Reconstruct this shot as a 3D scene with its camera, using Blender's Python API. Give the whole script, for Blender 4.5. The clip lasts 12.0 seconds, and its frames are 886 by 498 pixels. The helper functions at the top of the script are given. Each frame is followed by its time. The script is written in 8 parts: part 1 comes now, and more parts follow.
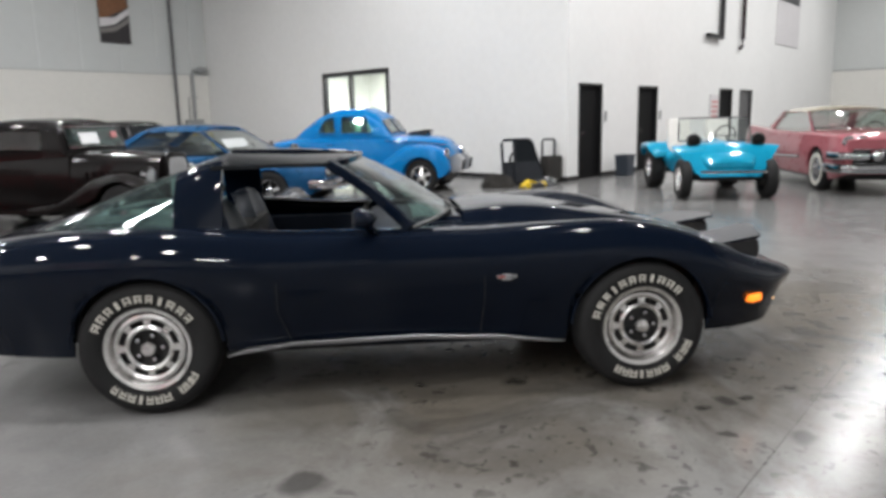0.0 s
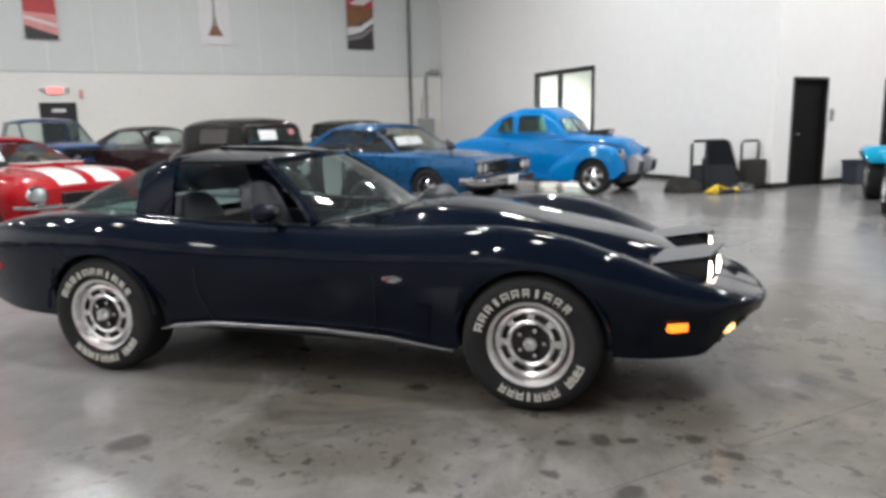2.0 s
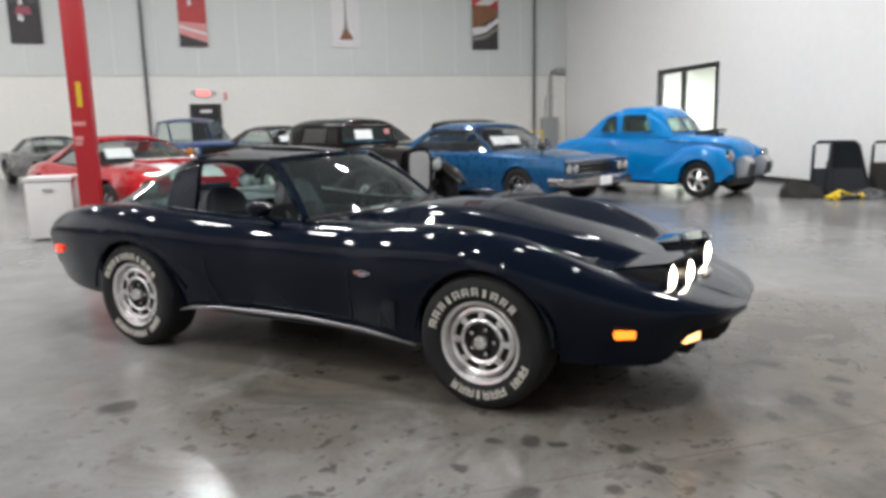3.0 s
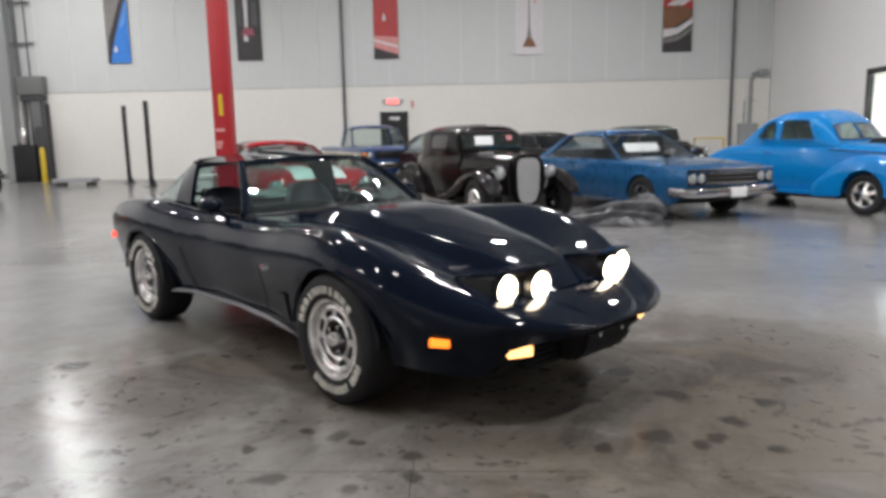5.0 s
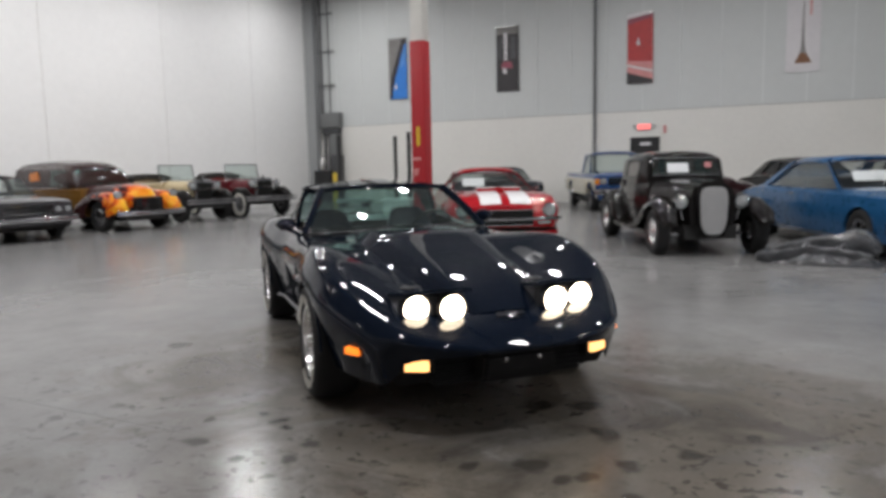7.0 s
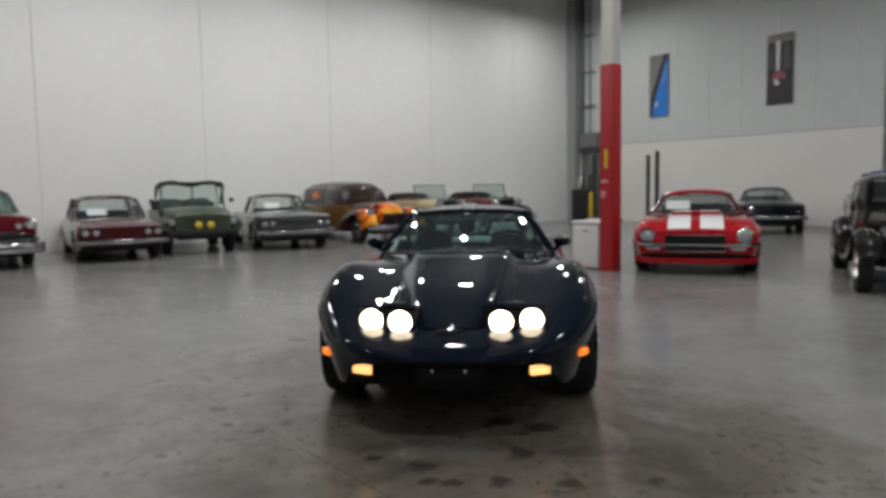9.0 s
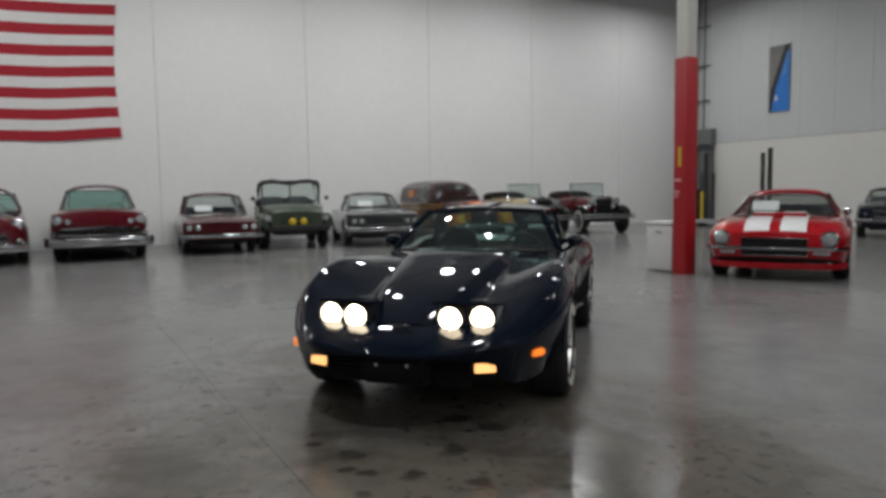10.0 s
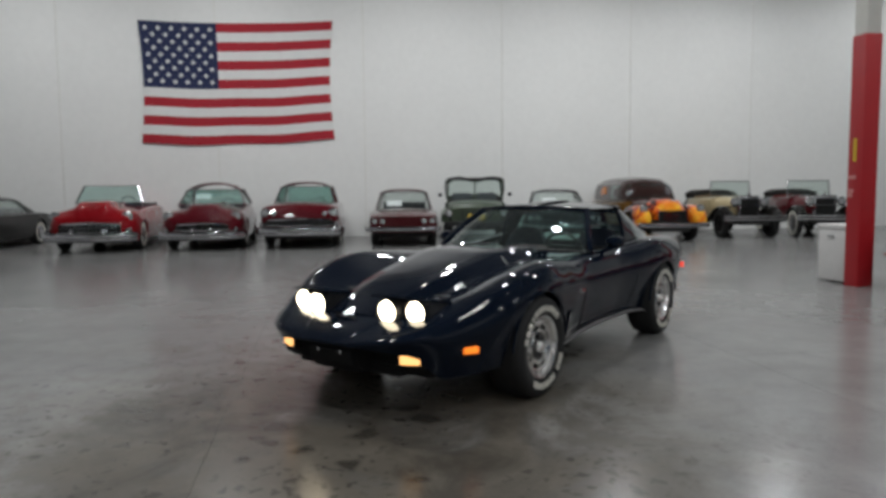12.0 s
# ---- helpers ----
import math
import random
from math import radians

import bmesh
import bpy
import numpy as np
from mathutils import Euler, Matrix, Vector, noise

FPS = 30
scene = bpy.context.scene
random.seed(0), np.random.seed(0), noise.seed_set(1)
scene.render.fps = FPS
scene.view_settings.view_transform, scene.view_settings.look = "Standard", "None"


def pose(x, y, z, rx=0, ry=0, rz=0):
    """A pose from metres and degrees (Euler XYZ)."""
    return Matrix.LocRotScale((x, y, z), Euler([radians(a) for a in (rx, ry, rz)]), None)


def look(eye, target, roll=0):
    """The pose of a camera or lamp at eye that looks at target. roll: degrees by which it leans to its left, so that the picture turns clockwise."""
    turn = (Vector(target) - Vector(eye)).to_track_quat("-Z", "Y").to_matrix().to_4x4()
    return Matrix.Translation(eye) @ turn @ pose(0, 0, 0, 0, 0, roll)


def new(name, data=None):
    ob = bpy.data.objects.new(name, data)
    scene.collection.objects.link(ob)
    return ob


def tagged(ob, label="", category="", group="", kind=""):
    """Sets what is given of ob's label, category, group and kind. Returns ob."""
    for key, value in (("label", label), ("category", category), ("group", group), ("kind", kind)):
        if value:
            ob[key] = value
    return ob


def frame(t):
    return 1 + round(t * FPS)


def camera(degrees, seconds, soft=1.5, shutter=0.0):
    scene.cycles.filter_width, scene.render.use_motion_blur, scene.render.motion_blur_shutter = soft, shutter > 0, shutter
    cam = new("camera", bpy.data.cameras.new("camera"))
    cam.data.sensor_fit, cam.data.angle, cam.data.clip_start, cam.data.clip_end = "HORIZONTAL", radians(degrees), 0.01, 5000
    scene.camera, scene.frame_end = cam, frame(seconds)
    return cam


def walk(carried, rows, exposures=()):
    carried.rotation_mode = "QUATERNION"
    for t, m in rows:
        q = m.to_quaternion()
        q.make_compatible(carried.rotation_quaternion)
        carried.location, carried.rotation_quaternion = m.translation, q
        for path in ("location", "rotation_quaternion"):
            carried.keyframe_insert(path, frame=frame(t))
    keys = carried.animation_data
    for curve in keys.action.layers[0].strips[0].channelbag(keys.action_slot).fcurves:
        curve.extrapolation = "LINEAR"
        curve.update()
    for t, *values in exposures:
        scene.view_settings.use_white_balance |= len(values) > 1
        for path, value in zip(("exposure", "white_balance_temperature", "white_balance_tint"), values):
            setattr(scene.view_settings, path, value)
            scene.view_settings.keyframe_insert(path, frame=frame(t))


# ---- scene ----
cam = camera(64.6, 12.0, 3.5, 0.4)
PATH = [
    (0, (-0.069, -0.028, 1.354), (1.427, 1.249, 0.991), -1.3),
    (0.5, (0.233, -0.371, 1.351), (1.616, 1.03, 1.0), -1.2),
    (1, (0.591, -0.622, 1.338), (1.851, 0.89, 0.985), -1.1),
    (1.5, (0.96, -0.911, 1.336), (2.089, 0.702, 0.981), -1.1),
    (2, (1.338, -1.136, 1.326), (2.259, 0.605, 0.975), -1.2),
    (2.5, (1.728, -1.337, 1.313), (2.469, 0.487, 0.962), -1.2),
    (3, (2.088, -1.568, 1.325), (2.637, 0.324, 0.979), -1.2),
    (3.2, (2.254, -1.595, 1.3), (2.732, 0.316, 0.951), -1.2),
    (4.8, (3.605, -1.841, 1.296), (3.577, 0.133, 0.975), -0.9),
    (5, (3.793, -1.882, 1.29), (3.718, 0.091, 0.974), -1.1),
    (5.5, (4.244, -1.966, 1.3), (4.012, -0.001, 1.005), -1.1),
    (6, (4.69, -1.957, 1.301), (4.252, -0.025, 1.024), -1.1),
    (6.5, (5.154, -1.973, 1.316), (4.492, -0.103, 1.06), -1.2),
    (6.7, (5.309, -1.913, 1.296), (4.558, -0.075, 1.051), -1.2),
    (8.5, (6.814, -1.264, 1.322), (5.449, 0.186, 1.14), -1.2),
    (9, (7.22, -1.039, 1.341), (5.691, 0.239, 1.175), -1.0),
    (9.5, (7.514, -0.669, 1.321), (5.857, 0.437, 1.153), -0.8),
    (10, (7.815, -0.287, 1.319), (6.083, 0.7, 1.156), -0.8),
    (10.5, (8.037, 0.111, 1.309), (6.22, 0.931, 1.144), -0.8),
    (11, (8.215, 0.507, 1.303), (6.33, 1.155, 1.14), -0.6),
    (11.5, (8.415, 0.886, 1.316), (6.475, 1.345, 1.155), -0.6),
    (12, (8.524, 1.295, 1.31), (6.558, 1.625, 1.145), -0.5),
]
walk(cam, [(t, look(eye, target, roll)) for t, eye, target, roll in PATH], [(0.0, 0.16, 6500, 11), (1.5, 0.24, 6500, 11), (2.5, 0.28, 6500, 11), (5.5, 0.03, 6580, 13), (6.5, -0.21, 6470, 13), (8.5, -0.63, 6520, 10), (10.0, -0.96, 6450, 9), (11.0, -0.98, 6350, 8), (12.0, -0.83, 6350, 8)])

# ---- light ----
world = bpy.data.worlds.new("world")
scene.world = world
world.use_nodes = True
world.node_tree.nodes["Background"].inputs[0].default_value = (0.6, 0.65, 0.7, 1)
world.node_tree.nodes["Background"].inputs[1].default_value = 0.02
LAMP_WATTS = 236.0
CEILING, LAMP_HEIGHT = 9.7, 8.25


# ---- materials ----
def material(name, colour, rough=0.5, metal=0.0, coat=0.0, grain=0.0, scale=20.0, bump=0.0, spread=0.0, emit=0.0, emit_colour=None):
    """A surface with colour variation at two scales and fine relief."""
    m = bpy.data.materials.new(name)
    m.use_nodes = True
    t = m.node_tree
    b = t.nodes["Principled BSDF"]
    b.inputs["Base Color"].default_value = (*colour, 1)
    b.inputs["Roughness"].default_value = rough
    b.inputs["Metallic"].default_value = metal
    b.inputs["Coat Weight"].default_value = coat
    b.inputs["Coat Roughness"].default_value = 0.03
    if emit:
        b.inputs["Emission Color"].default_value = (*(emit_colour or colour), 1)
        b.inputs["Emission Strength"].default_value = emit
    if grain or bump or spread:
        pos = t.nodes.new("ShaderNodeNewGeometry")
        fine = t.nodes.new("ShaderNodeTexNoise")
        fine.inputs["Scale"].default_value = scale
        fine.inputs["Detail"].default_value = 5
        t.links.new(pos.outputs["Position"], fine.inputs["Vector"])
        broad = t.nodes.new("ShaderNodeTexNoise")
        broad.inputs["Scale"].default_value = scale * 0.07
        broad.inputs["Detail"].default_value = 3
        t.links.new(pos.outputs["Position"], broad.inputs["Vector"])
        if grain:
            add = t.nodes.new("ShaderNodeMath")
            add.operation = "ADD"
            t.links.new(fine.outputs["Fac"], add.inputs[0])
            t.links.new(broad.outputs["Fac"], add.inputs[1])
            ramp = t.nodes.new("ShaderNodeMapRange")
            ramp.inputs["From Min"].default_value = 0.6
            ramp.inputs["From Max"].default_value = 1.4
            ramp.inputs["To Min"].default_value = 1 - grain
            ramp.inputs["To Max"].default_value = 1 + grain
            t.links.new(add.outputs[0], ramp.inputs["Value"])
            mul = t.nodes.new("ShaderNodeVectorMath")
            mul.operation = "MULTIPLY"
            mul.inputs[0].default_value = colour
            t.links.new(ramp.outputs[0], mul.inputs[1])
            t.links.new(mul.outputs[0], b.inputs["Base Color"])
        if spread:
            rr = t.nodes.new("ShaderNodeMapRange")
            rr.inputs["From Min"].default_value = 0.3
            rr.inputs["From Max"].default_value = 0.7
            rr.inputs["To Min"].default_value = max(0.02, rough - spread)
            rr.inputs["To Max"].default_value = rough + spread
            t.links.new(fine.outputs["Fac"], rr.inputs["Value"])
            t.links.new(rr.outputs[0], b.inputs["Roughness"])
        if bump:
            bp = t.nodes.new("ShaderNodeBump")
            bp.inputs["Strength"].default_value = bump
            bp.inputs["Distance"].default_value = 0.01
            t.links.new(fine.outputs["Fac"], bp.inputs["Height"])
            t.links.new(bp.outputs[0], b.inputs["Normal"])
    return m


def paint(name, colour, metal=0.0, rough=0.3, coat_ior=1.38):
    """Car paint under a clear coat, with a breath of dust."""
    m = material(name, colour, rough, metal, 1.0, 0.06, 9.0, 0.0, 0.06)
    m.node_tree.nodes["Principled BSDF"].inputs["Specular IOR Level"].default_value = 0.05
    m.node_tree.nodes["Principled BSDF"].inputs["Coat IOR"].default_value = coat_ior
    return m


def pane(name, tint, gloss=0.06, dust_haze=0.04):
    """Thin glass: lets light straight through, mirrors at a slant, and carries a pale dusty layer that also imitates
    haze.
    """
    m = bpy.data.materials.new(name)
    m.use_nodes = True
    t = m.node_tree
    t.nodes.remove(t.nodes["Principled BSDF"])
    clear = t.nodes.new("ShaderNodeBsdfTransparent")
    clear.inputs[0].default_value = (*tint, 1)
    shine = t.nodes.new("ShaderNodeBsdfGlossy")
    shine.inputs["Roughness"].default_value = 0.02
    slant = t.nodes.new("ShaderNodeLayerWeight")
    slant.inputs["Blend"].default_value = 0.5
    power = t.nodes.new("ShaderNodeMath")
    power.operation, power.inputs[1].default_value = "POWER", 3.0
    t.links.new(slant.outputs["Facing"], power.inputs[0])
    weight = t.nodes.new("ShaderNodeMapRange")
    weight.inputs["To Min"].default_value, weight.inputs["To Max"].default_value = gloss, 0.85
    t.links.new(power.outputs[0], weight.inputs["Value"])
    mix = t.nodes.new("ShaderNodeMixShader")
    t.links.new(weight.outputs[0], mix.inputs[0])
    t.links.new(clear.outputs[0], mix.inputs[1])
    t.links.new(shine.outputs[0], mix.inputs[2])
    # pale dusty layer, also standing in for haze and reflections on the glass
    haze_film = t.nodes.new("ShaderNodeBsdfDiffuse")
    haze_film.inputs[0].default_value = (0.5, 0.58, 0.58, 1)
    dusty = t.nodes.new("ShaderNodeMixShader")
    dusty.inputs[0].default_value = dust_haze
    t.links.new(mix.outputs[0], dusty.inputs[1])
    t.links.new(haze_film.outputs[0], dusty.inputs[2])
    t.links.new(dusty.outputs[0], t.nodes["Material Output"].inputs[0])
    return m


def concrete(name):
    """Polished warehouse concrete: cloudy grey, worn patches, dark drips, tyre dirt, and shade painted round the sports
    car.
    """
    m = bpy.data.materials.new(name)
    m.use_nodes = True
    t = m.node_tree
    b = t.nodes["Principled BSDF"]
    pos = t.nodes.new("ShaderNodeNewGeometry")

    def noise_of(scale, detail=6.0, rough=0.6, warp=0.0):
        n = t.nodes.new("ShaderNodeTexNoise")
        n.inputs["Scale"].default_value = scale
        n.inputs["Detail"].default_value = detail
        n.inputs["Roughness"].default_value = rough
        n.inputs["Distortion"].default_value = warp
        t.links.new(pos.outputs["Position"], n.inputs["Vector"])
        return n.outputs["Fac"]

    def ranged(value, a, z, lo, hi):
        r = t.nodes.new("ShaderNodeMapRange")
        r.inputs["From Min"].default_value, r.inputs["From Max"].default_value = a, z
        r.inputs["To Min"].default_value, r.inputs["To Max"].default_value = lo, hi
        t.links.new(value, r.inputs["Value"])
        return r.outputs[0]

    def times(a, c):
        n = t.nodes.new("ShaderNodeMath")
        n.operation = "MULTIPLY"
        t.links.new(a, n.inputs[0])
        t.links.new(c, n.inputs[1])
        return n.outputs[0]

    def near(x, y, r):
        d = t.nodes.new("ShaderNodeVectorMath")
        d.operation = "DISTANCE"
        t.links.new(pos.outputs["Position"], d.inputs[0])
        d.inputs[1].default_value = (x, y, 0)
        return ranged(d.outputs["Value"], r * 0.35, r, 1.0, 0.0)

    def either(a, c):
        n = t.nodes.new("ShaderNodeMath")
        n.operation = "MAXIMUM"
        t.links.new(a, n.inputs[0])
        t.links.new(c, n.inputs[1])
        return n.outputs[0]

    cloud = ranged(noise_of(0.42, 6, 0.6, 0.7), 0.3, 0.72, 0.78, 1.16)
    mottled = ranged(noise_of(2.6, 8, 0.66, 0.4), 0.3, 0.7, 0.86, 1.1)
    speck = ranged(noise_of(45, 4, 0.65), 0.25, 0.75, 0.92, 1.07)
    tone = times(times(cloud, mottled), speck)
    # positions bent by noise, so that drips have ragged rims
    bend = t.nodes.new("ShaderNodeTexNoise")
    bend.inputs["Scale"].default_value, bend.inputs["Detail"].default_value = 7.0, 4.0
    t.links.new(pos.outputs["Position"], bend.inputs["Vector"])
    shift = t.nodes.new("ShaderNodeVectorMath")
    shift.operation = "MULTIPLY_ADD"
    shift.inputs[1].default_value, shift.inputs[2].default_value = (0.16, 0.16, 0), (-0.08, -0.08, 0)
    t.links.new(bend.outputs["Color"], shift.inputs[0])
    bent = t.nodes.new("ShaderNodeVectorMath")
    bent.operation = "ADD"
    t.links.new(pos.outputs["Position"], bent.inputs[0])
    t.links.new(shift.outputs[0], bent.inputs[1])
    drops = None
    for x, y, r in DRIPS:
        d = t.nodes.new("ShaderNodeVectorMath")
        d.operation = "DISTANCE"
        t.links.new(bent.outputs[0], d.inputs[0])
        d.inputs[1].default_value = (x, y, 0)
        one = ranged(d.outputs["Value"], r * 0.55, r * 1.15, 1.0, 0.0)
        drops = one if drops is None else either(drops, one)
    # small drips thick round the parked sports car, and dirt in long smears
    zone = either(near(4.6, 1.1, 3.2), near(2.9, 1.6, 2.5))
    spots = either(ranged(noise_of(7.5, 3.0, 0.55, 0.2), 0.6, 0.65, 0.0, 0.9), ranged(noise_of(14.0, 3.0, 0.55, 0.3), 0.6, 0.64, 0.0, 0.8))
    spots = times(spots, ranged(noise_of(1.5, 4, 0.6, 0.6), 0.44, 0.54, 0.1, 1.0))
    dirt = ranged(noise_of(1.3, 7, 0.66, 0.7), 0.5, 0.66, 0.0, 0.75)
    stain = either(times(either(spots, dirt), zone), drops)
    tone = times(tone, ranged(stain, 0.0, 1.0, 1.0, 0.42))
    # broad ragged patches, oil plus painted-in shade, before and under the sports car
    ragged = ranged(noise_of(1.1, 6, 0.65, 0.6), 0.32, 0.68, 0.3, 1.6)
    oil_shade = either(times(near(4.75, 1.5, 2.4), ragged), times(near(2.9, 2.2, 1.7), ragged))
    tone = times(tone, ranged(oil_shade, 0.28, 0.62, 1.0, 0.66))
    mul = t.nodes.new("ShaderNodeVectorMath")
    mul.operation = "MULTIPLY"
    mul.inputs[0].default_value = (0.19, 0.188, 0.185)
    t.links.new(tone, mul.inputs[1])
    # brown tint over the dirt, the oil and the painted shade
    browned = t.nodes.new("ShaderNodeMix")
    browned.data_type, browned.blend_type = "RGBA", "MULTIPLY"
    browned.inputs[7].default_value = (1.0, 0.9, 0.76, 1)
    t.links.new(either(times(dirt, zone), oil_shade), browned.inputs[0])
    t.links.new(mul.outputs[0], browned.inputs[6])
    t.links.new(browned.outputs[2], b.inputs["Base Color"])
    worn = times(ranged(noise_of(0.8, 4, 0.6, 0.4), 0.25, 0.75, 0.8, 1.25), ranged(noise_of(9, 5, 0.65), 0.3, 0.7, 0.85, 1.15))
    t.links.new(ranged(worn, 0.6, 1.5, 0.15, 0.28), b.inputs["Roughness"])
    b.inputs["Specular IOR Level"].default_value = 0.27
    bp = t.nodes.new("ShaderNodeBump")
    bp.inputs["Strength"].default_value = 0.03
    bp.inputs["Distance"].default_value = 0.004
    t.links.new(noise_of(18, 5, 0.6), bp.inputs["Height"])
    t.links.new(bp.outputs[0], b.inputs["Normal"])
    return m


# dark drips on the floor: x, y, radius
DRIPS = [(1.45, 2.0, 0.1), (2.8, 1.96, 0.06), (2.85, 0.9, 0.035), (3.07, 1.08, 0.035), (3.2, 1.0, 0.055), (3.31, 0.93, 0.04), (3.55, 0.8, 0.06), (3.56, 0.62, 0.05), (3.0, 0.62, 0.06), (3.34, 0.54, 0.05), (4.33, 0.89, 0.05), (4.59, 1.0, 0.08), (4.75, 0.92, 0.06), (5.06, 0.87, 0.06), (4.98, 1.15, 0.06), (4.8, 1.48, 0.09), (5.2, 1.4, 0.07), (4.37, 1.75, 0.1), (4.62, 1.84, 0.11), (4.84, 0.97, 0.06), (5.46, 1.7, 0.06)]
CONCRETE = concrete("polished_concrete")
WHITE_WALL = material("white_wall_paint", (0.79, 0.79, 0.78), 0.6, grain=0.035, scale=6, bump=0.05)
PANEL = material("pale_grey_panel", (0.565, 0.585, 0.575), 0.5, grain=0.03, scale=5)
LEDGE = material("dull_ledge_paint", (0.4, 0.41, 0.4), 0.5, grain=0.06, scale=8)
BATTEN = material("pale_batten", (0.66, 0.68, 0.67), 0.5, grain=0.03, scale=5)
BLOCK = material("cream_wall_paint", (0.72, 0.71, 0.67), 0.6, grain=0.04, scale=7, bump=0.08)
GREY_PAINT = material("grey_paint", (0.3, 0.31, 0.31), 0.45, grain=0.06, scale=8)
BLACK = material("black_paint", (0.012, 0.012, 0.013), 0.35, grain=0.1, scale=10)
DARK = material("dark_underside", (0.016, 0.016, 0.016), 0.7, grain=0.2, scale=15)
RUBBER = material("tyre_rubber", (0.014, 0.014, 0.0145), 0.75, grain=0.15, scale=40, bump=0.1)
RUBBER.node_tree.nodes["Principled BSDF"].inputs["Specular IOR Level"].default_value = 0.3
WHITE_RUBBER = material("white_rubber", (0.62, 0.6, 0.54), 0.6, grain=0.12, scale=30)
CHROME = material("chrome", (0.44, 0.44, 0.46), 0.08, 1.0, spread=0.03, scale=12)
ALLOY = material("polished_alloy", (0.8, 0.79, 0.78), 0.24, 1.0, grain=0.03, spread=0.03, scale=25)
VINYL = material("dark_vinyl", (0.016, 0.02, 0.03), 0.45, grain=0.12, scale=25, bump=0.1)
TAN_VINYL = material("tan_vinyl", (0.3, 0.22, 0.13), 0.5, grain=0.1, scale=25, bump=0.1)
RED_VINYL = material("red_vinyl", (0.22, 0.015, 0.012), 0.5, grain=0.1, scale=25, bump=0.1)
WHITE_VINYL = material("white_vinyl", (0.72, 0.7, 0.66), 0.5, grain=0.06, scale=25, bump=0.1)
CLOTH_TOP = material("black_cloth_top", (0.02, 0.018, 0.016), 0.9, grain=0.2, scale=60, bump=0.3)
GLASS = pane("clear_glass", (0.88, 0.93, 0.91), 0.05, 0.015)
TINTED = pane("tinted_glass", (0.6, 0.8, 0.75), 0.045, 0.03)
CLEAR = pane("plain_glass", (0.9, 0.93, 0.92), 0.05, 0.01)
DEEP_TINT = pane("deep_tinted_glass", (0.22, 0.14, 0.14), 0.05, 0.0)
LENS = material("lamp_lens", (0.52, 0.54, 0.55), 0.1, 0.7, spread=0.05, scale=40)
AMBER_DULL = material("dull_amber_lens", (0.5, 0.14, 0.02), 0.2, grain=0.05, scale=60)
GRILLE = material("grille_black", (0.012, 0.012, 0.012), 0.4, grain=0.1, scale=30)
GRILLE.node_tree.nodes["Principled BSDF"].inputs["Specular IOR Level"].default_value = 0.12
SMOKED = material("smoked_glass", (0.012, 0.014, 0.016), 0.05)
SMOKED.node_tree.nodes["Principled BSDF"].inputs["Specular IOR Level"].default_value = 0.22
PAPER = material("white_card", (0.78, 0.79, 0.8), 0.7, grain=0.03, scale=12)


# ---- mesh helpers ----
def finish(name, bm, mat, smooth=40.0):
    me = bpy.data.meshes.new(name)
    bmesh.ops.recalc_face_normals(bm, faces=bm.faces)
    bm.to_mesh(me)
    bm.free()
    me.materials.append(mat)
    if smooth:
        me.polygons.foreach_set("use_smooth", [True] * len(me.polygons))
        me.set_sharp_from_angle(angle=radians(smooth))
    return me


def part(name, bm, mat, parent, label="", smooth=40.0, m=None):
    """One mesh object under a thing or a part."""
    ob = new(name, bm if isinstance(bm, bpy.types.Mesh) else finish(name, bm, mat, smooth))
    ob.parent = parent
    if m is not None:
        ob.matrix_basis = m
    return tagged(ob, label)


def thing(name, m, label, category, group="", kind=""):
    ob = new(name)
    ob.matrix_basis = m
    ob.empty_display_size = 0.2
    return tagged(ob, label, category, group, kind)


def box(bm, x0, x1, y0, y1, z0, z1, bevel=0.0):
    vs = [bm.verts.new(p) for p in ((x0, y0, z0), (x1, y0, z0), (x1, y1, z0), (x0, y1, z0), (x0, y0, z1), (x1, y0, z1), (x1, y1, z1), (x0, y1, z1))]
    fs = [bm.faces.new([vs[i] for i in q]) for q in ((3, 2, 1, 0), (4, 5, 6, 7), (0, 1, 5, 4), (1, 2, 6, 5), (2, 3, 7, 6), (3, 0, 4, 7))]
    if bevel:
        es = list({e for f in fs for e in f.edges})
        bmesh.ops.bevel(bm, geom=es, offset=bevel, segments=2, affect="EDGES", profile=0.6)
    return bm


def boxes(*rows, bevel=0.0):
    bm = bmesh.new()
    for r in rows:
        box(bm, *r, bevel=bevel)
    return bm


def prism(points, y0, y1, bevel=0.0):
    """A plate cut to an outline of (x, z), between two y."""
    bm = bmesh.new()
    a = [bm.verts.new((x, y0, z)) for x, z in points]
    c = [bm.verts.new((x, y1, z)) for x, z in points]
    bm.faces.new(a)
    bm.faces.new(list(reversed(c)))
    n = len(points)
    for i in range(n):
        bm.faces.new((a[i], c[i], c[(i + 1) % n], a[(i + 1) % n]))
    if bevel:
        bmesh.ops.bevel(bm, geom=list(bm.edges), offset=bevel, segments=2, affect="EDGES")
    return bm


def slab(corners, thick, up=None):
    """A plate through four or more corners, given a thickness along its normal."""
    bm = bmesh.new()
    p = [Vector(c) for c in corners]
    n = Vector(up) if up else (p[1] - p[0]).cross(p[2] - p[0]).normalized()
    a = [bm.verts.new(q + n * thick / 2) for q in p]
    c = [bm.verts.new(q - n * thick / 2) for q in p]
    bm.faces.new(a)
    bm.faces.new(list(reversed(c)))
    for i in range(len(p)):
        j = (i + 1) % len(p)
        bm.faces.new((a[i], c[i], c[j], a[j]))
    return bm


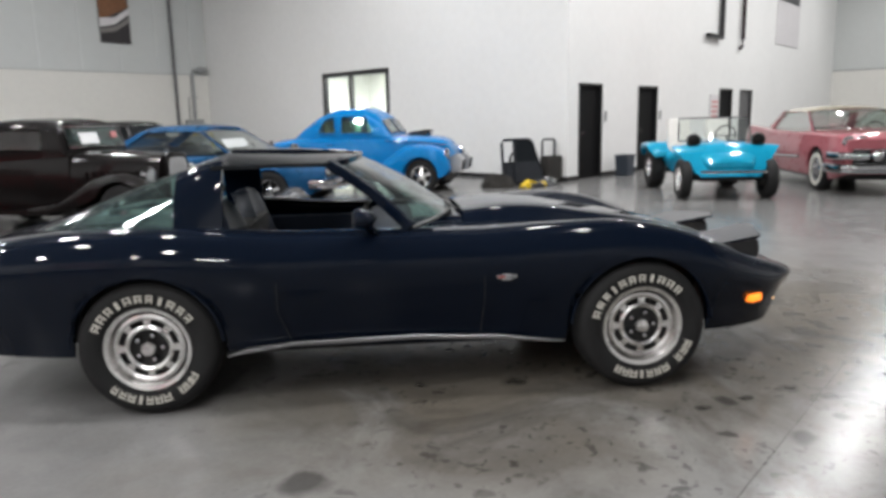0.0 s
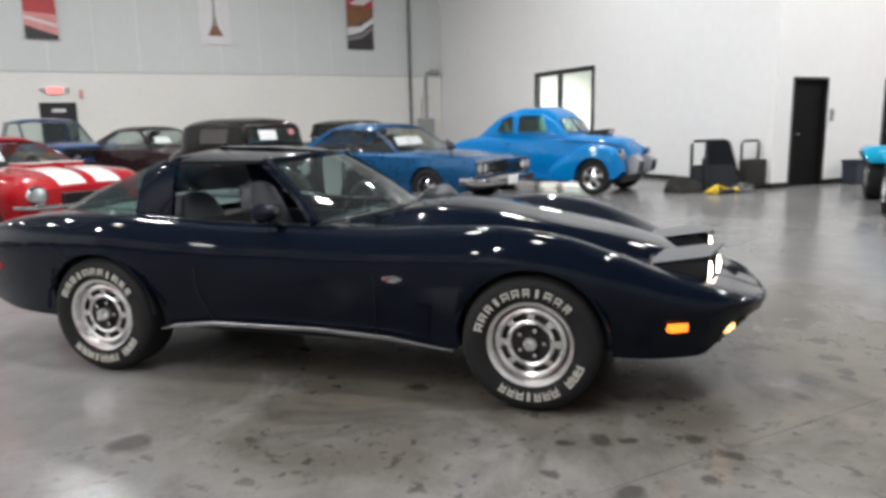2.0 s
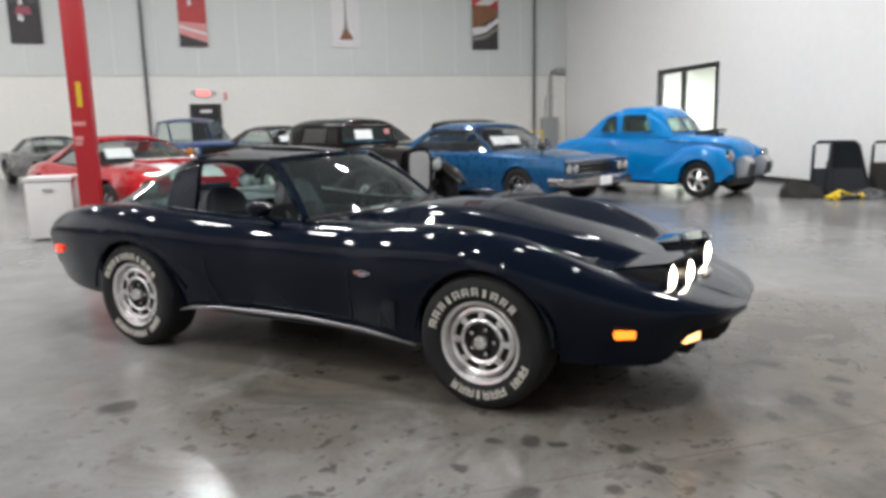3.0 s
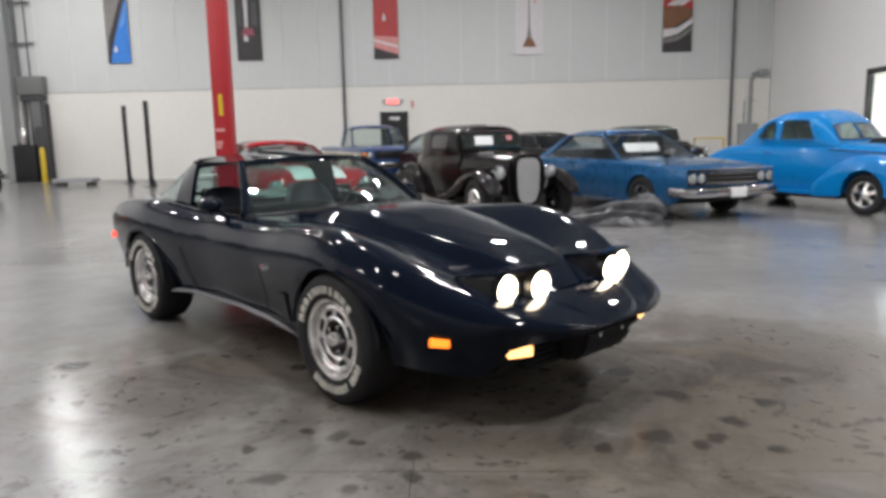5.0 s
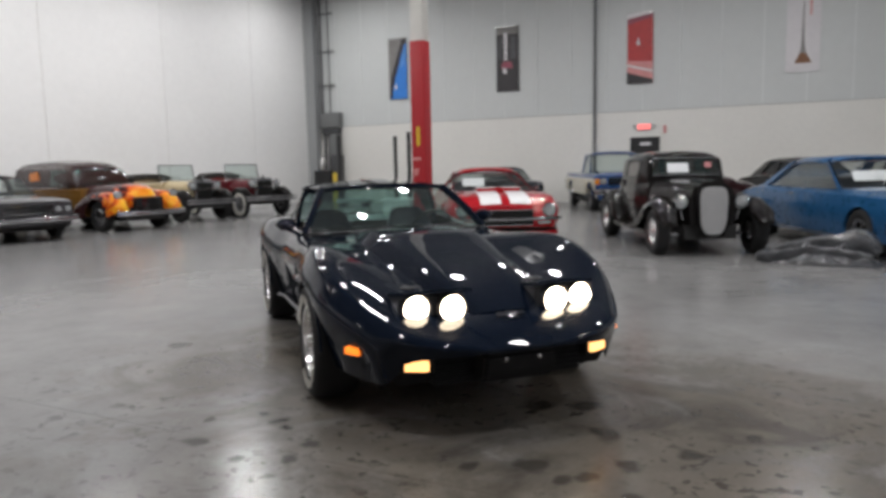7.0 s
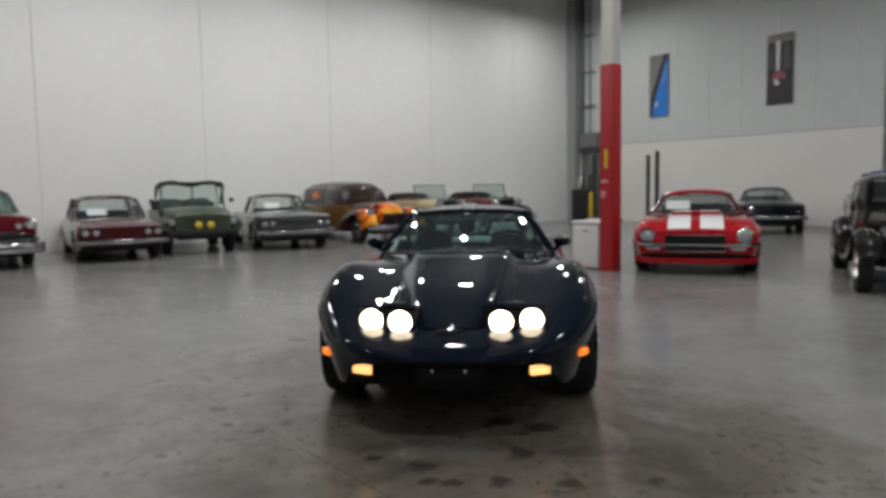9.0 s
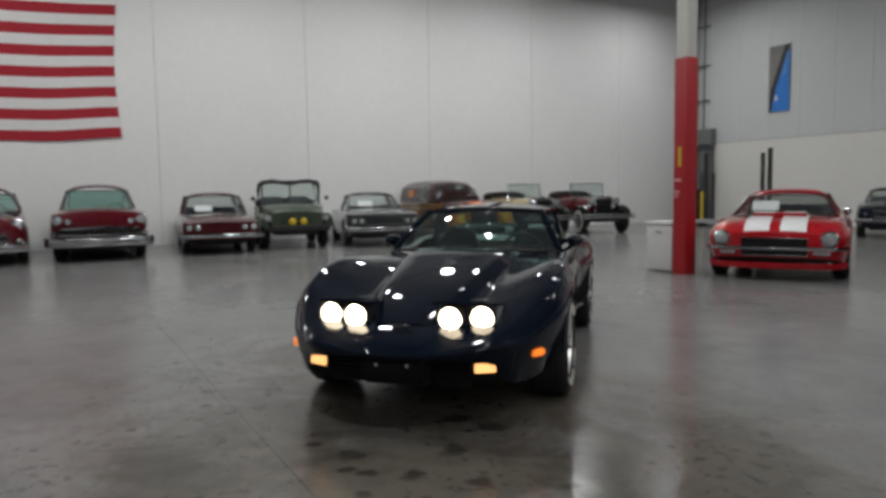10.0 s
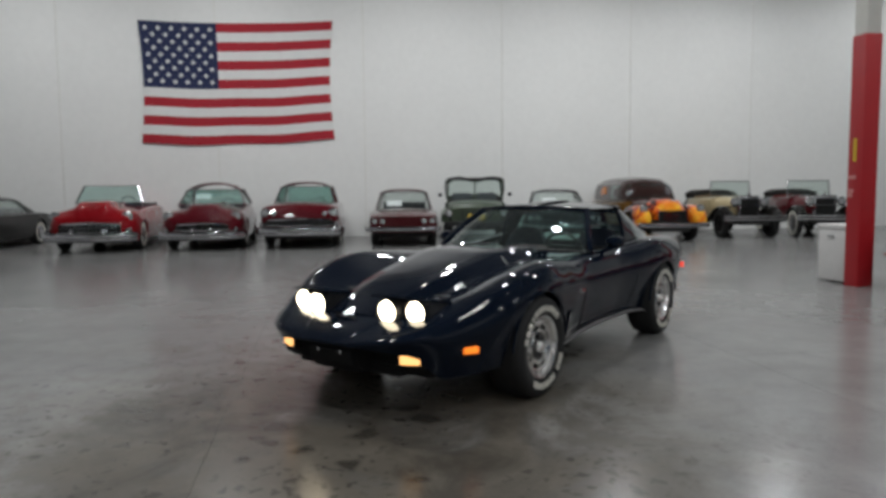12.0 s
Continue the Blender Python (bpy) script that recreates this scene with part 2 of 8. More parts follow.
def sweep(points, wide, high, sides=8, closed=False, bm=None, square=0.5, taper=None):
    """A bar of rounded section, wide across and high upwards, along a line."""
    bm = bm or bmesh.new()
    p = [Vector(q) for q in points]
    n = len(p)
    rings = []
    for i in range(n):
        if closed:
            d = p[(i + 1) % n] - p[i - 1]
        else:
            d = p[min(i + 1, n - 1)] - p[max(i - 1, 0)]
        d.normalize()
        up = Vector((0, 0, 1)) if abs(d.z) < 0.9 else Vector((1, 0, 0))
        side = d.cross(up).normalized()
        up = side.cross(d).normalized()
        k = taper[i] if taper else 1.0
        ring = []
        for s in range(sides):
            a = 2 * math.pi * (s + 0.5) / sides
            ca, sa = math.cos(a), math.sin(a)
            ca, sa = math.copysign(abs(ca) ** square, ca), math.copysign(abs(sa) ** square, sa)
            ring.append(bm.verts.new(p[i] + side * ca * wide / 2 * k + up * sa * high / 2 * k))
        rings.append(ring)
    for i in range(n if closed else n - 1):
        a, c = rings[i], rings[(i + 1) % n]
        for s in range(sides):
            bm.faces.new((a[s], a[(s + 1) % sides], c[(s + 1) % sides], c[s]))
    if not closed:
        bm.faces.new(rings[0])
        bm.faces.new(list(reversed(rings[-1])))
    return bm


def tube(points, r, sides=8, closed=False, bm=None):
    return sweep(points, 2 * r, 2 * r, sides, closed, bm, 1.0)


def lathe(profile, steps=40, axis="y", centre=(0, 0, 0), bm=None, cap=False):
    """Turns an outline of (radius, along) round an axis."""
    bm = bm or bmesh.new()
    rings = []
    for r, h in profile:
        ring = []
        for s in range(steps):
            a = 2 * math.pi * s / steps
            u, v = r * math.cos(a), r * math.sin(a)
            q = {"y": (u, h, v), "x": (h, u, v), "z": (u, v, h)}[axis]
            ring.append(bm.verts.new(Vector(q) + Vector(centre)))
        rings.append(ring)
    for a, c in zip(rings, rings[1:]):
        for s in range(steps):
            bm.faces.new((a[s], a[(s + 1) % steps], c[(s + 1) % steps], c[s]))
    if cap:
        bm.faces.new(rings[0])
        bm.faces.new(list(reversed(rings[-1])))
    return bm


def line(keys):
    """A smooth curve through (x, value) keys that never overshoots."""
    xs = np.array([k[0] for k in keys], float)
    ys = np.array([k[1] for k in keys], float)
    if len(xs) == 1:
        return lambda x: float(ys[0])
    h = np.diff(xs)
    d = np.diff(ys) / h
    m = np.zeros(len(xs))
    m[0], m[-1] = d[0], d[-1]
    for i in range(1, len(xs) - 1):
        if d[i - 1] * d[i] > 0:
            w1, w2 = 2 * h[i] + h[i - 1], h[i] + 2 * h[i - 1]
            m[i] = (w1 + w2) / (w1 / d[i - 1] + w2 / d[i])

    def f(x):
        x = min(max(x, xs[0]), xs[-1])
        i = min(max(int(np.searchsorted(xs, x)) - 1, 0), len(h) - 1)
        s = (x - xs[i]) / h[i]
        return float((2 * s**3 - 3 * s**2 + 1) * ys[i] + (s**3 - 2 * s**2 + s) * h[i] * m[i] + (3 * s**2 - 2 * s**3) * ys[i + 1] + (s**3 - s**2) * h[i] * m[i + 1])

    return f


def rounded(points, k=4):
    """A Catmull-Rom line through a section's points."""
    p = [Vector(q) for q in points]
    out = []
    for i in range(len(p) - 1):
        a, c, d, e = p[max(i - 1, 0)], p[i], p[i + 1], p[min(i + 2, len(p) - 1)]
        for s in range(k):
            u = s / k
            out.append(0.5 * (2 * c + (d - a) * u + (2 * a - 5 * c + 4 * d - e) * u * u + (3 * c - a - 3 * d + e) * u**3))
    out.append(p[-1])
    return out


def loft(x0, x1, low, wid, sho, top, arches=(), yoff=0.0, wl=0.93, ws=0.9, wv=0.6, vz=0.7, bulge=0.5, n=44, cut=None, plateau=None, k=3, cheek=None):
    """A car's skin: sections across x, with the wheel openings left free along their arcs and the cabin cut open.
    low, wid, sho, top: curves of the lower edge, half width, shoulder height and centre height."""
    fl, fw, fs, ft = [line(c) if not isinstance(c, (int, float)) else line([(0, c)]) for c in (low, wid, sho, top)]
    fv = line(vz) if not isinstance(vz, (int, float)) else None
    xs = set(np.round(np.linspace(x0, x1, n), 4))
    for xw, zc, r in arches:
        for d in range(0, 181, 9):
            xs.add(round(xw + r * math.cos(radians(d)), 4))
        xs.update((round(xw + r + 0.006, 4), round(xw - r - 0.006, 4)))
    if cut:
        xs.update((cut[0], cut[1]))
    xs = sorted(x for x in xs if x0 <= x <= x1)
    bm = bmesh.new()
    rings = []
    for x in xs:
        lo, w, s, t = fl(x), fw(x), fs(x), ft(x)
        floor_z = lo
        for xw, zc, r in arches:
            if abs(x - xw) <= r:
                floor_z = max(floor_z, zc + math.sqrt(max(r * r - (x - xw) ** 2, 0)))
        z4 = fv(x) if fv else s + (t - s) * vz
        pts = [(w * wl, lo), (w, lo + (s - lo) * bulge), (w * (cheek or 0.512 + 0.5 * ws), lo + (s - lo) * 0.87), (w * ws, s), (w * wv, z4)]
        if plateau:
            pts.append((w * plateau, t - 0.004))
        pts.append((0, t))
        half = rounded([(y, z, 0) for y, z in pts], k)
        half = [(q.x, max(q.y, floor_z)) for q in half]
        full = [(y, z) for y, z in half] + [(-y, z) for y, z in reversed(half[:-1])]
        rings.append([bm.verts.new((x, y + yoff, z)) for y, z in full])
    m = len(rings[0])
    for i in range(len(rings) - 1):
        a, c = rings[i], rings[i + 1]
        for j in range(m - 1):
            q = (a[j], a[j + 1], c[j + 1], c[j])
            if cut and xs[i] >= cut[0] - 1e-4 and xs[i + 1] <= cut[1] + 1e-4 and max(abs(v.co.y) for v in q) <= cut[2] * fw(xs[i]) + 0.03 and min(v.co.z for v in q) > cut[3]:
                continue
            bm.faces.new(q)
    bm.faces.new(rings[0])
    bm.faces.new(list(reversed(rings[-1])))
    bmesh.ops.dissolve_degenerate(bm, dist=0.0004, edges=list(bm.edges))
    return bm


def sheet(rows, thick=0.0):
    """A surface through rows of points, thickened when asked."""
    bm = bmesh.new()
    g = [[bm.verts.new(p) for p in r] for r in rows]
    for a, c in zip(g, g[1:]):
        for i in range(len(a) - 1):
            bm.faces.new((a[i], a[i + 1], c[i + 1], c[i]))
    if thick:
        bmesh.ops.recalc_face_normals(bm, faces=bm.faces)
        bmesh.ops.solidify(bm, geom=list(bm.faces), thickness=thick)
    return bm


def between(a, c, s):
    return tuple(u + (v - u) * s for u, v in zip(a, c))

# ---- the hall ----
WEST, EAST, NORTH, SOUTH = -12.4, 14.0, 22.72, -13.0
FAR_EAST, DOOR_WALL = 36.4, 7.6


def structure(name, bm, mat, label, category, smooth=0.0):
    ob = new(name, finish(name, bm, mat, smooth))
    return tagged(ob, label, category, kind="structure")


# floor: slabs cast between sawn joints, over a dark bed
floor = structure("floor", boxes((WEST - 0.3, FAR_EAST + 0.3, SOUTH - 0.3, NORTH + 0.3, -0.3, -0.012)), GREY_PAINT, "polished grey concrete slab floor with oil stains", "floor")
XS = [WEST - 0.3, -5.1, 3.56, 12.2, FAR_EAST + 0.3]
YS = [SOUTH - 0.3, -10.7, -6.9, -3.1, 0.68, 4.46, 8.26, 12.05, 15.85, 19.6, NORTH + 0.3]
JOINT = 0.0014
for xa, xb in zip(XS, XS[1:]):
    for ya, yb in zip(YS, YS[1:]):
        part("floor_slab", boxes((xa + JOINT, xb - JOINT, ya + JOINT, yb - JOINT, -0.012, 0.0)), CONCRETE, floor, smooth=0)

wall_west = structure("wall_west", boxes((WEST - 0.25, WEST - 0.02, SOUTH, NORTH, 0, CEILING)), BLOCK, "tall smooth white tilt-up concrete wall", "wall")
seams = [SOUTH, -10.0, -5.8, -1.65, 2.5, 6.66, 10.78, 14.92, 19.08, NORTH]
for ya, yb in zip(seams, seams[1:]):
    part("panel", boxes((WEST - 0.02, WEST, ya + 0.012, yb - 0.012, 0, CEILING)), WHITE_WALL, wall_west, smooth=0)

wall_north = structure("wall_north", boxes((WEST - 0.25, EAST + 0.25, NORTH + 0.02, NORTH + 0.3, 0, CEILING)), BLOCK, "white painted lower wall with pale ribbed panels above", "wall")
part("lower_wall", boxes((WEST, EAST, NORTH - 0.03, NORTH + 0.02, 0.0, 3.05), bevel=0.004), BLOCK, wall_north, smooth=0)
part("ledge", boxes((WEST, EAST, NORTH - 0.045, NORTH + 0.02, 3.052, 3.078)), LEDGE, wall_north, smooth=0)
px = WEST + 0.05
while px < EAST - 0.3:
    wide = min(1.226, EAST - px)
    at = Matrix.Translation((px, NORTH, 0))
    sheeting = part("wall_panel", boxes((0.03, wide - 0.004, -0.0, 0.02, 3.08, CEILING)), PANEL, wall_north, smooth=0, m=at)
    part("batten", boxes((-0.002, 0.028, -0.014, 0.02, 3.08, CEILING)), BATTEN, sheeting, smooth=0)
    px += 1.226
part("column_cover", boxes((WEST, WEST + 0.45, NORTH - 0.4, NORTH - 0.05, 0, CEILING), bevel=0.01), GREY_PAINT, wall_north, "grey steel corner post", smooth=0)

# east wall with the glazed office door; it runs four degrees off square
EM = pose(12.97, DOOR_WALL, 0, 0, 0, -4.0)
WY0, WY1, WZ1 = 5.59, 8.41, 2.7
LEN = 15.25


def on_east(ob):
    ob.matrix_basis = EM
    return ob


wall_east = on_east(structure("wall_east", boxes((0, 0.2, 0.2, WY0, 0, CEILING), (0, 0.2, WY1, LEN, 0, CEILING), (0, 0.2, WY0, WY1, WZ1, CEILING)), WHITE_WALL, "plain tall white painted wall", "wall"))
window_1 = on_east(structure("window_1", boxes((-0.03, 0.12, WY0 - 0.02, WY0 + 0.09, 0, WZ1 - 0.1), (-0.03, 0.12, WY1 - 0.09, WY1 + 0.02, 0, WZ1 - 0.1), (-0.03, 0.12, WY0 - 0.02, WY1 + 0.02, WZ1 - 0.1, WZ1 + 0.02), bevel=0.008), BLACK, "black framed glass double door to a lit office", "window"))
part("mullion", boxes((-0.02, 0.1, 7.13, 7.23, 0, WZ1 - 0.1)), BLACK, window_1, smooth=0)
for ya, yb in ((WY0 + 0.09, 7.13), (7.23, WY1 - 0.09)):
    part("pane", boxes((0.03, 0.034, ya, yb, 0.02, WZ1 - 0.1)), GLASS, window_1, smooth=0).visible_shadow = False
part("baseboard", boxes((-0.02, 0, 0.0, WY0 - 0.02, 0, 0.1), (-0.02, 0, WY1 + 0.02, LEN - 0.1, 0, 0.1)), BLACK, wall_east, "black rubber skirting", smooth=0)
on_east(structure("wall_office", boxes((4.2, 4.3, 2.9, 11.4, 0, 3.0), (0.2, 4.3, 2.8, 2.9, 0, 3.0), (0.2, 4.3, 11.4, 11.5, 0, 3.0)), BLOCK, "cream office walls seen through glass", "wall"))
on_east(structure("ceiling_office", boxes((0.2, 4.3, 2.8, 11.5, 3.0, 3.1)), WHITE_WALL, "white office ceiling", "ceiling"))

wall_doors = structure("wall_doors", bmesh.new(), WHITE_WALL, "bright white wall with black doors", "wall")
DOORS = [(13.42, 14.46, 2.06), (16.3, 17.42, 2.06), (21.9, 23.05, 2.1), (23.78, 25.0, 2.1)]
bm = bmesh.new()
edge = 12.97
for a, c, h in DOORS:
    box(bm, edge, a, DOOR_WALL, DOOR_WALL + 0.2, 0, CEILING)
    box(bm, a, c, DOOR_WALL, DOOR_WALL + 0.2, h, CEILING)
    edge = c
box(bm, edge, FAR_EAST, DOOR_WALL, DOOR_WALL + 0.2, 0, CEILING)
wall_doors.data = finish("wall_doors", bm, WHITE_WALL, 0)
DOOR_BLACK = material("black_door_paint", (0.005, 0.005, 0.0055), 0.6, grain=0.1, scale=10)
DOOR_BLACK.node_tree.nodes["Principled BSDF"].inputs["Specular IOR Level"].default_value = 0.12
DOOR_GREY = material("grey_door_paint", (0.09, 0.09, 0.095), 0.4, grain=0.05, scale=10)
for i, (a, c, h) in enumerate(DOORS):
    door = structure("door_%d" % (i + 1), boxes((a + 0.05, c - 0.05, DOOR_WALL + 0.06, DOOR_WALL + 0.1, 0.01, h - 0.05), bevel=0.004), DOOR_BLACK if i < 3 else DOOR_GREY, "closed black painted steel door" if i < 3 else "closed grey painted steel door", "door")
    part("door_frame", boxes((a, a + 0.05, DOOR_WALL - 0.015, DOOR_WALL + 0.14, 0, h), (c - 0.05, c, DOOR_WALL - 0.015, DOOR_WALL + 0.14, 0, h), (a + 0.05, c - 0.05, DOOR_WALL - 0.015, DOOR_WALL + 0.14, h - 0.05, h)), BLACK, door, smooth=0)
    part("door_handle", tube([(a + 0.14, DOOR_WALL + 0.04, 1.0), (a + 0.14, DOOR_WALL + 0.0, 1.0), (a + 0.26, DOOR_WALL + 0.0, 1.0)], 0.011), ALLOY, door, "satin steel lever")

wall_far = structure("wall_far_east", boxes((FAR_EAST, FAR_EAST + 0.3, SOUTH, DOOR_WALL + 0.2, 0, CEILING)), PANEL, "pale far wall with panels above a ledge", "wall")
part("lower_wall", boxes((FAR_EAST - 0.04, FAR_EAST, SOUTH, DOOR_WALL, 0, 3.1)), BLOCK, wall_far, smooth=0)
part("ledge", boxes((FAR_EAST - 0.06, FAR_EAST, SOUTH, DOOR_WALL, 3.102, 3.15)), GREY_PAINT, wall_far, smooth=0)
# this side is unknown: a wall added out of view closes the hall
structure("wall_south", boxes((WEST, FAR_EAST, SOUTH - 0.25, SOUTH, 0, CEILING)), WHITE_WALL, "unseen plain white wall added to close the hall", "wall")
# ceiling out of view; its dark tone is chosen for reflections on paint
CEIL = material("ceiling_deck", (0.15, 0.15, 0.15), 0.7, grain=0.05, scale=4)
structure("ceiling", boxes((WEST - 0.3, FAR_EAST + 0.3, SOUTH - 0.3, NORTH + 0.3, CEILING, CEILING + 0.2)), CEIL, "unseen dark deck ceiling, toned for reflections on the cars", "ceiling")
structure("baseboard", boxes(*[(a, c, DOOR_WALL - 0.02, DOOR_WALL, 0, 0.1) for a, c in ((12.95, 13.42), (14.46, 16.3), (17.42, 21.9), (23.05, 23.78), (25.0, FAR_EAST))]), BLACK, "black rubber skirting along a white wall", "baseboard")

# unseen lamps under the ceiling, inferred from highlights or added for brightness
HOUSING = material("lamp_housing", (0.6, 0.6, 0.6), 0.4, grain=0.04, scale=9)
lamp_data = bpy.data.lights.new("high_bay", "AREA")
lamp_data.shape, lamp_data.size, lamp_data.size_y = "RECTANGLE", 0.58, 0.36
lamp_data.energy, lamp_data.color = LAMP_WATTS, (1.0, 1.0, 0.995)
def lamp_of(share):
    """The same lamp at a share of full power."""
    if share not in LAMP_DATA:
        LAMP_DATA[share] = lamp_data.copy()
        LAMP_DATA[share].energy = LAMP_WATTS * share
    return LAMP_DATA[share]


LAMP_DATA = {}
housing = finish("housing", boxes((-0.4, 0.4, -0.28, 0.28, 0.01, 0.08), bevel=0.01), HOUSING, 0)
# x, then y and power of each lamp along that row, mostly set to match brightness
LAMP_ROWS = {
    -8.6: ((-6.7, 1.25), (-1.3, 1.0), (4.1, 0.9), (8.9, 0.95), (13.6, 1.0)),
    # no lamp is known here: added to brighten the north-west corner
    -9.6: ((19.4, 0.7),),
    -7.0: ((16.2, 0.6),),
    -4.5: ((-1.3, 0.62), (4.1, 0.85), (9.5, 0.95)),
    0.9: ((-1.3, 0.78), (4.1, 0.9), (9.5, 0.95), (16.2, 0.85)),
    6.3: ((-1.3, 1.05), (4.1, 0.5), (9.5, 0.9), (16.2, 0.95)),
    # the second has no known source: added to brighten the east wall
    11.4: ((4.1, 1.35), (11.4, 0.65)),
    16.5: ((3.5, 0.9),),
    19.0: ((-1.5, 1.0), (-7.5, 1.0)),
    21.5: ((3.5, 0.85),),
    26.2: ((3.5, 0.85), (-1.5, 1.0), (-7.5, 1.0)),
    32.0: ((3.5, 0.9),),
}
for lx, row in LAMP_ROWS.items():
    for ly, share in row:
        lamp = thing("ceiling_lamp", pose(lx, ly, LAMP_HEIGHT), "unseen white linear high bay lamp hung under the ceiling", "lamp", "high bay lamps")
        part("housing", housing, HOUSING, lamp)
        part("hanger", tube([(0, 0, 0.08), (0, 0, CEILING - LAMP_HEIGHT)], 0.008), GREY_PAINT, lamp)
        new("light", lamp_of(share)).parent = lamp
office_lamp = bpy.data.lights.new("office_panel", "AREA")
office_lamp.shape, office_lamp.size, office_lamp.size_y, office_lamp.energy = "RECTANGLE", 1.2, 0.6, 210.0
for ly in (12.2, 14.6, 17.0):
    o = thing("office_lamp", pose(EAST + 1.6, ly, 2.93), "white office ceiling light panel", "lamp", "office lights")
    part("housing", boxes((-0.62, 0.62, -0.32, 0.32, 0.01, 0.066)), HOUSING, o, smooth=0)
    new("light", office_lamp).parent = o


# ---- cars: shared pieces ----
def wheel_meshes(r, wide, rim, style, white=0.0, rim_mat=None):
    """Meshes of one wheel whose outer face looks along -y: list of (name, mesh, label)."""
    rim_mat = rim_mat or CHROME
    h = wide / 2
    out = []
    tyre = lathe([(rim, -h * 0.8), (rim + 0.012, -h * 0.95), (r * 0.84, -h * 1.02), (r * 0.94, -h * 0.95), (r * 0.985, -h * 0.78), (r, -h * 0.5), (r, h * 0.5), (r * 0.985, h * 0.78), (r * 0.9, h), (rim, h * 0.9)], 44)
    out.append(("tyre", finish("tyre", tyre, RUBBER, 50), "black rubber tyre"))
    if white:
        ring = lathe([(rim + 0.01, -h * 0.955), (rim + 0.02, -h * 1.0), (rim + 0.02 + white, -h * 1.035), (rim + 0.028 + white, -h * 0.98)], 44)
        out.append(("whitewall", finish("whitewall", ring, WHITE_RUBBER, 50), "white sidewall ring"))
    face = -h * 0.82
    bm = lathe([(rim + 0.004, face), (rim - 0.004, face - 0.014), (rim - 0.022, face - 0.008), (rim - 0.035, face + 0.03), (rim - 0.045, face + 0.06), (rim - 0.05, h * 0.8)], 44)
    if style == "rally":
        inner = rim - 0.04
        # dished disc with eight slots, then a centre cup
        for s in range(8):
            a0 = 2 * math.pi * s / 8
            for u0, u1, ra, rb in ((-0.135, 0.135, inner * 0.64, inner * 0.86),):
                pts = []
                for q in range(5):
                    a = a0 + u0 + (u1 - u0) * q / 4
                    pts.append((a, ra, rb))
                g = [[bm.verts.new((rr * math.cos(a), yy, rr * math.sin(a))) for rr, yy in ((ra, face + 0.012), ((ra + rb) / 2, face + 0.013), (rb + 0.006, face + 0.016))] for a, ra, rb in pts]
                for p0, p1 in zip(g, g[1:]):
                    for k in range(2):
                        bm.faces.new((p0[k], p0[k + 1], p1[k + 1], p1[k]))
        lathe([(inner * 1.03, face + 0.03), (inner * 1.0, face + 0.012), (inner * 0.93, face + 0.008), (inner * 0.85, face + 0.014), (inner * 0.84, face + 0.04)], 44, bm=bm)
        lathe([(inner * 0.69, face + 0.04), (inner * 0.68, face + 0.014), (inner * 0.62, face + 0.008), (inner * 0.55, face + 0.014), (inner * 0.52, face + 0.05)], 44, bm=bm)
    elif style == "five":
        inner = rim - 0.035
        for s in range(5):
            a0 = 2 * math.pi * s / 5 + 0.3
            g = []
            for rr, half, yy in ((0.045, 0.34, face - 0.012), (inner * 0.55, 0.2, face - 0.004), (inner * 1.02, 0.2, face + 0.03)):
                hw = half * 0.13 + rr * 0.06
                g.append([Vector((rr * math.cos(a0) - o * math.sin(a0), yy + dy, rr * math.sin(a0) + o * math.cos(a0))) for o, dy in ((-hw, 0.025), (-hw * 0.7, 0), (hw * 0.7, 0), (hw, 0.025))])
            g = [[bm.verts.new(p) for p in row] for row in g]
            for p0, p1 in zip(g, g[1:]):
                for k in range(3):
                    bm.faces.new((p0[k], p0[k + 1], p1[k + 1], p1[k]))
    elif style == "wire":
        for s in range(24):
            a0, a1 = 2 * math.pi * s / 24, 2 * math.pi * (s + (2.2 if s % 2 else -2.2)) / 24
            tube([(0.04 * math.cos(a0), face - 0.03, 0.04 * math.sin(a0)), ((rim - 0.03) * math.cos(a1), face + 0.03, (rim - 0.03) * math.sin(a1))], 0.005, 5, bm=bm)
    else:
        lathe([(rim - 0.02, face + 0.004), (rim * 0.75, face - 0.014), (rim * 0.55, face - 0.01), (rim * 0.5, face - 0.028), (rim * 0.3, face - 0.036), (0.001, face - 0.045)], 40, bm=bm)
    out.insert(0, ("wheel", finish("wheel", bm, rim_mat, 35), "polished metal wheel"))
    hr = 0.034 if style == "rally" else 0.056
    hub = lathe([(hr * 1.03, face + 0.04), (hr, face - 0.01), (hr * 0.8, face - 0.02), (0.001, face - 0.024)], 24)
    if style != "cap":
        out.append(("hub_cap", finish("hub_cap", hub, rim_mat, 40), ""))
    drum = lathe([(rim - 0.05, h * 0.1), (rim * 0.3, h * 0.1), (0.001, h * 0.1)], 24)
    out.append(("brake_drum", finish("brake_drum", drum, DARK, 40), "dark brake drum"))
    return out


def fit_wheel(car, meshes, x, y, z, turn=0.0):
    m = Matrix.Translation((x, y, z)) @ Matrix.Rotation(radians((180 if y > 0 else 0) + turn), 4, "Z")
    root = part("wheel", meshes[0][1], None, car, meshes[0][2], m=m)
    for name, mesh, label, *spin in meshes[1:]:
        part(name, mesh, None, root, label, m=Matrix.Rotation(spin[0], 4, "Y") if spin else None)


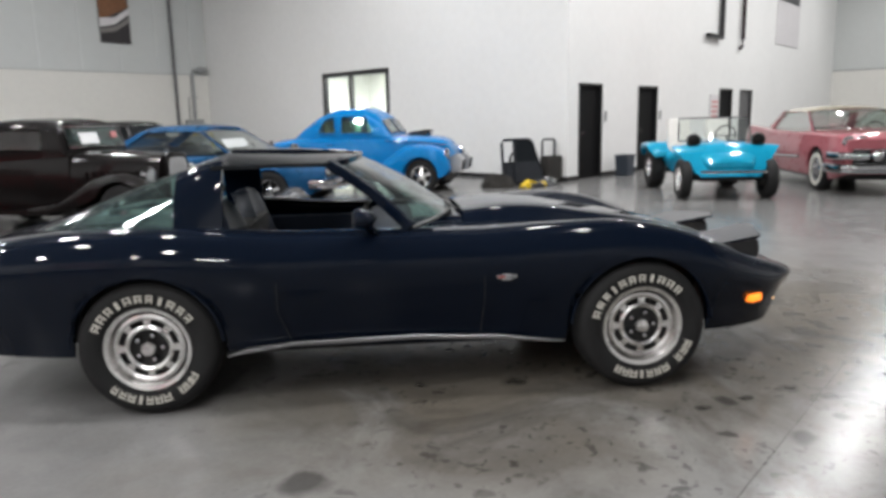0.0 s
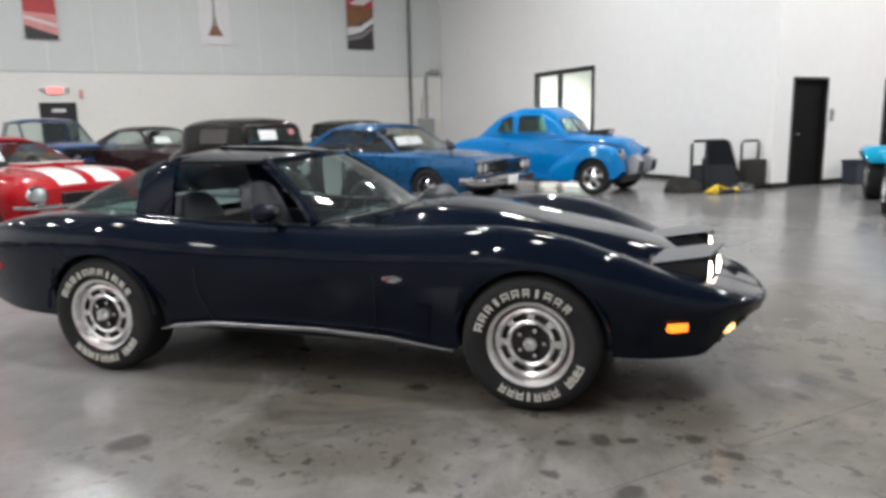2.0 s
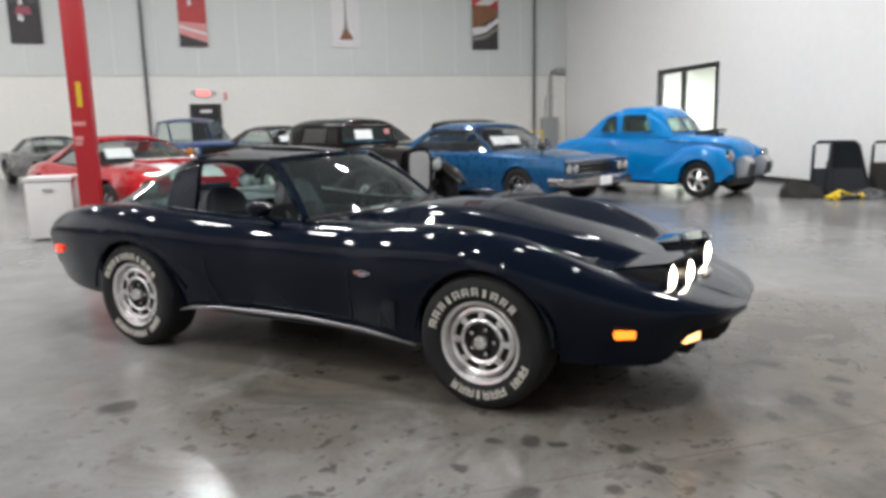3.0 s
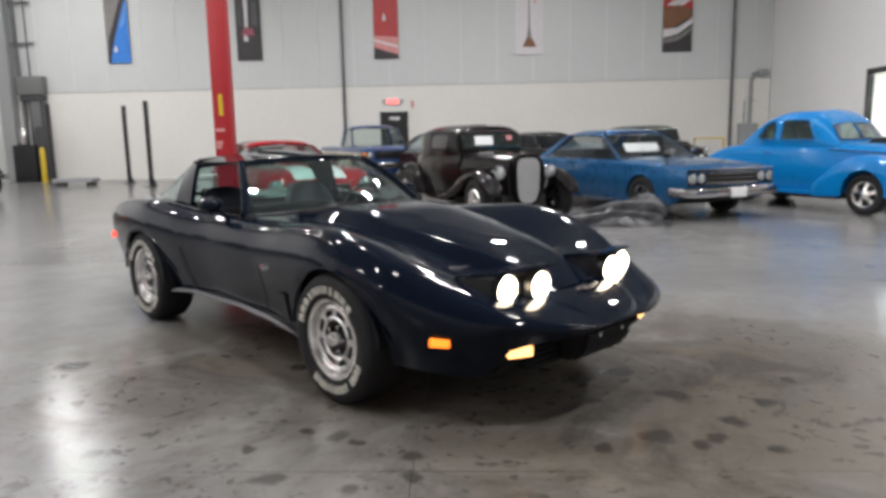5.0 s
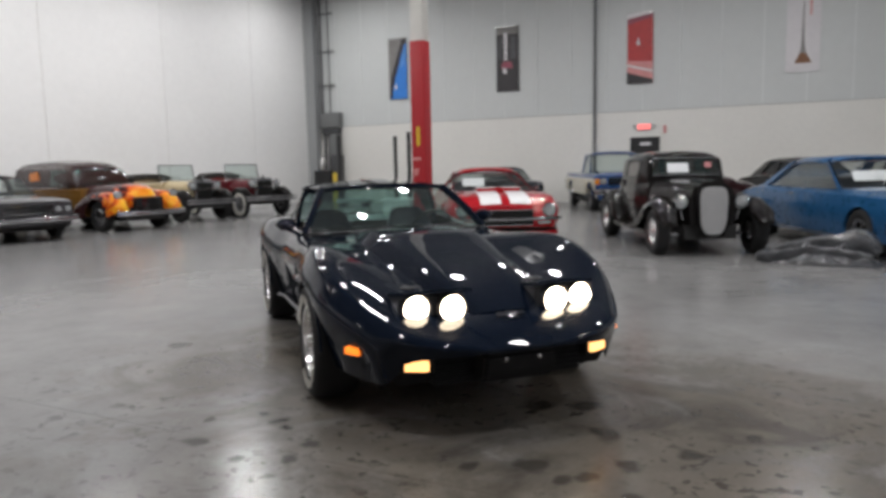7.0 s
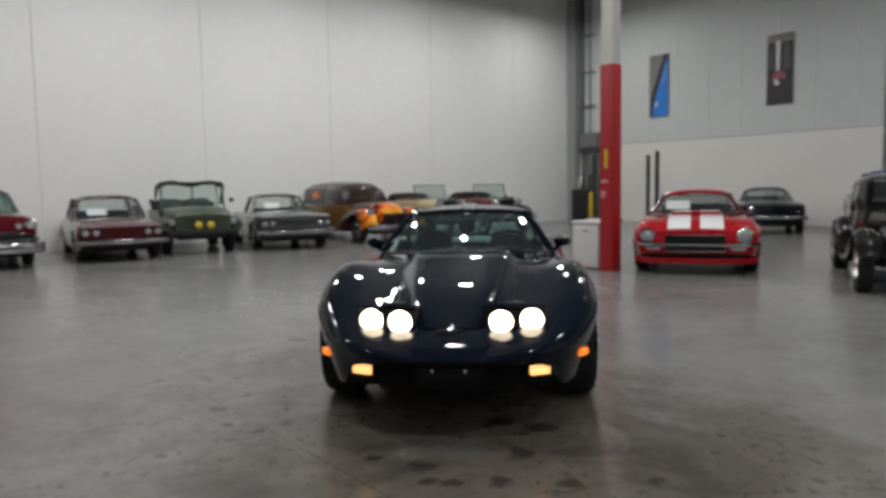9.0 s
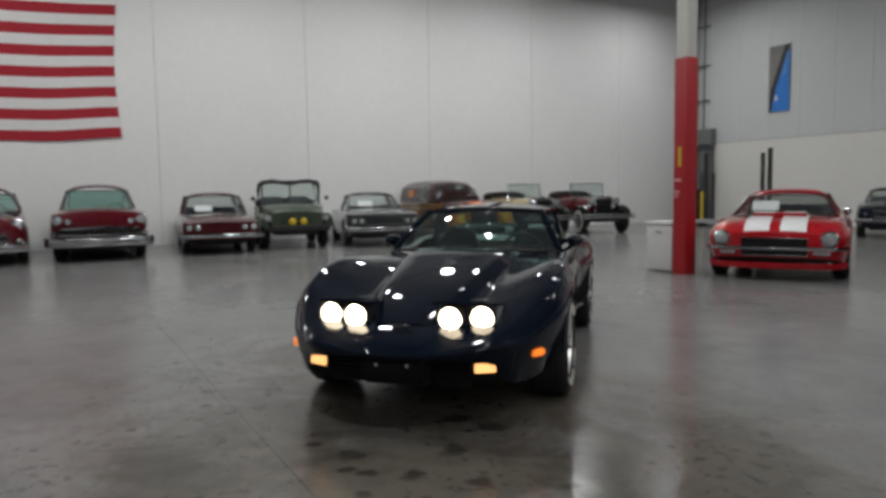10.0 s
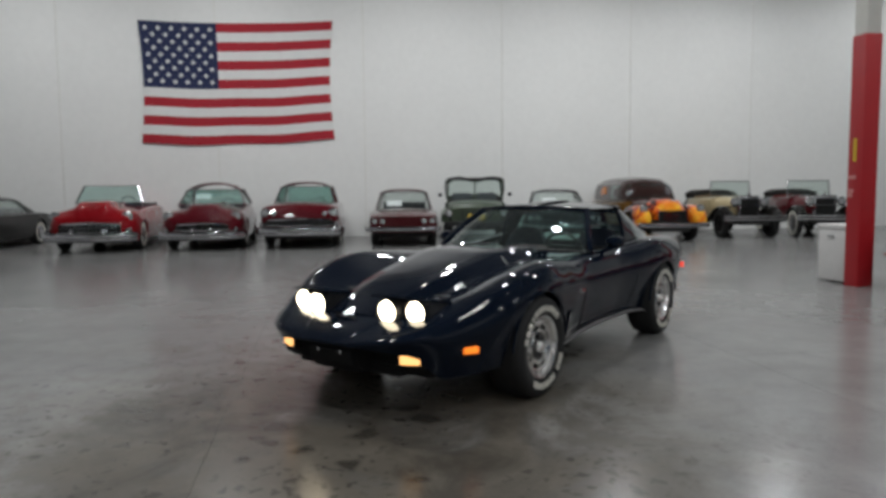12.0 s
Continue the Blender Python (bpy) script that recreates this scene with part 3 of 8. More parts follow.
def round_lamp(car, x, y, z, r, tilt=0.0, mat=None, name="headlight", rim=True, turn=0.0, rim_mat=None):
    m = Matrix.Translation((x, y, z)) @ Matrix.Rotation(radians(turn), 4, "Z") @ Matrix.Rotation(radians(tilt), 4, "Y")
    lens = lathe([(r * 0.98, -0.01), (r * 0.9, 0.012), (r * 0.6, 0.026), (0.001, 0.034)], 24, "x")
    lamp = part(name, lens, mat or LENS, car, "round glass headlight", m=m)
    if rim:
        part("bezel", lathe([(r * 0.97, -0.05), (r * 1.18, -0.04), (r * 1.16, 0.006), (r * 1.02, 0.016), (r * 0.97, 0.004)], 28, "x"), rim_mat or CHROME, lamp, "round bezel")
    return lamp


def bumper(car, pts, z, high=0.13, deep=0.06, name="front_bumper", mat=None, label="chrome bumper"):
    """pts: plan points (x, y) from the middle to the left end; mirrored."""
    half = rounded([(x, y, 0) for x, y in pts], 4)
    full = [(q.x, -q.y, z) for q in reversed(half)] + [(q.x, q.y, z) for q in half[1:]]
    return part(name, sweep(full, deep, high, 10, square=0.6), mat or CHROME, car, label)


def seat(car, x, y, z, mat, wide=0.5, high=0.55, lean=14):
    bm = bmesh.new()
    box(bm, -0.25, 0.27, -wide / 2, wide / 2, 0.0, 0.16, bevel=0.07)
    root = part("seat", bm, mat, car, m=Matrix.Translation((x, y, z)))
    bm = bmesh.new()
    box(bm, -0.075, 0.075, -wide / 2, wide / 2, 0.0, high, bevel=0.072)
    part("backrest", bm, mat, root, m=Matrix.Translation((-0.27, 0, 0.1)) @ Matrix.Rotation(radians(-lean), 4, "Y"))


def steering_wheel(car, x, y, z, r=0.19, mat=None):
    ring = [(r * math.sin(a) * 0.35, r * math.cos(a), r * math.sin(a)) for a in np.linspace(0, 2 * math.pi, 25)[:-1]]
    bm = tube(ring, 0.012, 6, True)
    tube([(0, -r, 0), (0.03, 0, 0), (0, r, 0)], 0.008, 6, bm=bm)
    tube([(0.02, 0, 0), (0.3, 0, -0.16)], 0.018, 6, bm=bm)
    part("steering_wheel", bm, mat or BLACK, car, m=Matrix.Translation((x, y, z)))


def arch_lips(car, body_w, arches, mat, thick=0.014):
    for xw, zc, r in arches:
        for s in (-1, 1):
            pts = [(xw + r * math.cos(a), s * (body_w(xw + r * math.cos(a)) - 0.008), zc + r * math.sin(a)) for a in np.linspace(radians(4), radians(176), 19)]
            part("arch_lip", sweep(pts, thick, thick, 6, square=1.0), mat, car)


def greenhouse(car, g, paint_mat, glass=None, trim=None):
    """Roof, pillars and glass. g: belt and roof lines.
    b: belt rear, front x; r: roof rear, front x; zb, zr: heights; wb, wr: half widths; posts: x of further pillars."""
    glass = glass or GLASS
    (b0, b1), (r0, r1), zb, zr, wb, wr = g["b"], g["r"], g["zb"], g["zr"], g["wb"], g["wr"]
    zbf = g.get("zbf", zb)
    bow = g.get("bow", 0.14)
    # roof
    if not g.get("open"):
        crown = g.get("crown", 0.05)
        rows = []
        nx = 12
        for i in range(nx + 1):
            s = i / nx
            x = r0 + (r1 - r0) * s
            ends = 1 - max(0, abs(2 * s - 1) - 0.6) * 0.06
            drop = 0.045 * abs(2 * s - 1) ** 4
            fwd = 0.3 * bow * (2 * s - 1)
            row = []
            for j in range(13):
                v = j / 6 - 1
                y = wr * ends * v
                z = zr + crown * (1 - abs(v) ** 2.4) - drop - 0.05 * abs(v) ** 10
                row.append((x + fwd * (1 - v * v), y, z))
            rows.append(row)
        part("roof", sheet(rows, 0.03), g.get("roofmat", paint_mat), car, g.get("rooflabel", ""), smooth=60)
    # front glass
    def glass_sheet(base_x, top_x, wb_, wt_, z0, z1, bow_, name):
        rows = []
        for i in range(7):
            s = i / 6
            row = []
            for j in range(13):
                v = j / 6 - 1
                w = wb_ + (wt_ - wb_) * s
                x = base_x + (top_x - base_x) * s + bow_ * (1 - v * v) * (1 - 0.66 * s)
                row.append((x, w * v, z0 + (z1 - z0) * s))
            rows.append(row)
        o = part(name, sheet(rows), glass, car, smooth=80)
        o.visible_shadow = False
        edge = [rows[0][j] for j in range(13)] + [rows[i][12] for i in range(1, 7)] + [rows[6][j] for j in range(11, -1, -1)] + [rows[i][0] for i in range(5, 0, -1)]
        part("glass_trim", sweep(edge, 0.026, 0.026, 6, True), trim or CHROME, o)
        return o
    glass_sheet(b1, r1, wb - 0.03, wr - 0.02, zbf, zr if g.get("open") else zr - 0.055, bow, "windscreen")
    if g.get("open"):
        for s in (-1, 1):
            part("pillar", sweep([(b1 - 0.01, s * (wb - 0.01), zbf - 0.02), (r1, s * wr, zr)], 0.035, 0.04, 6), trim or CHROME, car)
        return
    if g.get("rear", True):
        glass_sheet(b0, r0, wb - g.get("rearin", 0.12), wr - 0.06, zb, zr - 0.05, -bow * 0.7, "rear_window")
    cw, ct = g.get("cw", 0.35), g.get("ct", 0.25)
    for s in (-1, 1):
        part("front_pillar", sweep([(b1 - 0.02, s * (wb - 0.01), zbf - 0.03), (r1 - 0.01, s * (wr - 0.025), zr - 0.075)], 0.04, 0.05, 6), paint_mat, car)
        part("rear_pillar", slab([(b0, s * (wb - 0.02), zb - 0.03), (b0 + cw, s * wb, zb - 0.03), (r0 + ct, s * (wr - 0.005), zr - 0.03), (r0, s * (wr - 0.03), zr - 0.06)], 0.04, (0, 1, 0)), paint_mat, car)
        stops = [b0 + cw] + list(g.get("posts", ())) + [b1 - 0.04]
        for xb in g.get("posts", ()):
            u = (xb - b0 - cw) / (b1 - b0 - cw)
            xt = r0 + ct + (r1 - r0 - ct) * u
            part("pillar", sweep([(xb, s * wb, zb - 0.02), (xt, s * (wr - 0.02), zr - 0.04)], 0.03, g.get("postw", 0.06), 6), g.get("postmat", paint_mat), car)
        w = part("side_window", slab([(b0 + cw, s * (wb - 0.02), zb), (b1 - 0.05, s * (wb - 0.03), zb), (r1 - 0.04, s * (wr - 0.035), zr - 0.06), (r0 + ct, s * (wr - 0.035), zr - 0.05)], 0.005, (0, 1, 0)), glass, car, smooth=0)
        w.visible_shadow = False
        part("window_trim", sweep([(b0 + cw, s * (wb + 0.0), zb), (b1 - 0.05, s * (wb + 0.0), zb), (r1 - 0.05, s * (wr - 0.012), zr - 0.07), (r0 + ct, s * (wr - 0.012), zr - 0.06)], 0.016, 0.016, 6, True), trim or CHROME, w)


def cabin(car, x0, x1, w, z0, z1, mat, rows=1, seatmat=None, bench=False, wheel_y=0.36):
    """An open tub with seats and a dashboard."""
    bm = bmesh.new()
    box(bm, x0, x1, -w, w, z0 - 0.02, z0)
    for s in (-1, 1):
        box(bm, x0, x1, s * w - 0.02, s * w + 0.02, z0, z1 - 0.02)
    box(bm, x0 - 0.02, x0 + 0.02, -w, w, z0, z1 - 0.03)
    box(bm, x1 - 0.22, x1, -w, w, z1 - 0.22, z1 - 0.02, bevel=0.03)
    box(bm, x1 - 0.04, x1, -w, w, z0, z1 - 0.2)
    part("interior", bm, mat, car, "dark cabin trim", smooth=30)
    seatmat = seatmat or mat
    for k in range(rows):
        xs = x1 - 0.95 - 0.85 * k
        if bench or k:
            seat(car, xs, 0, z0 + 0.12, seatmat, 2 * w - 0.16, 0.5)
        else:
            for s in (-1, 1):
                seat(car, xs, s * w * 0.5, z0 + 0.12, seatmat, w * 0.8, 0.55)
    steering_wheel(car, x1 - 0.42, w * 0.5, z1 - 0.04)


def car_shell(name, m, label, group, mat, spec):
    """A car from its curves: body, wheels, cabin, roof and glass, lamps and bumpers."""
    car = thing(name, m, label, "car", group)
    b = spec["body"]
    wb = spec["base"] / 2
    r = spec["tyre"]
    ar = spec.get("arch", r + 0.05)
    arches = [(wb, r, ar), (-wb, r, ar)] if spec.get("arches", True) else []
    if spec.get("skirt"):
        arches = arches[:1]
    body = part("body", loft(b["x"][0], b["x"][1], b["low"], b["wid"], b["sho"], b["top"], arches, ws=b.get("ws", 0.9), wl=b.get("wl", 0.93), vz=b.get("vz", 0.7), wv=b.get("wv", 0.6), bulge=b.get("bulge", 0.5), plateau=b.get("plateau"), cut=spec.get("cut")), mat, car, smooth=45)
    fw = line(b["wid"])
    w = max(v for _, v in b["wid"])
    inset = spec.get("track", w - 0.13)
    part("underbody", boxes((b["x"][0] + 0.35, -wb - ar - 0.02, -w + 0.12, w - 0.12, 0.24, 0.5), (-wb - ar, wb + ar, -w + 0.3, w - 0.3, 0.2, 0.6 if not spec.get("cut") else 0.34), (-wb + ar, wb - ar, -w + 0.1, w - 0.1, 0.2, 0.32), (wb + ar, b["x"][1] - 0.3, -w + 0.14, w - 0.14, 0.26, 0.5)), DARK, car, "black underside", smooth=0)
    ms = wheel_meshes(r, spec.get("tw", 0.2), spec.get("rim", r * 0.6), spec.get("style", "cap"), spec.get("white", 0.0), spec.get("rimmat"))
    for sx in (wb, -wb):
        for sy in (-1, 1):
            fit_wheel(car, ms, sx, sy * inset, r, spec.get("steer", 0.0) if sx > 0 else 0)
    if spec.get("lips", True) and arches:
        arch_lips(car, fw, arches, spec.get("lipmat", mat))
    if "cut" in spec:
        c = spec["cut"]
        cabin(car, c[0] + 0.05, c[1] - 0.02, spec["green"]["wb"] - 0.06, 0.3, spec["green"]["zb"], spec.get("trim", VINYL), spec.get("rows", 2), spec.get("seats"), spec.get("bench", True))
    if "green" in spec:
        greenhouse(car, spec["green"], mat, spec.get("glass"), spec.get("gtrim"))
    for xx, yy, zz, rr in spec.get("lamps", ()):
        for s in (-1, 1):
            round_lamp(car, xx, s * yy, zz, rr, spec.get("lamptilt", 0))
    if "fb" in spec:
        bumper(car, *spec["fb"])
    if "rb" in spec:
        bumper(car, *spec["rb"], name="rear_bumper")
    if "grille" in spec:
        x, y, z0, z1, bars = spec["grille"]
        grille = part("grille", boxes((x - 0.06, x, -y, y, z0, z1), bevel=0.008), GRILLE, car, "black grille opening")
        for k in range(bars):
            zz = z0 + (z1 - z0) * (k + 0.5) / bars
            part("grille_bar", sweep([(x + 0.008, -y, zz), (x + 0.012, 0, zz), (x + 0.008, y, zz)], 0.014, 0.014, 6), CHROME, grille)
        part("grille_frame", sweep([(x + 0.006, -y, z0), (x + 0.006, y, z0), (x + 0.006, y, z1), (x + 0.006, -y, z1)], 0.022, 0.022, 6, True), CHROME, grille)
    if "teeth" in spec:
        # heavy chrome mouth: an arched shell with upright teeth before a dark opening
        x, y, z0, z1, count = spec["teeth"]
        mouth = part("grille", boxes((x - 0.1, x - 0.02, -y, y, z0, z1), bevel=0.02), GRILLE, car, "dark grille opening")
        part("grille_shell", sweep([(x - 0.06, -y - 0.02, z0), (x, -y * 0.6, z0 - 0.01), (x + 0.02, 0, z0 - 0.01), (x, y * 0.6, z0 - 0.01), (x - 0.06, y + 0.02, z0), (x - 0.06, y * 0.9, z1), (x + 0.01, 0, z1 + 0.03), (x - 0.06, -y * 0.9, z1)], 0.06, 0.05, 8, True), CHROME, mouth, "thick chrome surround")
        for k in range(count):
            yy = (2 * (k + 0.5) / count - 1) * y
            xx = x + 0.01 - 0.06 * (yy / y) ** 2
            part("grille_tooth", sweep([(xx - 0.02, yy, z0), (xx + 0.015, yy, (z0 + z1) / 2), (xx - 0.02, yy, z1)], 0.03, 0.026, 6), CHROME, mouth)
    if "face" in spec:
        x, y, z0, z1 = spec["face"]
        part("front_surround", sweep([(x - 0.05, -y, z0), (x, 0, z0), (x - 0.05, y, z0), (x - 0.05, y, z1), (x, 0, z1), (x - 0.05, -y, z1)], 0.022, 0.022, 6, True), CHROME, car, "bright front surround")
    if "sides" in spec:
        y, z = spec["sides"]
        for s in (-1, 1):
            part("turn_lamp", boxes((-0.02, 0.02, -0.06, 0.06, -0.02, 0.02), bevel=0.006), AMBER_DULL, car, "amber turn lamp", m=Matrix.Translation((2.47, s * (y - 0.08), z)))
    if "brow" in spec:
        x, y, z = spec["brow"]
        part("bonnet_edge_trim", sweep([(x - 0.02, -y, z), (x + 0.015, 0, z + 0.006), (x - 0.02, y, z)], 0.03, 0.026, 8), CHROME, car, "bright bonnet edge moulding")
    if "plate" in spec:
        x, z = spec["plate"]
        part("number_plate", boxes((x, x + 0.012, -0.15, 0.15, z - 0.07, z + 0.07), bevel=0.004), PAPER, car, "plain pale plate")
    if "upper" in spec:
        pts, z = spec["upper"]
        for s in (-1, 1):
            part("upper_bumper", sweep([(px, s * py, z) for px, py in pts], 0.08, 0.12, 8), CHROME, car, "upper chrome bumper arm")
    if "guards" in spec:
        x, z, rr, places = spec["guards"]
        for yy in places:
            for s in (-1, 1):
                part("bumper_guard", lathe([(rr, -0.12), (rr * 1.02, -0.04), (rr * 0.85, 0.03), (rr * 0.5, 0.07), (0.001, 0.09)], 18, "x"), CHROME, car, "chrome bumper bullet", m=Matrix.Translation((x, s * yy, z)))
    if "ornament" in spec:
        x, z = spec["ornament"]
        part("bonnet_ornament", sweep([(x - 0.5, 0, z), (x - 0.1, 0, z + 0.03), (x, 0, z + 0.01)], 0.02, 0.03, 6, taper=[0.2, 1, 0.6]), CHROME, car)
    if spec.get("scale"):
        car.matrix_basis = m @ Matrix.Scale(spec["scale"], 4)
    if "strip" in spec:
        for s in (-1, 1):
            part("side_trim", sweep([(x, s * (fw(x) + 0.006), z) for x, z in spec["strip"]], 0.014, spec.get("striph", 0.025), 6), CHROME, car, "bright side moulding")
    if "door" in spec:
        xa, xb, za, zb_ = spec["door"]
        for s in (-1, 1):
            wmid = (fw(xa) + fw(xb)) / 2
            part("door_handle", sweep([(xa + 0.1, s * (wmid - 0.005), zb_ - 0.06), (xa + 0.26, s * (wmid - 0.005), zb_ - 0.06)], 0.03, 0.022, 6), CHROME, car)
    if "mirror" in spec:
        x, y, z = spec["mirror"]
        mir = part("mirror", lathe([(0.045, 0), (0.06, 0.01), (0.05, 0.05), (0.001, 0.07)], 16, "x"), CHROME, car, m=Matrix.Translation((x, y + 0.07, z + 0.07)))
        part("mirror_stem", tube([(0.02, 0, -0.02), (0.02, -0.05, -0.09)], 0.008, 6), CHROME, mir)
    for x, y, z in [spec[k] for k in ("card", "card2") if k in spec]:
        part("price_card", boxes((-0.004, 0.004, -0.2, 0.2, -0.09, 0.09)), PAPER, car, "white sheet of paper behind the windscreen", smooth=0, m=Matrix.Translation((x, y, z)) @ Matrix.Rotation(radians(-38), 4, "Y"))
    return car


# ---- the dark blue sports coupe ----
NAVY = paint("midnight_blue_paint", (0.003, 0.006, 0.0135), 0.0, 0.4, 1.3)
NAVY.node_tree.nodes["Principled BSDF"].inputs["Specular IOR Level"].default_value = 0.01
DARK_VINYL = material("dark_blue_vinyl", (0.008, 0.012, 0.021), 0.7, grain=0.12, scale=25, bump=0.1)
DARK_VINYL.node_tree.nodes["Principled BSDF"].inputs["Specular IOR Level"].default_value = 0.25
SILL = material("dull_bright_metal", (0.3, 0.3, 0.31), 0.38, 1.0, grain=0.15, spread=0.08, scale=20)
HOT_LAMP = material("lit_headlight", (1, 0.9, 0.75), 0.3, emit=26.0, emit_colour=(1.0, 0.82, 0.58))
AMBER = material("lit_amber_lens", (0.9, 0.25, 0.02), 0.3, emit=1.7, emit_colour=(1.0, 0.22, 0.02))
AMBER_PALE = material("lit_turn_lens", (0.95, 0.5, 0.2), 0.3, emit=2.8, emit_colour=(1.0, 0.5, 0.17))
RED_LENS = material("lit_red_lens", (0.7, 0.02, 0.01), 0.3, emit=2.0, emit_colour=(1.0, 0.05, 0.02))
RED_EMBLEM = material("red_enamel", (0.35, 0.08, 0.07), 0.3, 0.4, grain=0.1, scale=60)
MATTE = material("matte_black_moulding", (0.012, 0.012, 0.013), 0.7, grain=0.15, scale=30)
MATTE.node_tree.nodes["Principled BSDF"].inputs["Specular IOR Level"].default_value = 0.15
HERO_BASE, HERO_R = 2.44, 0.325


SEAT_BLUE = material("worn_blue_leather", (0.012, 0.018, 0.033), 0.5, grain=0.2, scale=25, bump=0.15)


def bucket_seat(car, x, y, z, mat):
    """A high-backed seat: rounded back that narrows to the head, raised side bolsters."""
    base = part("seat", boxes((-0.25, 0.27, -0.23, 0.23, 0.0, 0.16), bevel=0.07), mat, car, m=Matrix.Translation((x, y, z)))
    rows = []
    for u in np.linspace(0, 1, 11):
        half = 0.235 - 0.02 * u - 0.075 * max(0.0, u - 0.62) / 0.38
        if u > 0.9:
            half *= 0.86
        rows.append([(0.03 + 0.05 * abs(v) ** 2.5 - 0.19 * u - 0.12 * max(0.0, abs(v) - 0.85), half * v, 0.12 + 0.55 * u - (0.02 * abs(v) ** 3 if u > 0.9 else 0)) for v in np.linspace(-1, 1, 13)])
    part("backrest", sheet(rows, 0.09), mat, base, m=Matrix.Translation((-0.23, 0, 0)))
    for k in (-0.1, 0.0, 0.1):
        part("seat_pleat", tube([(0.04 - 0.19 * u, k, 0.12 + 0.55 * u) for u in (0.12, 0.4, 0.68)], 0.008, 5), mat, base, m=Matrix.Translation((-0.23, 0, 0)))


def sports_coupe(m):
    car = thing("sports_coupe", m, "midnight blue low sports coupe, pop-up headlights raised and lit", "car")
    wb = HERO_BASE / 2
    rx = 1.165
    arches = [(wb, HERO_R, 0.357), (-rx, HERO_R, 0.352)]
    wid = [(-2.3, 0.58), (-2.24, 0.68), (-2.03, 0.775), (-1.65, 0.865), (-1.2, 0.893), (-0.75, 0.865), (-0.2, 0.815), (0.3, 0.815), (0.75, 0.85), (1.2, 0.888), (1.55, 0.865), (1.8, 0.78), (2.0, 0.675), (2.1, 0.6), (2.18, 0.52), (2.24, 0.43), (2.28, 0.33), (2.3, 0.22)]
    low = [(-2.3, 0.46), (-2.18, 0.36), (-1.85, 0.29), (-0.8, 0.27), (0.8, 0.25), (1.5, 0.25), (1.58, 0.26), (1.8, 0.25), (1.95, 0.252), (2.0, 0.264), (2.045, 0.31), (2.1, 0.385), (2.18, 0.412), (2.26, 0.432), (2.3, 0.446)]
    sho = [(-2.3, 0.66), (-2.16, 0.75), (-1.95, 0.815), (-1.5, 0.868), (-1.15, 0.878), (-0.8, 0.853), (-0.4, 0.826), (0.0, 0.82), (0.4, 0.817), (0.75, 0.838), (1.05, 0.853), (1.32, 0.822), (1.6, 0.735), (1.82, 0.64), (2.05, 0.56), (2.2, 0.51), (2.27, 0.482), (2.3, 0.462)]
    top = [(-2.3, 0.68), (-2.16, 0.77), (-1.85, 0.845), (-1.4, 0.86), (-0.6, 0.83), (0.2, 0.84), (0.45, 0.84), (0.9, 0.79), (1.25, 0.738), (1.6, 0.664), (1.9, 0.606), (2.08, 0.566), (2.2, 0.523), (2.27, 0.488), (2.3, 0.464)]
    dip = [(-2.3, 0.67), (-2.16, 0.76), (-1.85, 0.84), (-1.4, 0.865), (-0.6, 0.825), (0.2, 0.81), (0.6, 0.812), (0.95, 0.778), (1.25, 0.73), (1.6, 0.656), (1.9, 0.6), (2.08, 0.558), (2.2, 0.512), (2.27, 0.482), (2.3, 0.462)]
    cut = (-0.95, 0.12, 0.8, 0.72)
    bm = loft(-2.3, 2.3, low, wid, sho, top, arches, ws=0.85, wl=0.9, vz=dip, wv=0.475, bulge=0.62, n=90, plateau=0.375, k=6, cut=cut, cheek=0.972)
    part("body", bm, NAVY, car, smooth=50)
    fw = line(wid)
    arch_lips(car, fw, arches, NAVY, 0.018)
    # raised bonnet centre with crisp edges, tapering to the nose
    ridge = line([(0.38, 0.862), (0.5, 0.876), (0.62, 0.884), (0.8, 0.877), (1.1, 0.83), (1.35, 0.785), (1.55, 0.745), (1.75, 0.69), (1.92, 0.628), (2.04, 0.576)])
    rows = []
    for x in np.linspace(0.39, 2.04, 34):
        u = (x - 0.39) / 1.65
        w = 0.345 - 0.05 * u - 0.115 * u * u
        z = ridge(x)
        rows.append([(x, s * w * k, z - d) for s, k, d in ((-1, 1.3, 0.085), (-1, 1.1, 0.03), (-1, 1.03, 0.008), (-1, 0.97, 0.001), (-1, 0.6, -0.005), (0, 0, -0.008), (1, 0.6, -0.005), (1, 0.97, 0.001), (1, 1.03, 0.008), (1, 1.1, 0.03), (1, 1.3, 0.085))])
    part("bonnet_bulge", sheet(rows), NAVY, car, smooth=50)
    for kind, x0, x1, half, z0, z1 in (("tail_pan", -2.0, -rx - 0.38, 0.62, 0.3, 0.6), ("rear_axle_housing", -rx - 0.38, -rx + 0.38, 0.5, 0.22, 0.8), ("floor_pan", -rx + 0.38, wb - 0.4, 0.6, 0.2, 0.25), ("engine_bay", wb - 0.4, wb + 0.4, 0.5, 0.2, 0.66), ("front_pan", wb + 0.4, 1.9, 0.55, 0.25, 0.48)):
        part(kind, boxes((x0, x1, -half, half, z0, z1), bevel=0.01), DARK, car, "black underside", smooth=0)
    # wheels with raised white sidewall marks
    ms = wheel_meshes(HERO_R, 0.25, 0.205, "rally", 0.0, ALLOY)
    # raised white marks: plain solid and hollow bars round the sidewall
    marks = []
    ra, rb = HERO_R * 0.7, HERO_R * 0.815
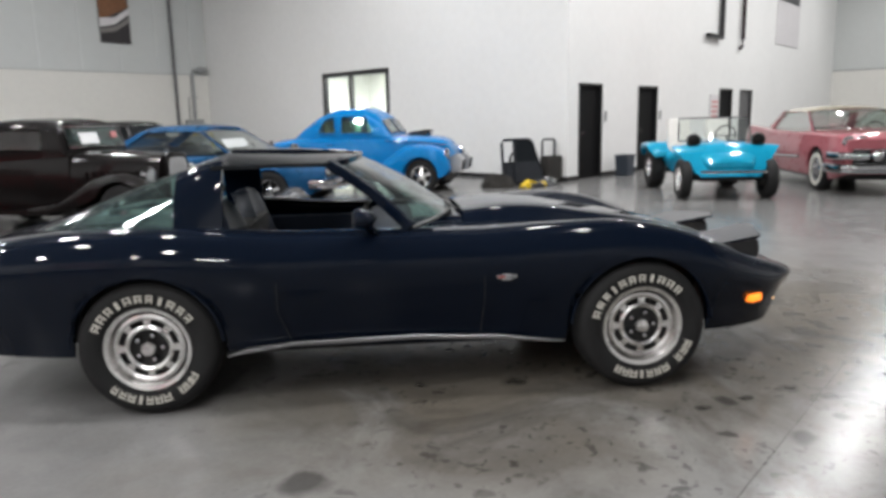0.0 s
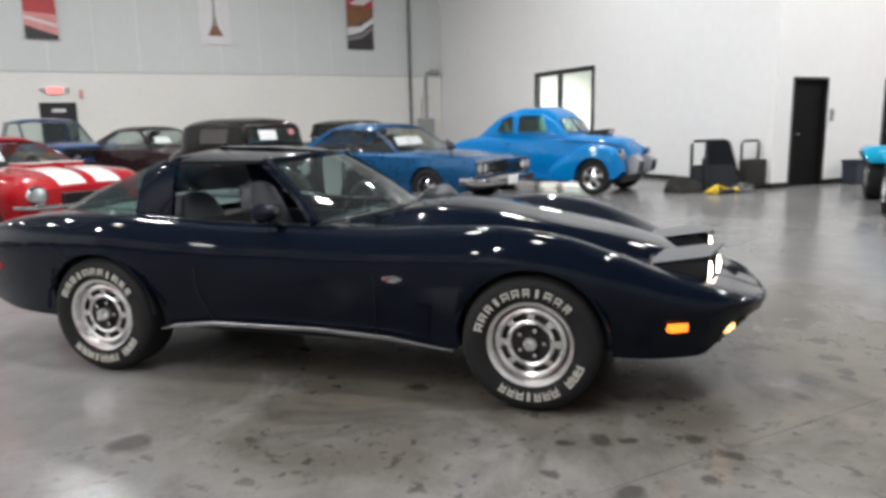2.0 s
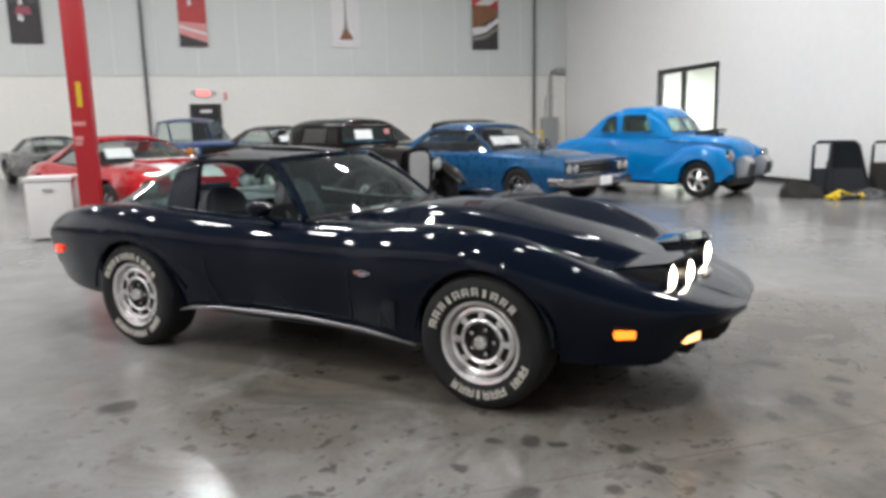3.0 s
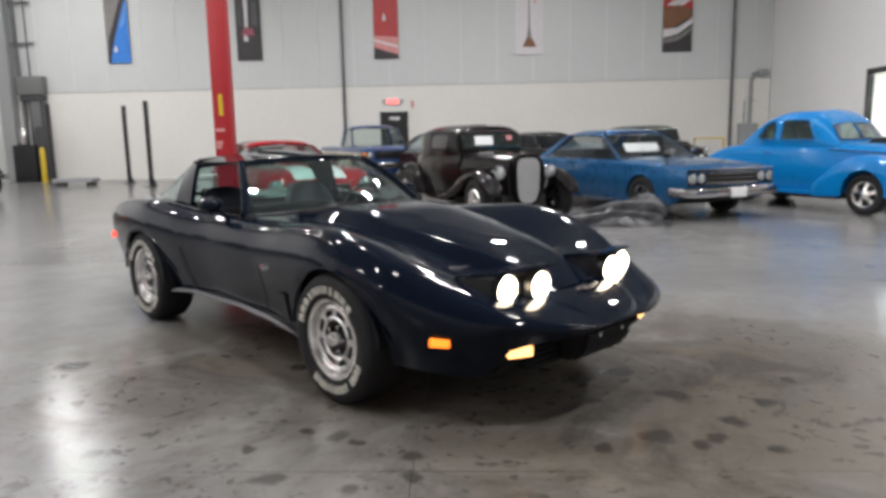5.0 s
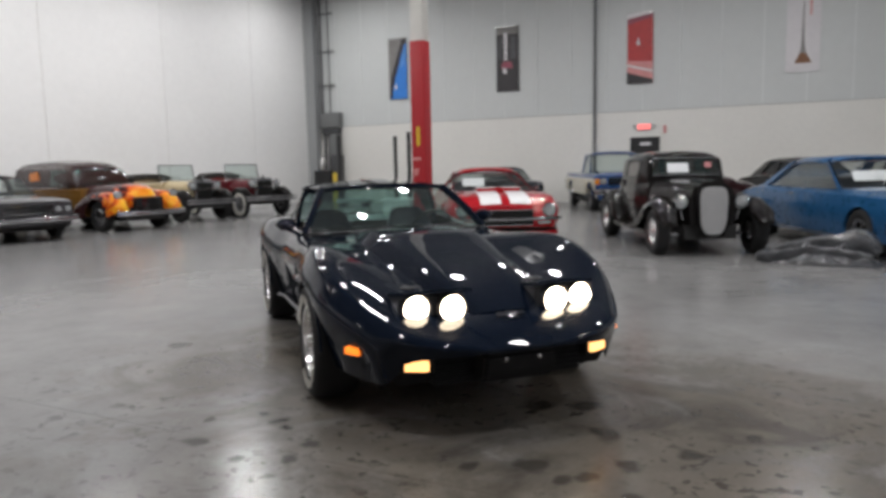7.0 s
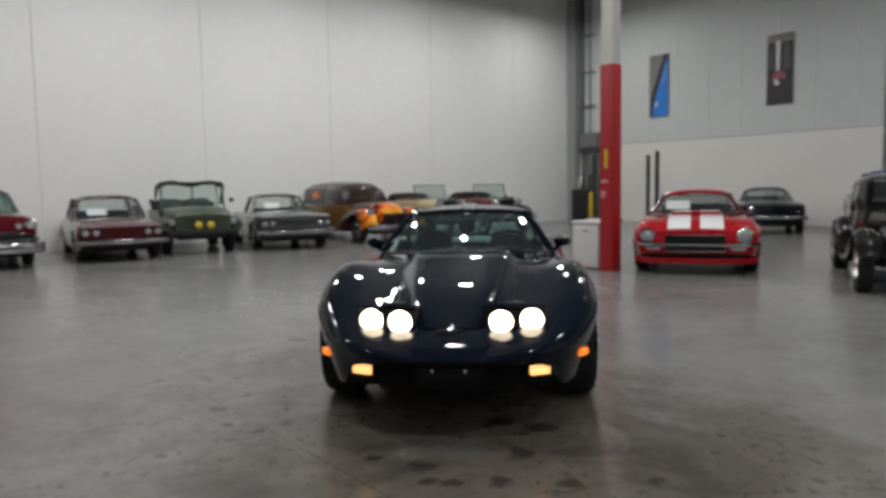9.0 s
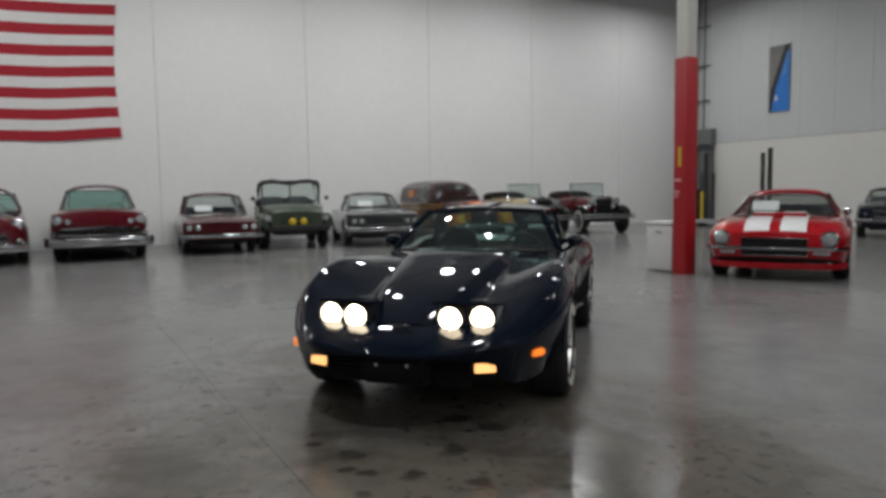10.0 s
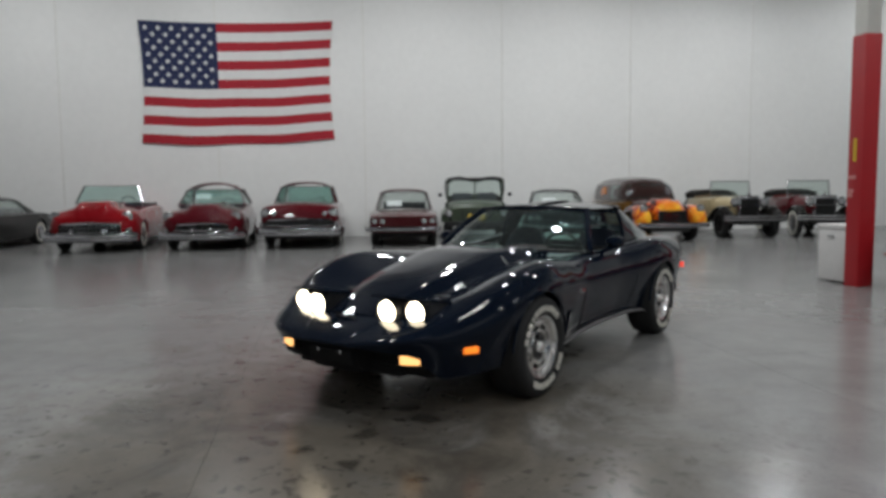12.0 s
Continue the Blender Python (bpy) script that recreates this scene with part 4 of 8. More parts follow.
    for half, hollow in ((3.6, True), (3.9, True), (1.5, False), (3.3, True)):
        g = radians(half)
        edge = radians(1.1)
        cells = [(ra, rb, -g, g)] if not hollow else [(ra, rb, -g, edge - g), (ra, rb, g - edge, g), (rb - 0.0065, rb, edge - g, g - edge), (ra + 0.012, ra + 0.0185, edge - g, g - edge)]
        bm = bmesh.new()
        for r0, r1, a0, a1 in cells:
            ring = [[bm.verts.new((rr * math.cos(o), yy, rr * math.sin(o))) for rr, o in ((r0, a0), (r1, a0), (r1, a1), (r0, a1))] for yy in (-0.1335, -0.118)]
            bm.faces.new(ring[0])
            for i in range(4):
                bm.faces.new((ring[0][i], ring[0][(i + 1) % 4], ring[1][(i + 1) % 4], ring[1][i]))
        marks.append(finish("sidewall_mark", bm, WHITE_RUBBER, 0))
    front_ms, rear_ms = list(ms), list(ms)
    for some, turn in ((front_ms, 0), (rear_ms, -11)):
        for start, count, pitch in ((47, 11, 11.6), (240, 7, 9.8), (318, 3, 9.2)):
            for k in range(count):
                some.append(("sidewall_mark", marks[(k * 5 + count) % 4], "", radians(-(start + turn + k * pitch))))
    nut = finish("wheel_nut", lathe([(0.011, -0.05), (0.011, -0.092), (0.001, -0.096)], 8, centre=(0.062, 0, 0)), CHROME, 40)
    # dark disc stands for the shade in the slots and hub recess
    backing = finish("slot_backing", lathe([(0.175, -0.05), (0.001, -0.05)], 32), DARK, 40)
    for some in (front_ms, rear_ms):
        some += [("wheel_nut", nut, "", 2 * math.pi * k / 5) for k in range(5)]
        some.append(("slot_backing", backing, "dark behind the slots"))
    for sx, inset, some in ((wb, 0.752, front_ms), (-rx, 0.748, rear_ms)):
        for sy in (-1, 1):
            fit_wheel(car, some, sx, sy * inset, HERO_R)
    # bright sill mouldings
    for s in (-1, 1):
        part("sill_moulding", sweep([(x, s * (fw(x) * 0.945), z) for x, z in ((-0.81, 0.258), (-0.72, 0.28), (-0.5, 0.297), (0.1, 0.297), (0.5, 0.281), (0.84, 0.25))], 0.022, 0.022, 8, taper=[0.3, 1, 1, 1, 1, 0.3]), SILL, car, "bright sill moulding")
        for x0, x1, x2 in ((-0.55, -0.56, -0.5), (0.42, 0.44, 0.42)):
            part("door_seam", tube([(x0, s * fw(x0) * 0.972, 0.74), (x1, s * (fw(x1) - 0.0015), 0.6), (x1, s * fw(x1) * 0.978, 0.47), (x2, s * fw(x2) * 0.914, 0.28)], 0.0025, 5), DARK, car)
        # vent behind the front wheel
        part("side_vent", slab([(0.62, s * (fw(0.62) * 0.921), 0.31), (0.7, s * (fw(0.7) * 0.918), 0.3), (0.74, s * (fw(0.74) * 0.976), 0.47), (0.66, s * (fw(0.66) * 0.976), 0.47)], 0.008, (0, 1, 0)), NAVY, car, "flush air outlet", smooth=0)
        badge = part("badge", boxes((-0.05, 0.05, -0.004, 0.004, -0.012, 0.006), (-0.025, 0.025, -0.005, 0.005, -0.022, 0.012), bevel=0.003), CHROME, car, "small crossed metal badge", m=Matrix.Translation((0.545, s * (fw(0.545) + 0.003), 0.6)))
        part("badge_flag", boxes((-0.042, -0.008, -0.0065, 0.0065, -0.009, 0.003), bevel=0.002), RED_EMBLEM, badge, "red enamel flag")
        part("side_marker", boxes((-0.045, 0.045, -0.04, 0.04, -0.018, 0.018), bevel=0.006), AMBER, car, "lit amber side marker", m=Matrix.Translation((1.85, s * 0.722, 0.411)) @ Matrix.Rotation(radians(-s * 33), 4, "Z"))
        part("rear_marker", boxes((-0.045, 0.045, -0.012, 0.012, -0.022, 0.022), bevel=0.006), RED_LENS, car, "lit red side marker", m=Matrix.Translation((-2.0, s * 0.785, 0.555)) @ Matrix.Rotation(radians(s * 22), 4, "Z"))
        part("turn_lamp", boxes((-0.08, 0.027, -0.058, 0.058, -0.025, 0.025), bevel=0.008), AMBER_PALE, car, "lit amber turn lamp", m=Matrix.Translation((2.085, s * 0.482, 0.366)) @ Matrix.Rotation(radians(s * 24), 4, "Z"))
        part("turn_recess", boxes((-0.08, 0.02, -0.085, 0.085, -0.043, 0.043), bevel=0.008), GRILLE, car, m=Matrix.Translation((2.07, s * 0.482, 0.366)) @ Matrix.Rotation(radians(s * 24), 4, "Z"))
        # raised headlight pod
        pod = part("headlight_pod", prism([(1.7, 0.56), (1.96, 0.52), (1.985, 0.675), (1.9, 0.672), (1.74, 0.655)], -0.165, 0.165, 0.006), BLACK, car, "black raised headlight housing", m=Matrix.Translation((0, s * 0.365, 0)))
        # thin lid, set back towards the wing
        lid = bmesh.new()
        plan = [(1.75, -0.172), (2.07, -0.178), (2.08, -0.1), (2.0, 0.155), (1.96, 0.165), (1.75, 0.172)]
        rings = [[lid.verts.new((x, s * y, 0.652 + (x - 1.72) * 0.16 + dz - 0.008 * (abs(y) > 0.15))) for x, y in plan] for dz in (0.0, 0.013)]
        lid.faces.new(rings[0])
        lid.faces.new(list(reversed(rings[1])))
        for i in range(6):
            lid.faces.new((rings[0][i], rings[0][(i + 1) % 6], rings[1][(i + 1) % 6], rings[1][i]))
        part("pod_lid", lid, NAVY, pod, "navy hinged lid", smooth=20)
        for yy, xx in ((-0.085, 2.035), (0.085, 1.985)):
            round_lamp(pod, xx, s * yy, 0.618, 0.064, 2, HOT_LAMP, rim_mat=BLACK)
        plate = bmesh.new()
        ends = [(2.012, -0.16), (1.962, 0.16)]
        rings = [[plate.verts.new((x - back, s * y, z)) for (x, y), z in ((ends[0], 0.545), (ends[1], 0.545), (ends[1], 0.665), (ends[0], 0.67))] for back in (0.0, 0.06)]
        plate.faces.new(rings[0])
        plate.faces.new(list(reversed(rings[1])))
        for i in range(4):
            plate.faces.new((rings[0][i], rings[0][(i + 1) % 4], rings[1][(i + 1) % 4], rings[1][i]))
        part("bezel_plate", plate, BLACK, pod, smooth=0)
        # door mirror
        shell = lathe([(0.03, -0.034), (0.046, -0.026), (0.05, -0.008), (0.046, 0.03), (0.032, 0.062), (0.001, 0.078)], 24, "x")
        bmesh.ops.scale(shell, vec=(1, 1.55, 1.0), verts=shell.verts)
        mir = part("door_mirror", shell, NAVY, car, m=Matrix.Translation((-0.15, s * 0.8, 0.9)))
        part("mirror_glass", boxes((-0.036, -0.033, -0.052, 0.052, -0.033, 0.033), bevel=0.001), CHROME, mir, smooth=0)
        part("mirror_foot", sweep([(0.01, -s * 0.01, -0.03), (0.04, -s * 0.05, -0.055), (0.06, -s * 0.095, -0.085)], 0.05, 0.03, 8), NAVY, mir)
    part("nose_badge", boxes((-0.004, 0.004, -0.075, 0.075, -0.01, 0.01), (-0.005, 0.006, -0.03, 0.03, -0.02, 0.014), bevel=0.003), CHROME, car, "crossed metal nose badge", m=Matrix.Translation((2.095, 0, 0.578)) @ Matrix.Rotation(radians(-62), 4, "Y"))
    part("valance", prism([(1.85, 0.25), (2.0, 0.25), (2.045, 0.3), (2.045, 0.43), (1.85, 0.43)], -0.56, 0.56, 0.01), MATTE, car, "black lower valance")
    grille = part("grille", boxes((1.9, 2.08, -0.4, 0.4, 0.25, 0.43), bevel=0.012), MATTE, car, "black lower grille")
    for k in range(5):
        part("grille_bar", boxes((2.078, 2.096, -0.39, 0.39, 0.275 + 0.026 * k, 0.282 + 0.026 * k)), MATTE, grille, smooth=0)
    part("plate_holder", prism([(2.0, 0.255), (2.14, 0.255), (2.2, 0.29), (2.232, 0.36), (2.232, 0.42), (2.05, 0.43)], -0.19, 0.19, 0.02), MATTE, car, "empty black plate holder")
    for s in (-1, 1):
        part("plate_bolt", lathe([(0.011, 0), (0.011, 0.008), (0.001, 0.01)], 10, "x"), CHROME, car, m=Matrix.Translation((2.23, s * 0.088, 0.388)))
    # cabin
    bm = boxes((-0.97, 0.35, -0.64, 0.64, 0.25, 0.28), (-0.97, 0.35, -0.68, -0.64, 0.28, 0.74), (-0.97, 0.35, 0.64, 0.68, 0.28, 0.74), (-0.99, -0.95, -0.62, 0.62, 0.28, 0.8), (-0.7, 0.3, -0.14, 0.14, 0.25, 0.52))
    part("interior", bm, DARK_VINYL, car, "dark blue vinyl cabin trim", smooth=0)
    part("dashboard", boxes((-0.12, 0.2, -0.62, 0.62, 0.58, 0.8), bevel=0.05), DARK_VINYL, car)
    for s in (-1, 1):
        bucket_seat(car, -0.5, s * 0.36, 0.29, SEAT_BLUE)
        part("door_top", sweep([(x, s * fw(x) * 0.845, line(sho)(x) + 0.002) for x in np.linspace(-0.92, 0.2, 12)], 0.03, 0.018, 8), NAVY, car)
        part("window_seal", sweep([(x, s * fw(x) * 0.822, line(sho)(x) + 0.004) for x in np.linspace(-0.92, 0.15, 12)], 0.014, 0.012, 6), SILL, car, "thin bright strip along the door top")
    steering_wheel(car, -0.16, 0.36, 0.78, 0.18)
    # windscreen, header, roof, pillars
    rows = []
    for i in range(7):
        u = i / 6
        row = []
        for j in range(15):
            v = j / 7 - 1
            w = 0.695 + (0.495 - 0.695) * u
            x = 0.09 + (-0.3 - 0.09) * u + (0.26 - 0.13 * u) * (1 - v * v)
            z = 0.83 + (1.14 - 0.83) * u + 0.025 * (1 - v * v) * u + 0.03 * (1 - v * v) * (1 - u)
            bow = 0.085 * u * (1 - u)
            row.append((x + bow * 0.8, w * v, z + bow * 0.6))
        rows.append(row)
    ws_ = part("windscreen", sheet(rows), TINTED, car, "curved green-tinted windscreen", smooth=80)
    ws_.visible_shadow = False
    part("screen_frame", sweep(rows[6], 0.05, 0.04, 8), NAVY, ws_)
    part("screen_base", sweep(rows[0], 0.03, 0.02, 8), BLACK, ws_)
    for s in (0, 14):
        part("front_pillar", sweep([rows[i][s] for i in range(7)], 0.05, 0.055, 8), NAVY, car)
    for k in (-0.3, 0.12):
        part("wiper", tube([(0.37, k, 0.868), (0.335, k + 0.12, 0.88), (0.29, k + 0.3, 0.88)], 0.008, 5), BLACK, car)
    def roof_rows(x0, x1, w0, w1, z0, z1, zlow, n=6, y_in=0.0):
        out = []
        for i in range(n + 1):
            u = i / n
            x, w, z = x0 + (x1 - x0) * u, w0 + (w1 - w0) * u, z0 + (z1 - z0) * u
            out.append([(x + 0.12 * u * u * (1 - v * v), w * v, z - (z - zlow) * v * v) for v in np.linspace(-1, 1, 15)])
        return out
    part("roof_panel", sheet(roof_rows(-0.88, -0.29, 0.565, 0.505, 1.203, 1.183, 1.152), 0.02), SMOKED, car, "black glass lift-out roof panels", smooth=60)
    part("roof_bar", prism([(-0.88, 1.19), (-0.17, 1.17), (-0.17, 1.186), (-0.5, 1.21), (-0.88, 1.216)], -0.06, 0.06, 0.005), NAVY, car)
    # roof hoop and buttress
    rows = []
    for x, ztop in ((-1.065, 1.142), (-1.02, 1.158), (-0.96, 1.177), (-0.86, 1.197), (-0.83, 1.195)):
        row = []
        k = (x + 1.065) / 0.235
        wbase, wtop = 0.66 - 0.02 * k, 0.5 + 0.04 * k
        for v in np.linspace(-1, 1, 21):
            a = abs(v)
            if a > 0.6:
                u = (a - 0.6) / 0.4
                y, z = wtop + (wbase - wtop) * u**0.8, ztop - 0.03 - (ztop - 0.03 - 0.81) * u**1.25
            else:
                y, z = wtop * a / 0.6, ztop - 0.03 * (a / 0.6) ** 2
            row.append((x, math.copysign(y, v), z))
        rows.append(row)
    part("roof_hoop", sheet(rows, 0.03), NAVY, car, smooth=60)
    rows = []
    for x, ztop, wbase, wtop in ((-1.06, 1.136, 0.658, 0.5), (-1.3, 1.055, 0.65, 0.49), (-1.47, 0.99, 0.63, 0.48), (-1.63, 0.92, 0.6, 0.46), (-1.78, 0.858, 0.57, 0.45)):
        row = []
        for v in np.linspace(-1, 1, 21):
            a = abs(v)
            if a > 0.6:
                u = (a - 0.6) / 0.4
                y, z = wtop + (wbase - wtop) * u, ztop - 0.02 - (ztop - 0.02 - 0.835) * u**1.2
            else:
                y, z = wtop * a / 0.6, ztop - 0.02 * (a / 0.6) ** 2
            row.append((x, math.copysign(y, v), z))
        rows.append(row)
    rg = part("rear_window", sheet(rows), TINTED, car, "large wrap-around fastback glass", smooth=80)
    rg.visible_shadow = False
    edge = [r[0] for r in rows] + rows[-1][1:-1] + [r[-1] for r in reversed(rows)]
    part("glass_trim", sweep(edge, 0.022, 0.022, 6), BLACK, rg)
    part("rear_deck", boxes((-1.75, -0.97, -0.58, 0.58, 0.74, 0.76)), VINYL, car, smooth=0)
    part("rear_bumper", sweep([(-2.14, -0.68, 0.53), (-2.24, -0.45, 0.53), (-2.26, 0, 0.53), (-2.24, 0.45, 0.53), (-2.14, 0.68, 0.53)], 0.06, 0.2, 8), NAVY, car)
    return car


sports_coupe(pose(2.856, 2.872, 0, 0, 0, -44.64))


# ---- the other cars ----
def classic(x0, x1, w, belt, hood, deck, low=0.24, nose=0.07, flat=0.04, fin=0.0, dome=0.0):
    """Curves of a full-width car body; dome raises the bonnet between rounded wings."""
    if dome:
        return dict(
            x=(x0, x1),
            low=[(x0, 0.4), (x0 + 0.35, low), (x1 - 0.5, low), (x1, 0.4)],
            wid=[(x0, w * 0.7), (x0 + 0.15, w * 0.86), (x0 + 0.7, w * 0.98), (0.3, w), (x1 - 0.6, w * 0.99), (x1 - 0.2, w * 0.92), (x1 - 0.05, w * 0.82), (x1, w * 0.74)],
            sho=[(x0, deck - 0.25), (x0 + 0.4, deck - 0.05), (-0.9, belt), (0.4, belt - 0.03), (1.0, belt - 0.07), (x1 - 0.35, hood - 0.06), (x1 - 0.1, hood - 0.14), (x1, hood - 0.24)],
            top=[(x0, deck - 0.2), (x0 + 0.4, deck + 0.06), (-0.8, belt + 0.07), (0.8, belt + 0.1), (1.5, hood + dome), (x1 - 0.35, hood + dome - 0.04), (x1 - 0.1, hood - 0.04), (x1, hood - 0.22)],
            ws=0.88, wv=0.46, vz=0.45, plateau=0.3, wl=0.95,
        )
    return dict(
        x=(x0, x1),
        low=[(x0, 0.36), (x0 + 0.35, low), (x1 - 0.5, low), (x1, 0.34)],
        wid=[(x0, w * 0.9), (x0 + 0.12, w * 0.955), (x0 + 0.9, w * 0.995), (0.3, w), (x1 - 0.5, w * 0.985), (x1 - 0.1, w * 0.95), (x1, w * 0.9)],
        sho=[(x0, deck - 0.05 + fin), (x0 + 0.3, deck + fin), (-0.9, belt + 0.01), (0.2, belt - 0.01), (0.9, belt), (x1 - 0.25, hood), (x1, hood - nose)],
        top=[(x0, deck - 0.03), (x0 + 0.4, deck + flat), (-0.8, belt + flat), (0.9, belt + flat + 0.03), (x1 - 0.25, hood + flat), (x1, hood - nose + 0.01)],
        ws=0.93,
    )


ROYAL = paint("metallic_blue_paint", (0.016, 0.098, 0.235), 0.35)
SKY = paint("bright_blue_paint", (0.001, 0.168, 0.45))
JET = paint("black_car_paint", (0.006, 0.005, 0.005), 0.0, 0.4, 1.27)
MAROON_D = paint("dark_maroon_paint", (0.016, 0.005, 0.006), 0.0, 0.3, 1.3)
RED = paint("red_car_paint", (0.34, 0.008, 0.014))
TEAL = paint("dark_slate_paint", (0.008, 0.011, 0.02), 0.2)
CREAM = paint("cream_car_paint", (0.5, 0.46, 0.36))
TRUCK_BLUE = paint("truck_blue_paint", (0.03, 0.08, 0.22), 0.3)
MAROON = paint("maroon_car_paint", (0.075, 0.005, 0.009), 0.0, 0.3, 1.3)
SCARLET = paint("scarlet_car_paint", (0.22, 0.006, 0.01))
WINE = paint("wine_car_paint", (0.06, 0.01, 0.012), 0.1, 0.3, 1.3)
SILVER = paint("grey_car_paint", (0.05, 0.049, 0.053), 0.3)
OLIVE = material("olive_green_paint", (0.031, 0.048, 0.025), 0.4, coat=0.3, grain=0.08, scale=8)
TAN = paint("tan_car_paint", (0.42, 0.34, 0.2))
PINK = paint("dusty_rose_paint", (0.37, 0.11, 0.13))
TURQ = paint("turquoise_gelcoat", (0.006, 0.28, 0.46))
FLAME = paint("orange_flame_paint", (0.62, 0.18, 0.015))
YELLOW = material("yellow_paint", (0.6, 0.42, 0.02), 0.45, grain=0.08, scale=12)
GLOSS_GREY = material("satin_grille_mesh", (0.42, 0.42, 0.42), 0.4, 0.5, grain=0.1, scale=90, bump=0.3)

EAST_GROUP, WEST_GROUP = "cars parked before the panelled wall", "cars parked along the white wall"

# blue two-door hardtop
HARDTOP_CURVES = dict(
    x=(-2.55, 2.38), low=[(-2.55, 0.4), (-2.1, 0.22), (1.85, 0.2), (2.2, 0.3), (2.38, 0.38)],
    wid=[(-2.55, 0.8), (-2.2, 0.88), (-1.0, 0.92), (1.5, 0.905), (2.2, 0.865), (2.38, 0.85)],
    sho=[(-2.55, 0.74), (-1.5, 0.87), (-0.8, 0.85), (0.6, 0.84), (1.5, 0.82), (2.2, 0.79), (2.34, 0.768), (2.38, 0.735)],
    top=[(-2.55, 0.78), (-1.8, 0.9), (0.8, 0.91), (1.5, 0.885), (2.2, 0.82), (2.34, 0.792), (2.38, 0.75)],
    ws=0.93, wv=0.6, vz=0.72, bulge=0.5)
car_shell("hardtop_coupe", pose(6.62, 10.74, 0, 0, 0, -64.5), "metallic blue two-door hardtop with chrome bumper", EAST_GROUP, ROYAL, dict(
    body=HARDTOP_CURVES, base=2.92, tyre=0.315, tw=0.21, style="five", rim=0.19, arch=0.35, cut=(-1.35, 0.85, 0.8, 0.7), rows=2,
    green=dict(b=(-1.75, 0.82), r=(-0.95, 0.2), zb=0.88, zr=1.32, wb=0.8, wr=0.66, cw=0.3, ct=0.2, bow=0.16), glass=CLEAR, lamps=((2.395, 0.74, 0.625, 0.073), (2.395, 0.58, 0.625, 0.073)),
    fb=([(2.5, 0), (2.49, 0.6), (2.43, 0.84), (2.15, 0.92)], 0.43, 0.15, 0.08), rb=([(-2.64, 0), (-2.6, 0.8), (-2.35, 0.98)], 0.48, 0.13, 0.07), grille=(2.4, 0.5, 0.56, 0.69, 1), face=(2.425, 0.83, 0.535, 0.725), strip=[(-2.4, 0.27), (0, 0.24), (1.0, 0.24)], door=(-0.55, 0.6, 0.3, 0.85), mirror=(0.55, 0.85, 0.92), card=(0.42, -0.2, 1.05), plate=(2.545, 0.42), sides=(0.8, 0.44), brow=(2.405, 0.83, 0.745), card2=(0.42, 0.12, 1.05)))

# red striped coupe
RED_CURVES = dict(
    x=(-2.4, 2.2), low=[(-2.4, 0.36), (-2.0, 0.22), (1.6, 0.21), (1.9, 0.27), (2.2, 0.33)],
    wid=[(-2.4, 0.8), (-2.2, 0.88), (-1.5, 0.945), (0.3, 0.9), (1.2, 0.95), (1.7, 0.94), (2.0, 0.88), (2.12, 0.82), (2.2, 0.72)],
    sho=[(-2.4, 0.8), (-1.4, 0.88), (-0.6, 0.84), (0.3, 0.83), (1.0, 0.85), (1.6, 0.83), (2.0, 0.76), (2.2, 0.66)],
    top=[(-2.4, 0.83), (-1.9, 0.88), (-0.8, 0.87), (0.9, 0.9), (1.6, 0.87), (2.0, 0.8), (2.2, 0.68)],
    ws=0.84, wv=0.52, vz=0.5, plateau=0.3, bulge=0.6)
red = car_shell("muscle_coupe", pose(0.5, 10.5, 0, 0, 0, -60), "red muscle coupe with two white bonnet stripes", EAST_GROUP, RED, dict(
    body=RED_CURVES, base=2.74, tyre=0.33, tw=0.22, style="five", rim=0.19, cut=(-1.1, 0.75, 0.78, 0.68), rows=2,
    green=dict(b=(-1.75, 0.72), r=(-0.8, 0.02), zb=0.87, zr=1.24, wb=0.77, wr=0.58, cw=0.5, ct=0.28, bow=0.2), lamps=((2.2, 0.69, 0.6, 0.098),),
    fb=([(2.32, 0), (2.3, 0.45), (2.24, 0.76), (2.05, 0.9)], 0.47, 0.05, 0.04), grille=(2.25, 0.42, 0.37, 0.61, 0), mirror=(0.4, 0.8, 0.86), card=(0.3, -0.3, 1.02)))

# slate coupe behind it
car_shell("slate_coupe", pose(-2.6, 19.7, 0, 0, 0, -61), "dark slate-blue sixties coupe parked near the wall", EAST_GROUP, TEAL, dict(
    body=classic(-2.3, 2.1, 0.88, 0.84, 0.82, 0.85), base=2.74, tyre=0.32, tw=0.2, style="five", rim=0.19, cut=(-1.1, 0.75, 0.78, 0.68), rows=2,
    green=dict(b=(-1.7, 0.72), r=(-0.8, 0.05), zb=0.85, zr=1.24, wb=0.7, wr=0.55, cw=0.45, ct=0.28), lamps=((2.07, 0.66, 0.62, 0.085),),
    fb=([(2.18, 0), (2.15, 0.6), (2.0, 0.88)], 0.46, 0.1, 0.05), grille=(2.1, 0.5, 0.53, 0.7, 3)))

# dark cars further back
car_shell("dark_sedan", pose(3.3, 16.8, 0, 0, 0, -60), "dark maroon round-backed sedan parked in the back row", EAST_GROUP, MAROON_D, dict(
    body=classic(-2.35, 2.2, 0.9, 0.92, 0.86, 0.84, dome=0.12), base=2.75, tyre=0.33, tw=0.19, style="cap", rim=0.2, cut=(-1.2, 0.75, 0.78, 0.7), rows=2,
    green=dict(b=(-2.0, 0.72), r=(-0.9, 0.1), zb=0.9, zr=1.38, wb=0.72, wr=0.56, cw=0.55, ct=0.3), lamps=((2.17, 0.66, 0.66, 0.09),), fb=([(2.28, 0), (2.22, 0.6), (2.05, 0.88)], 0.46, 0.1, 0.06), card=(0.4, -0.2, 1.1)))
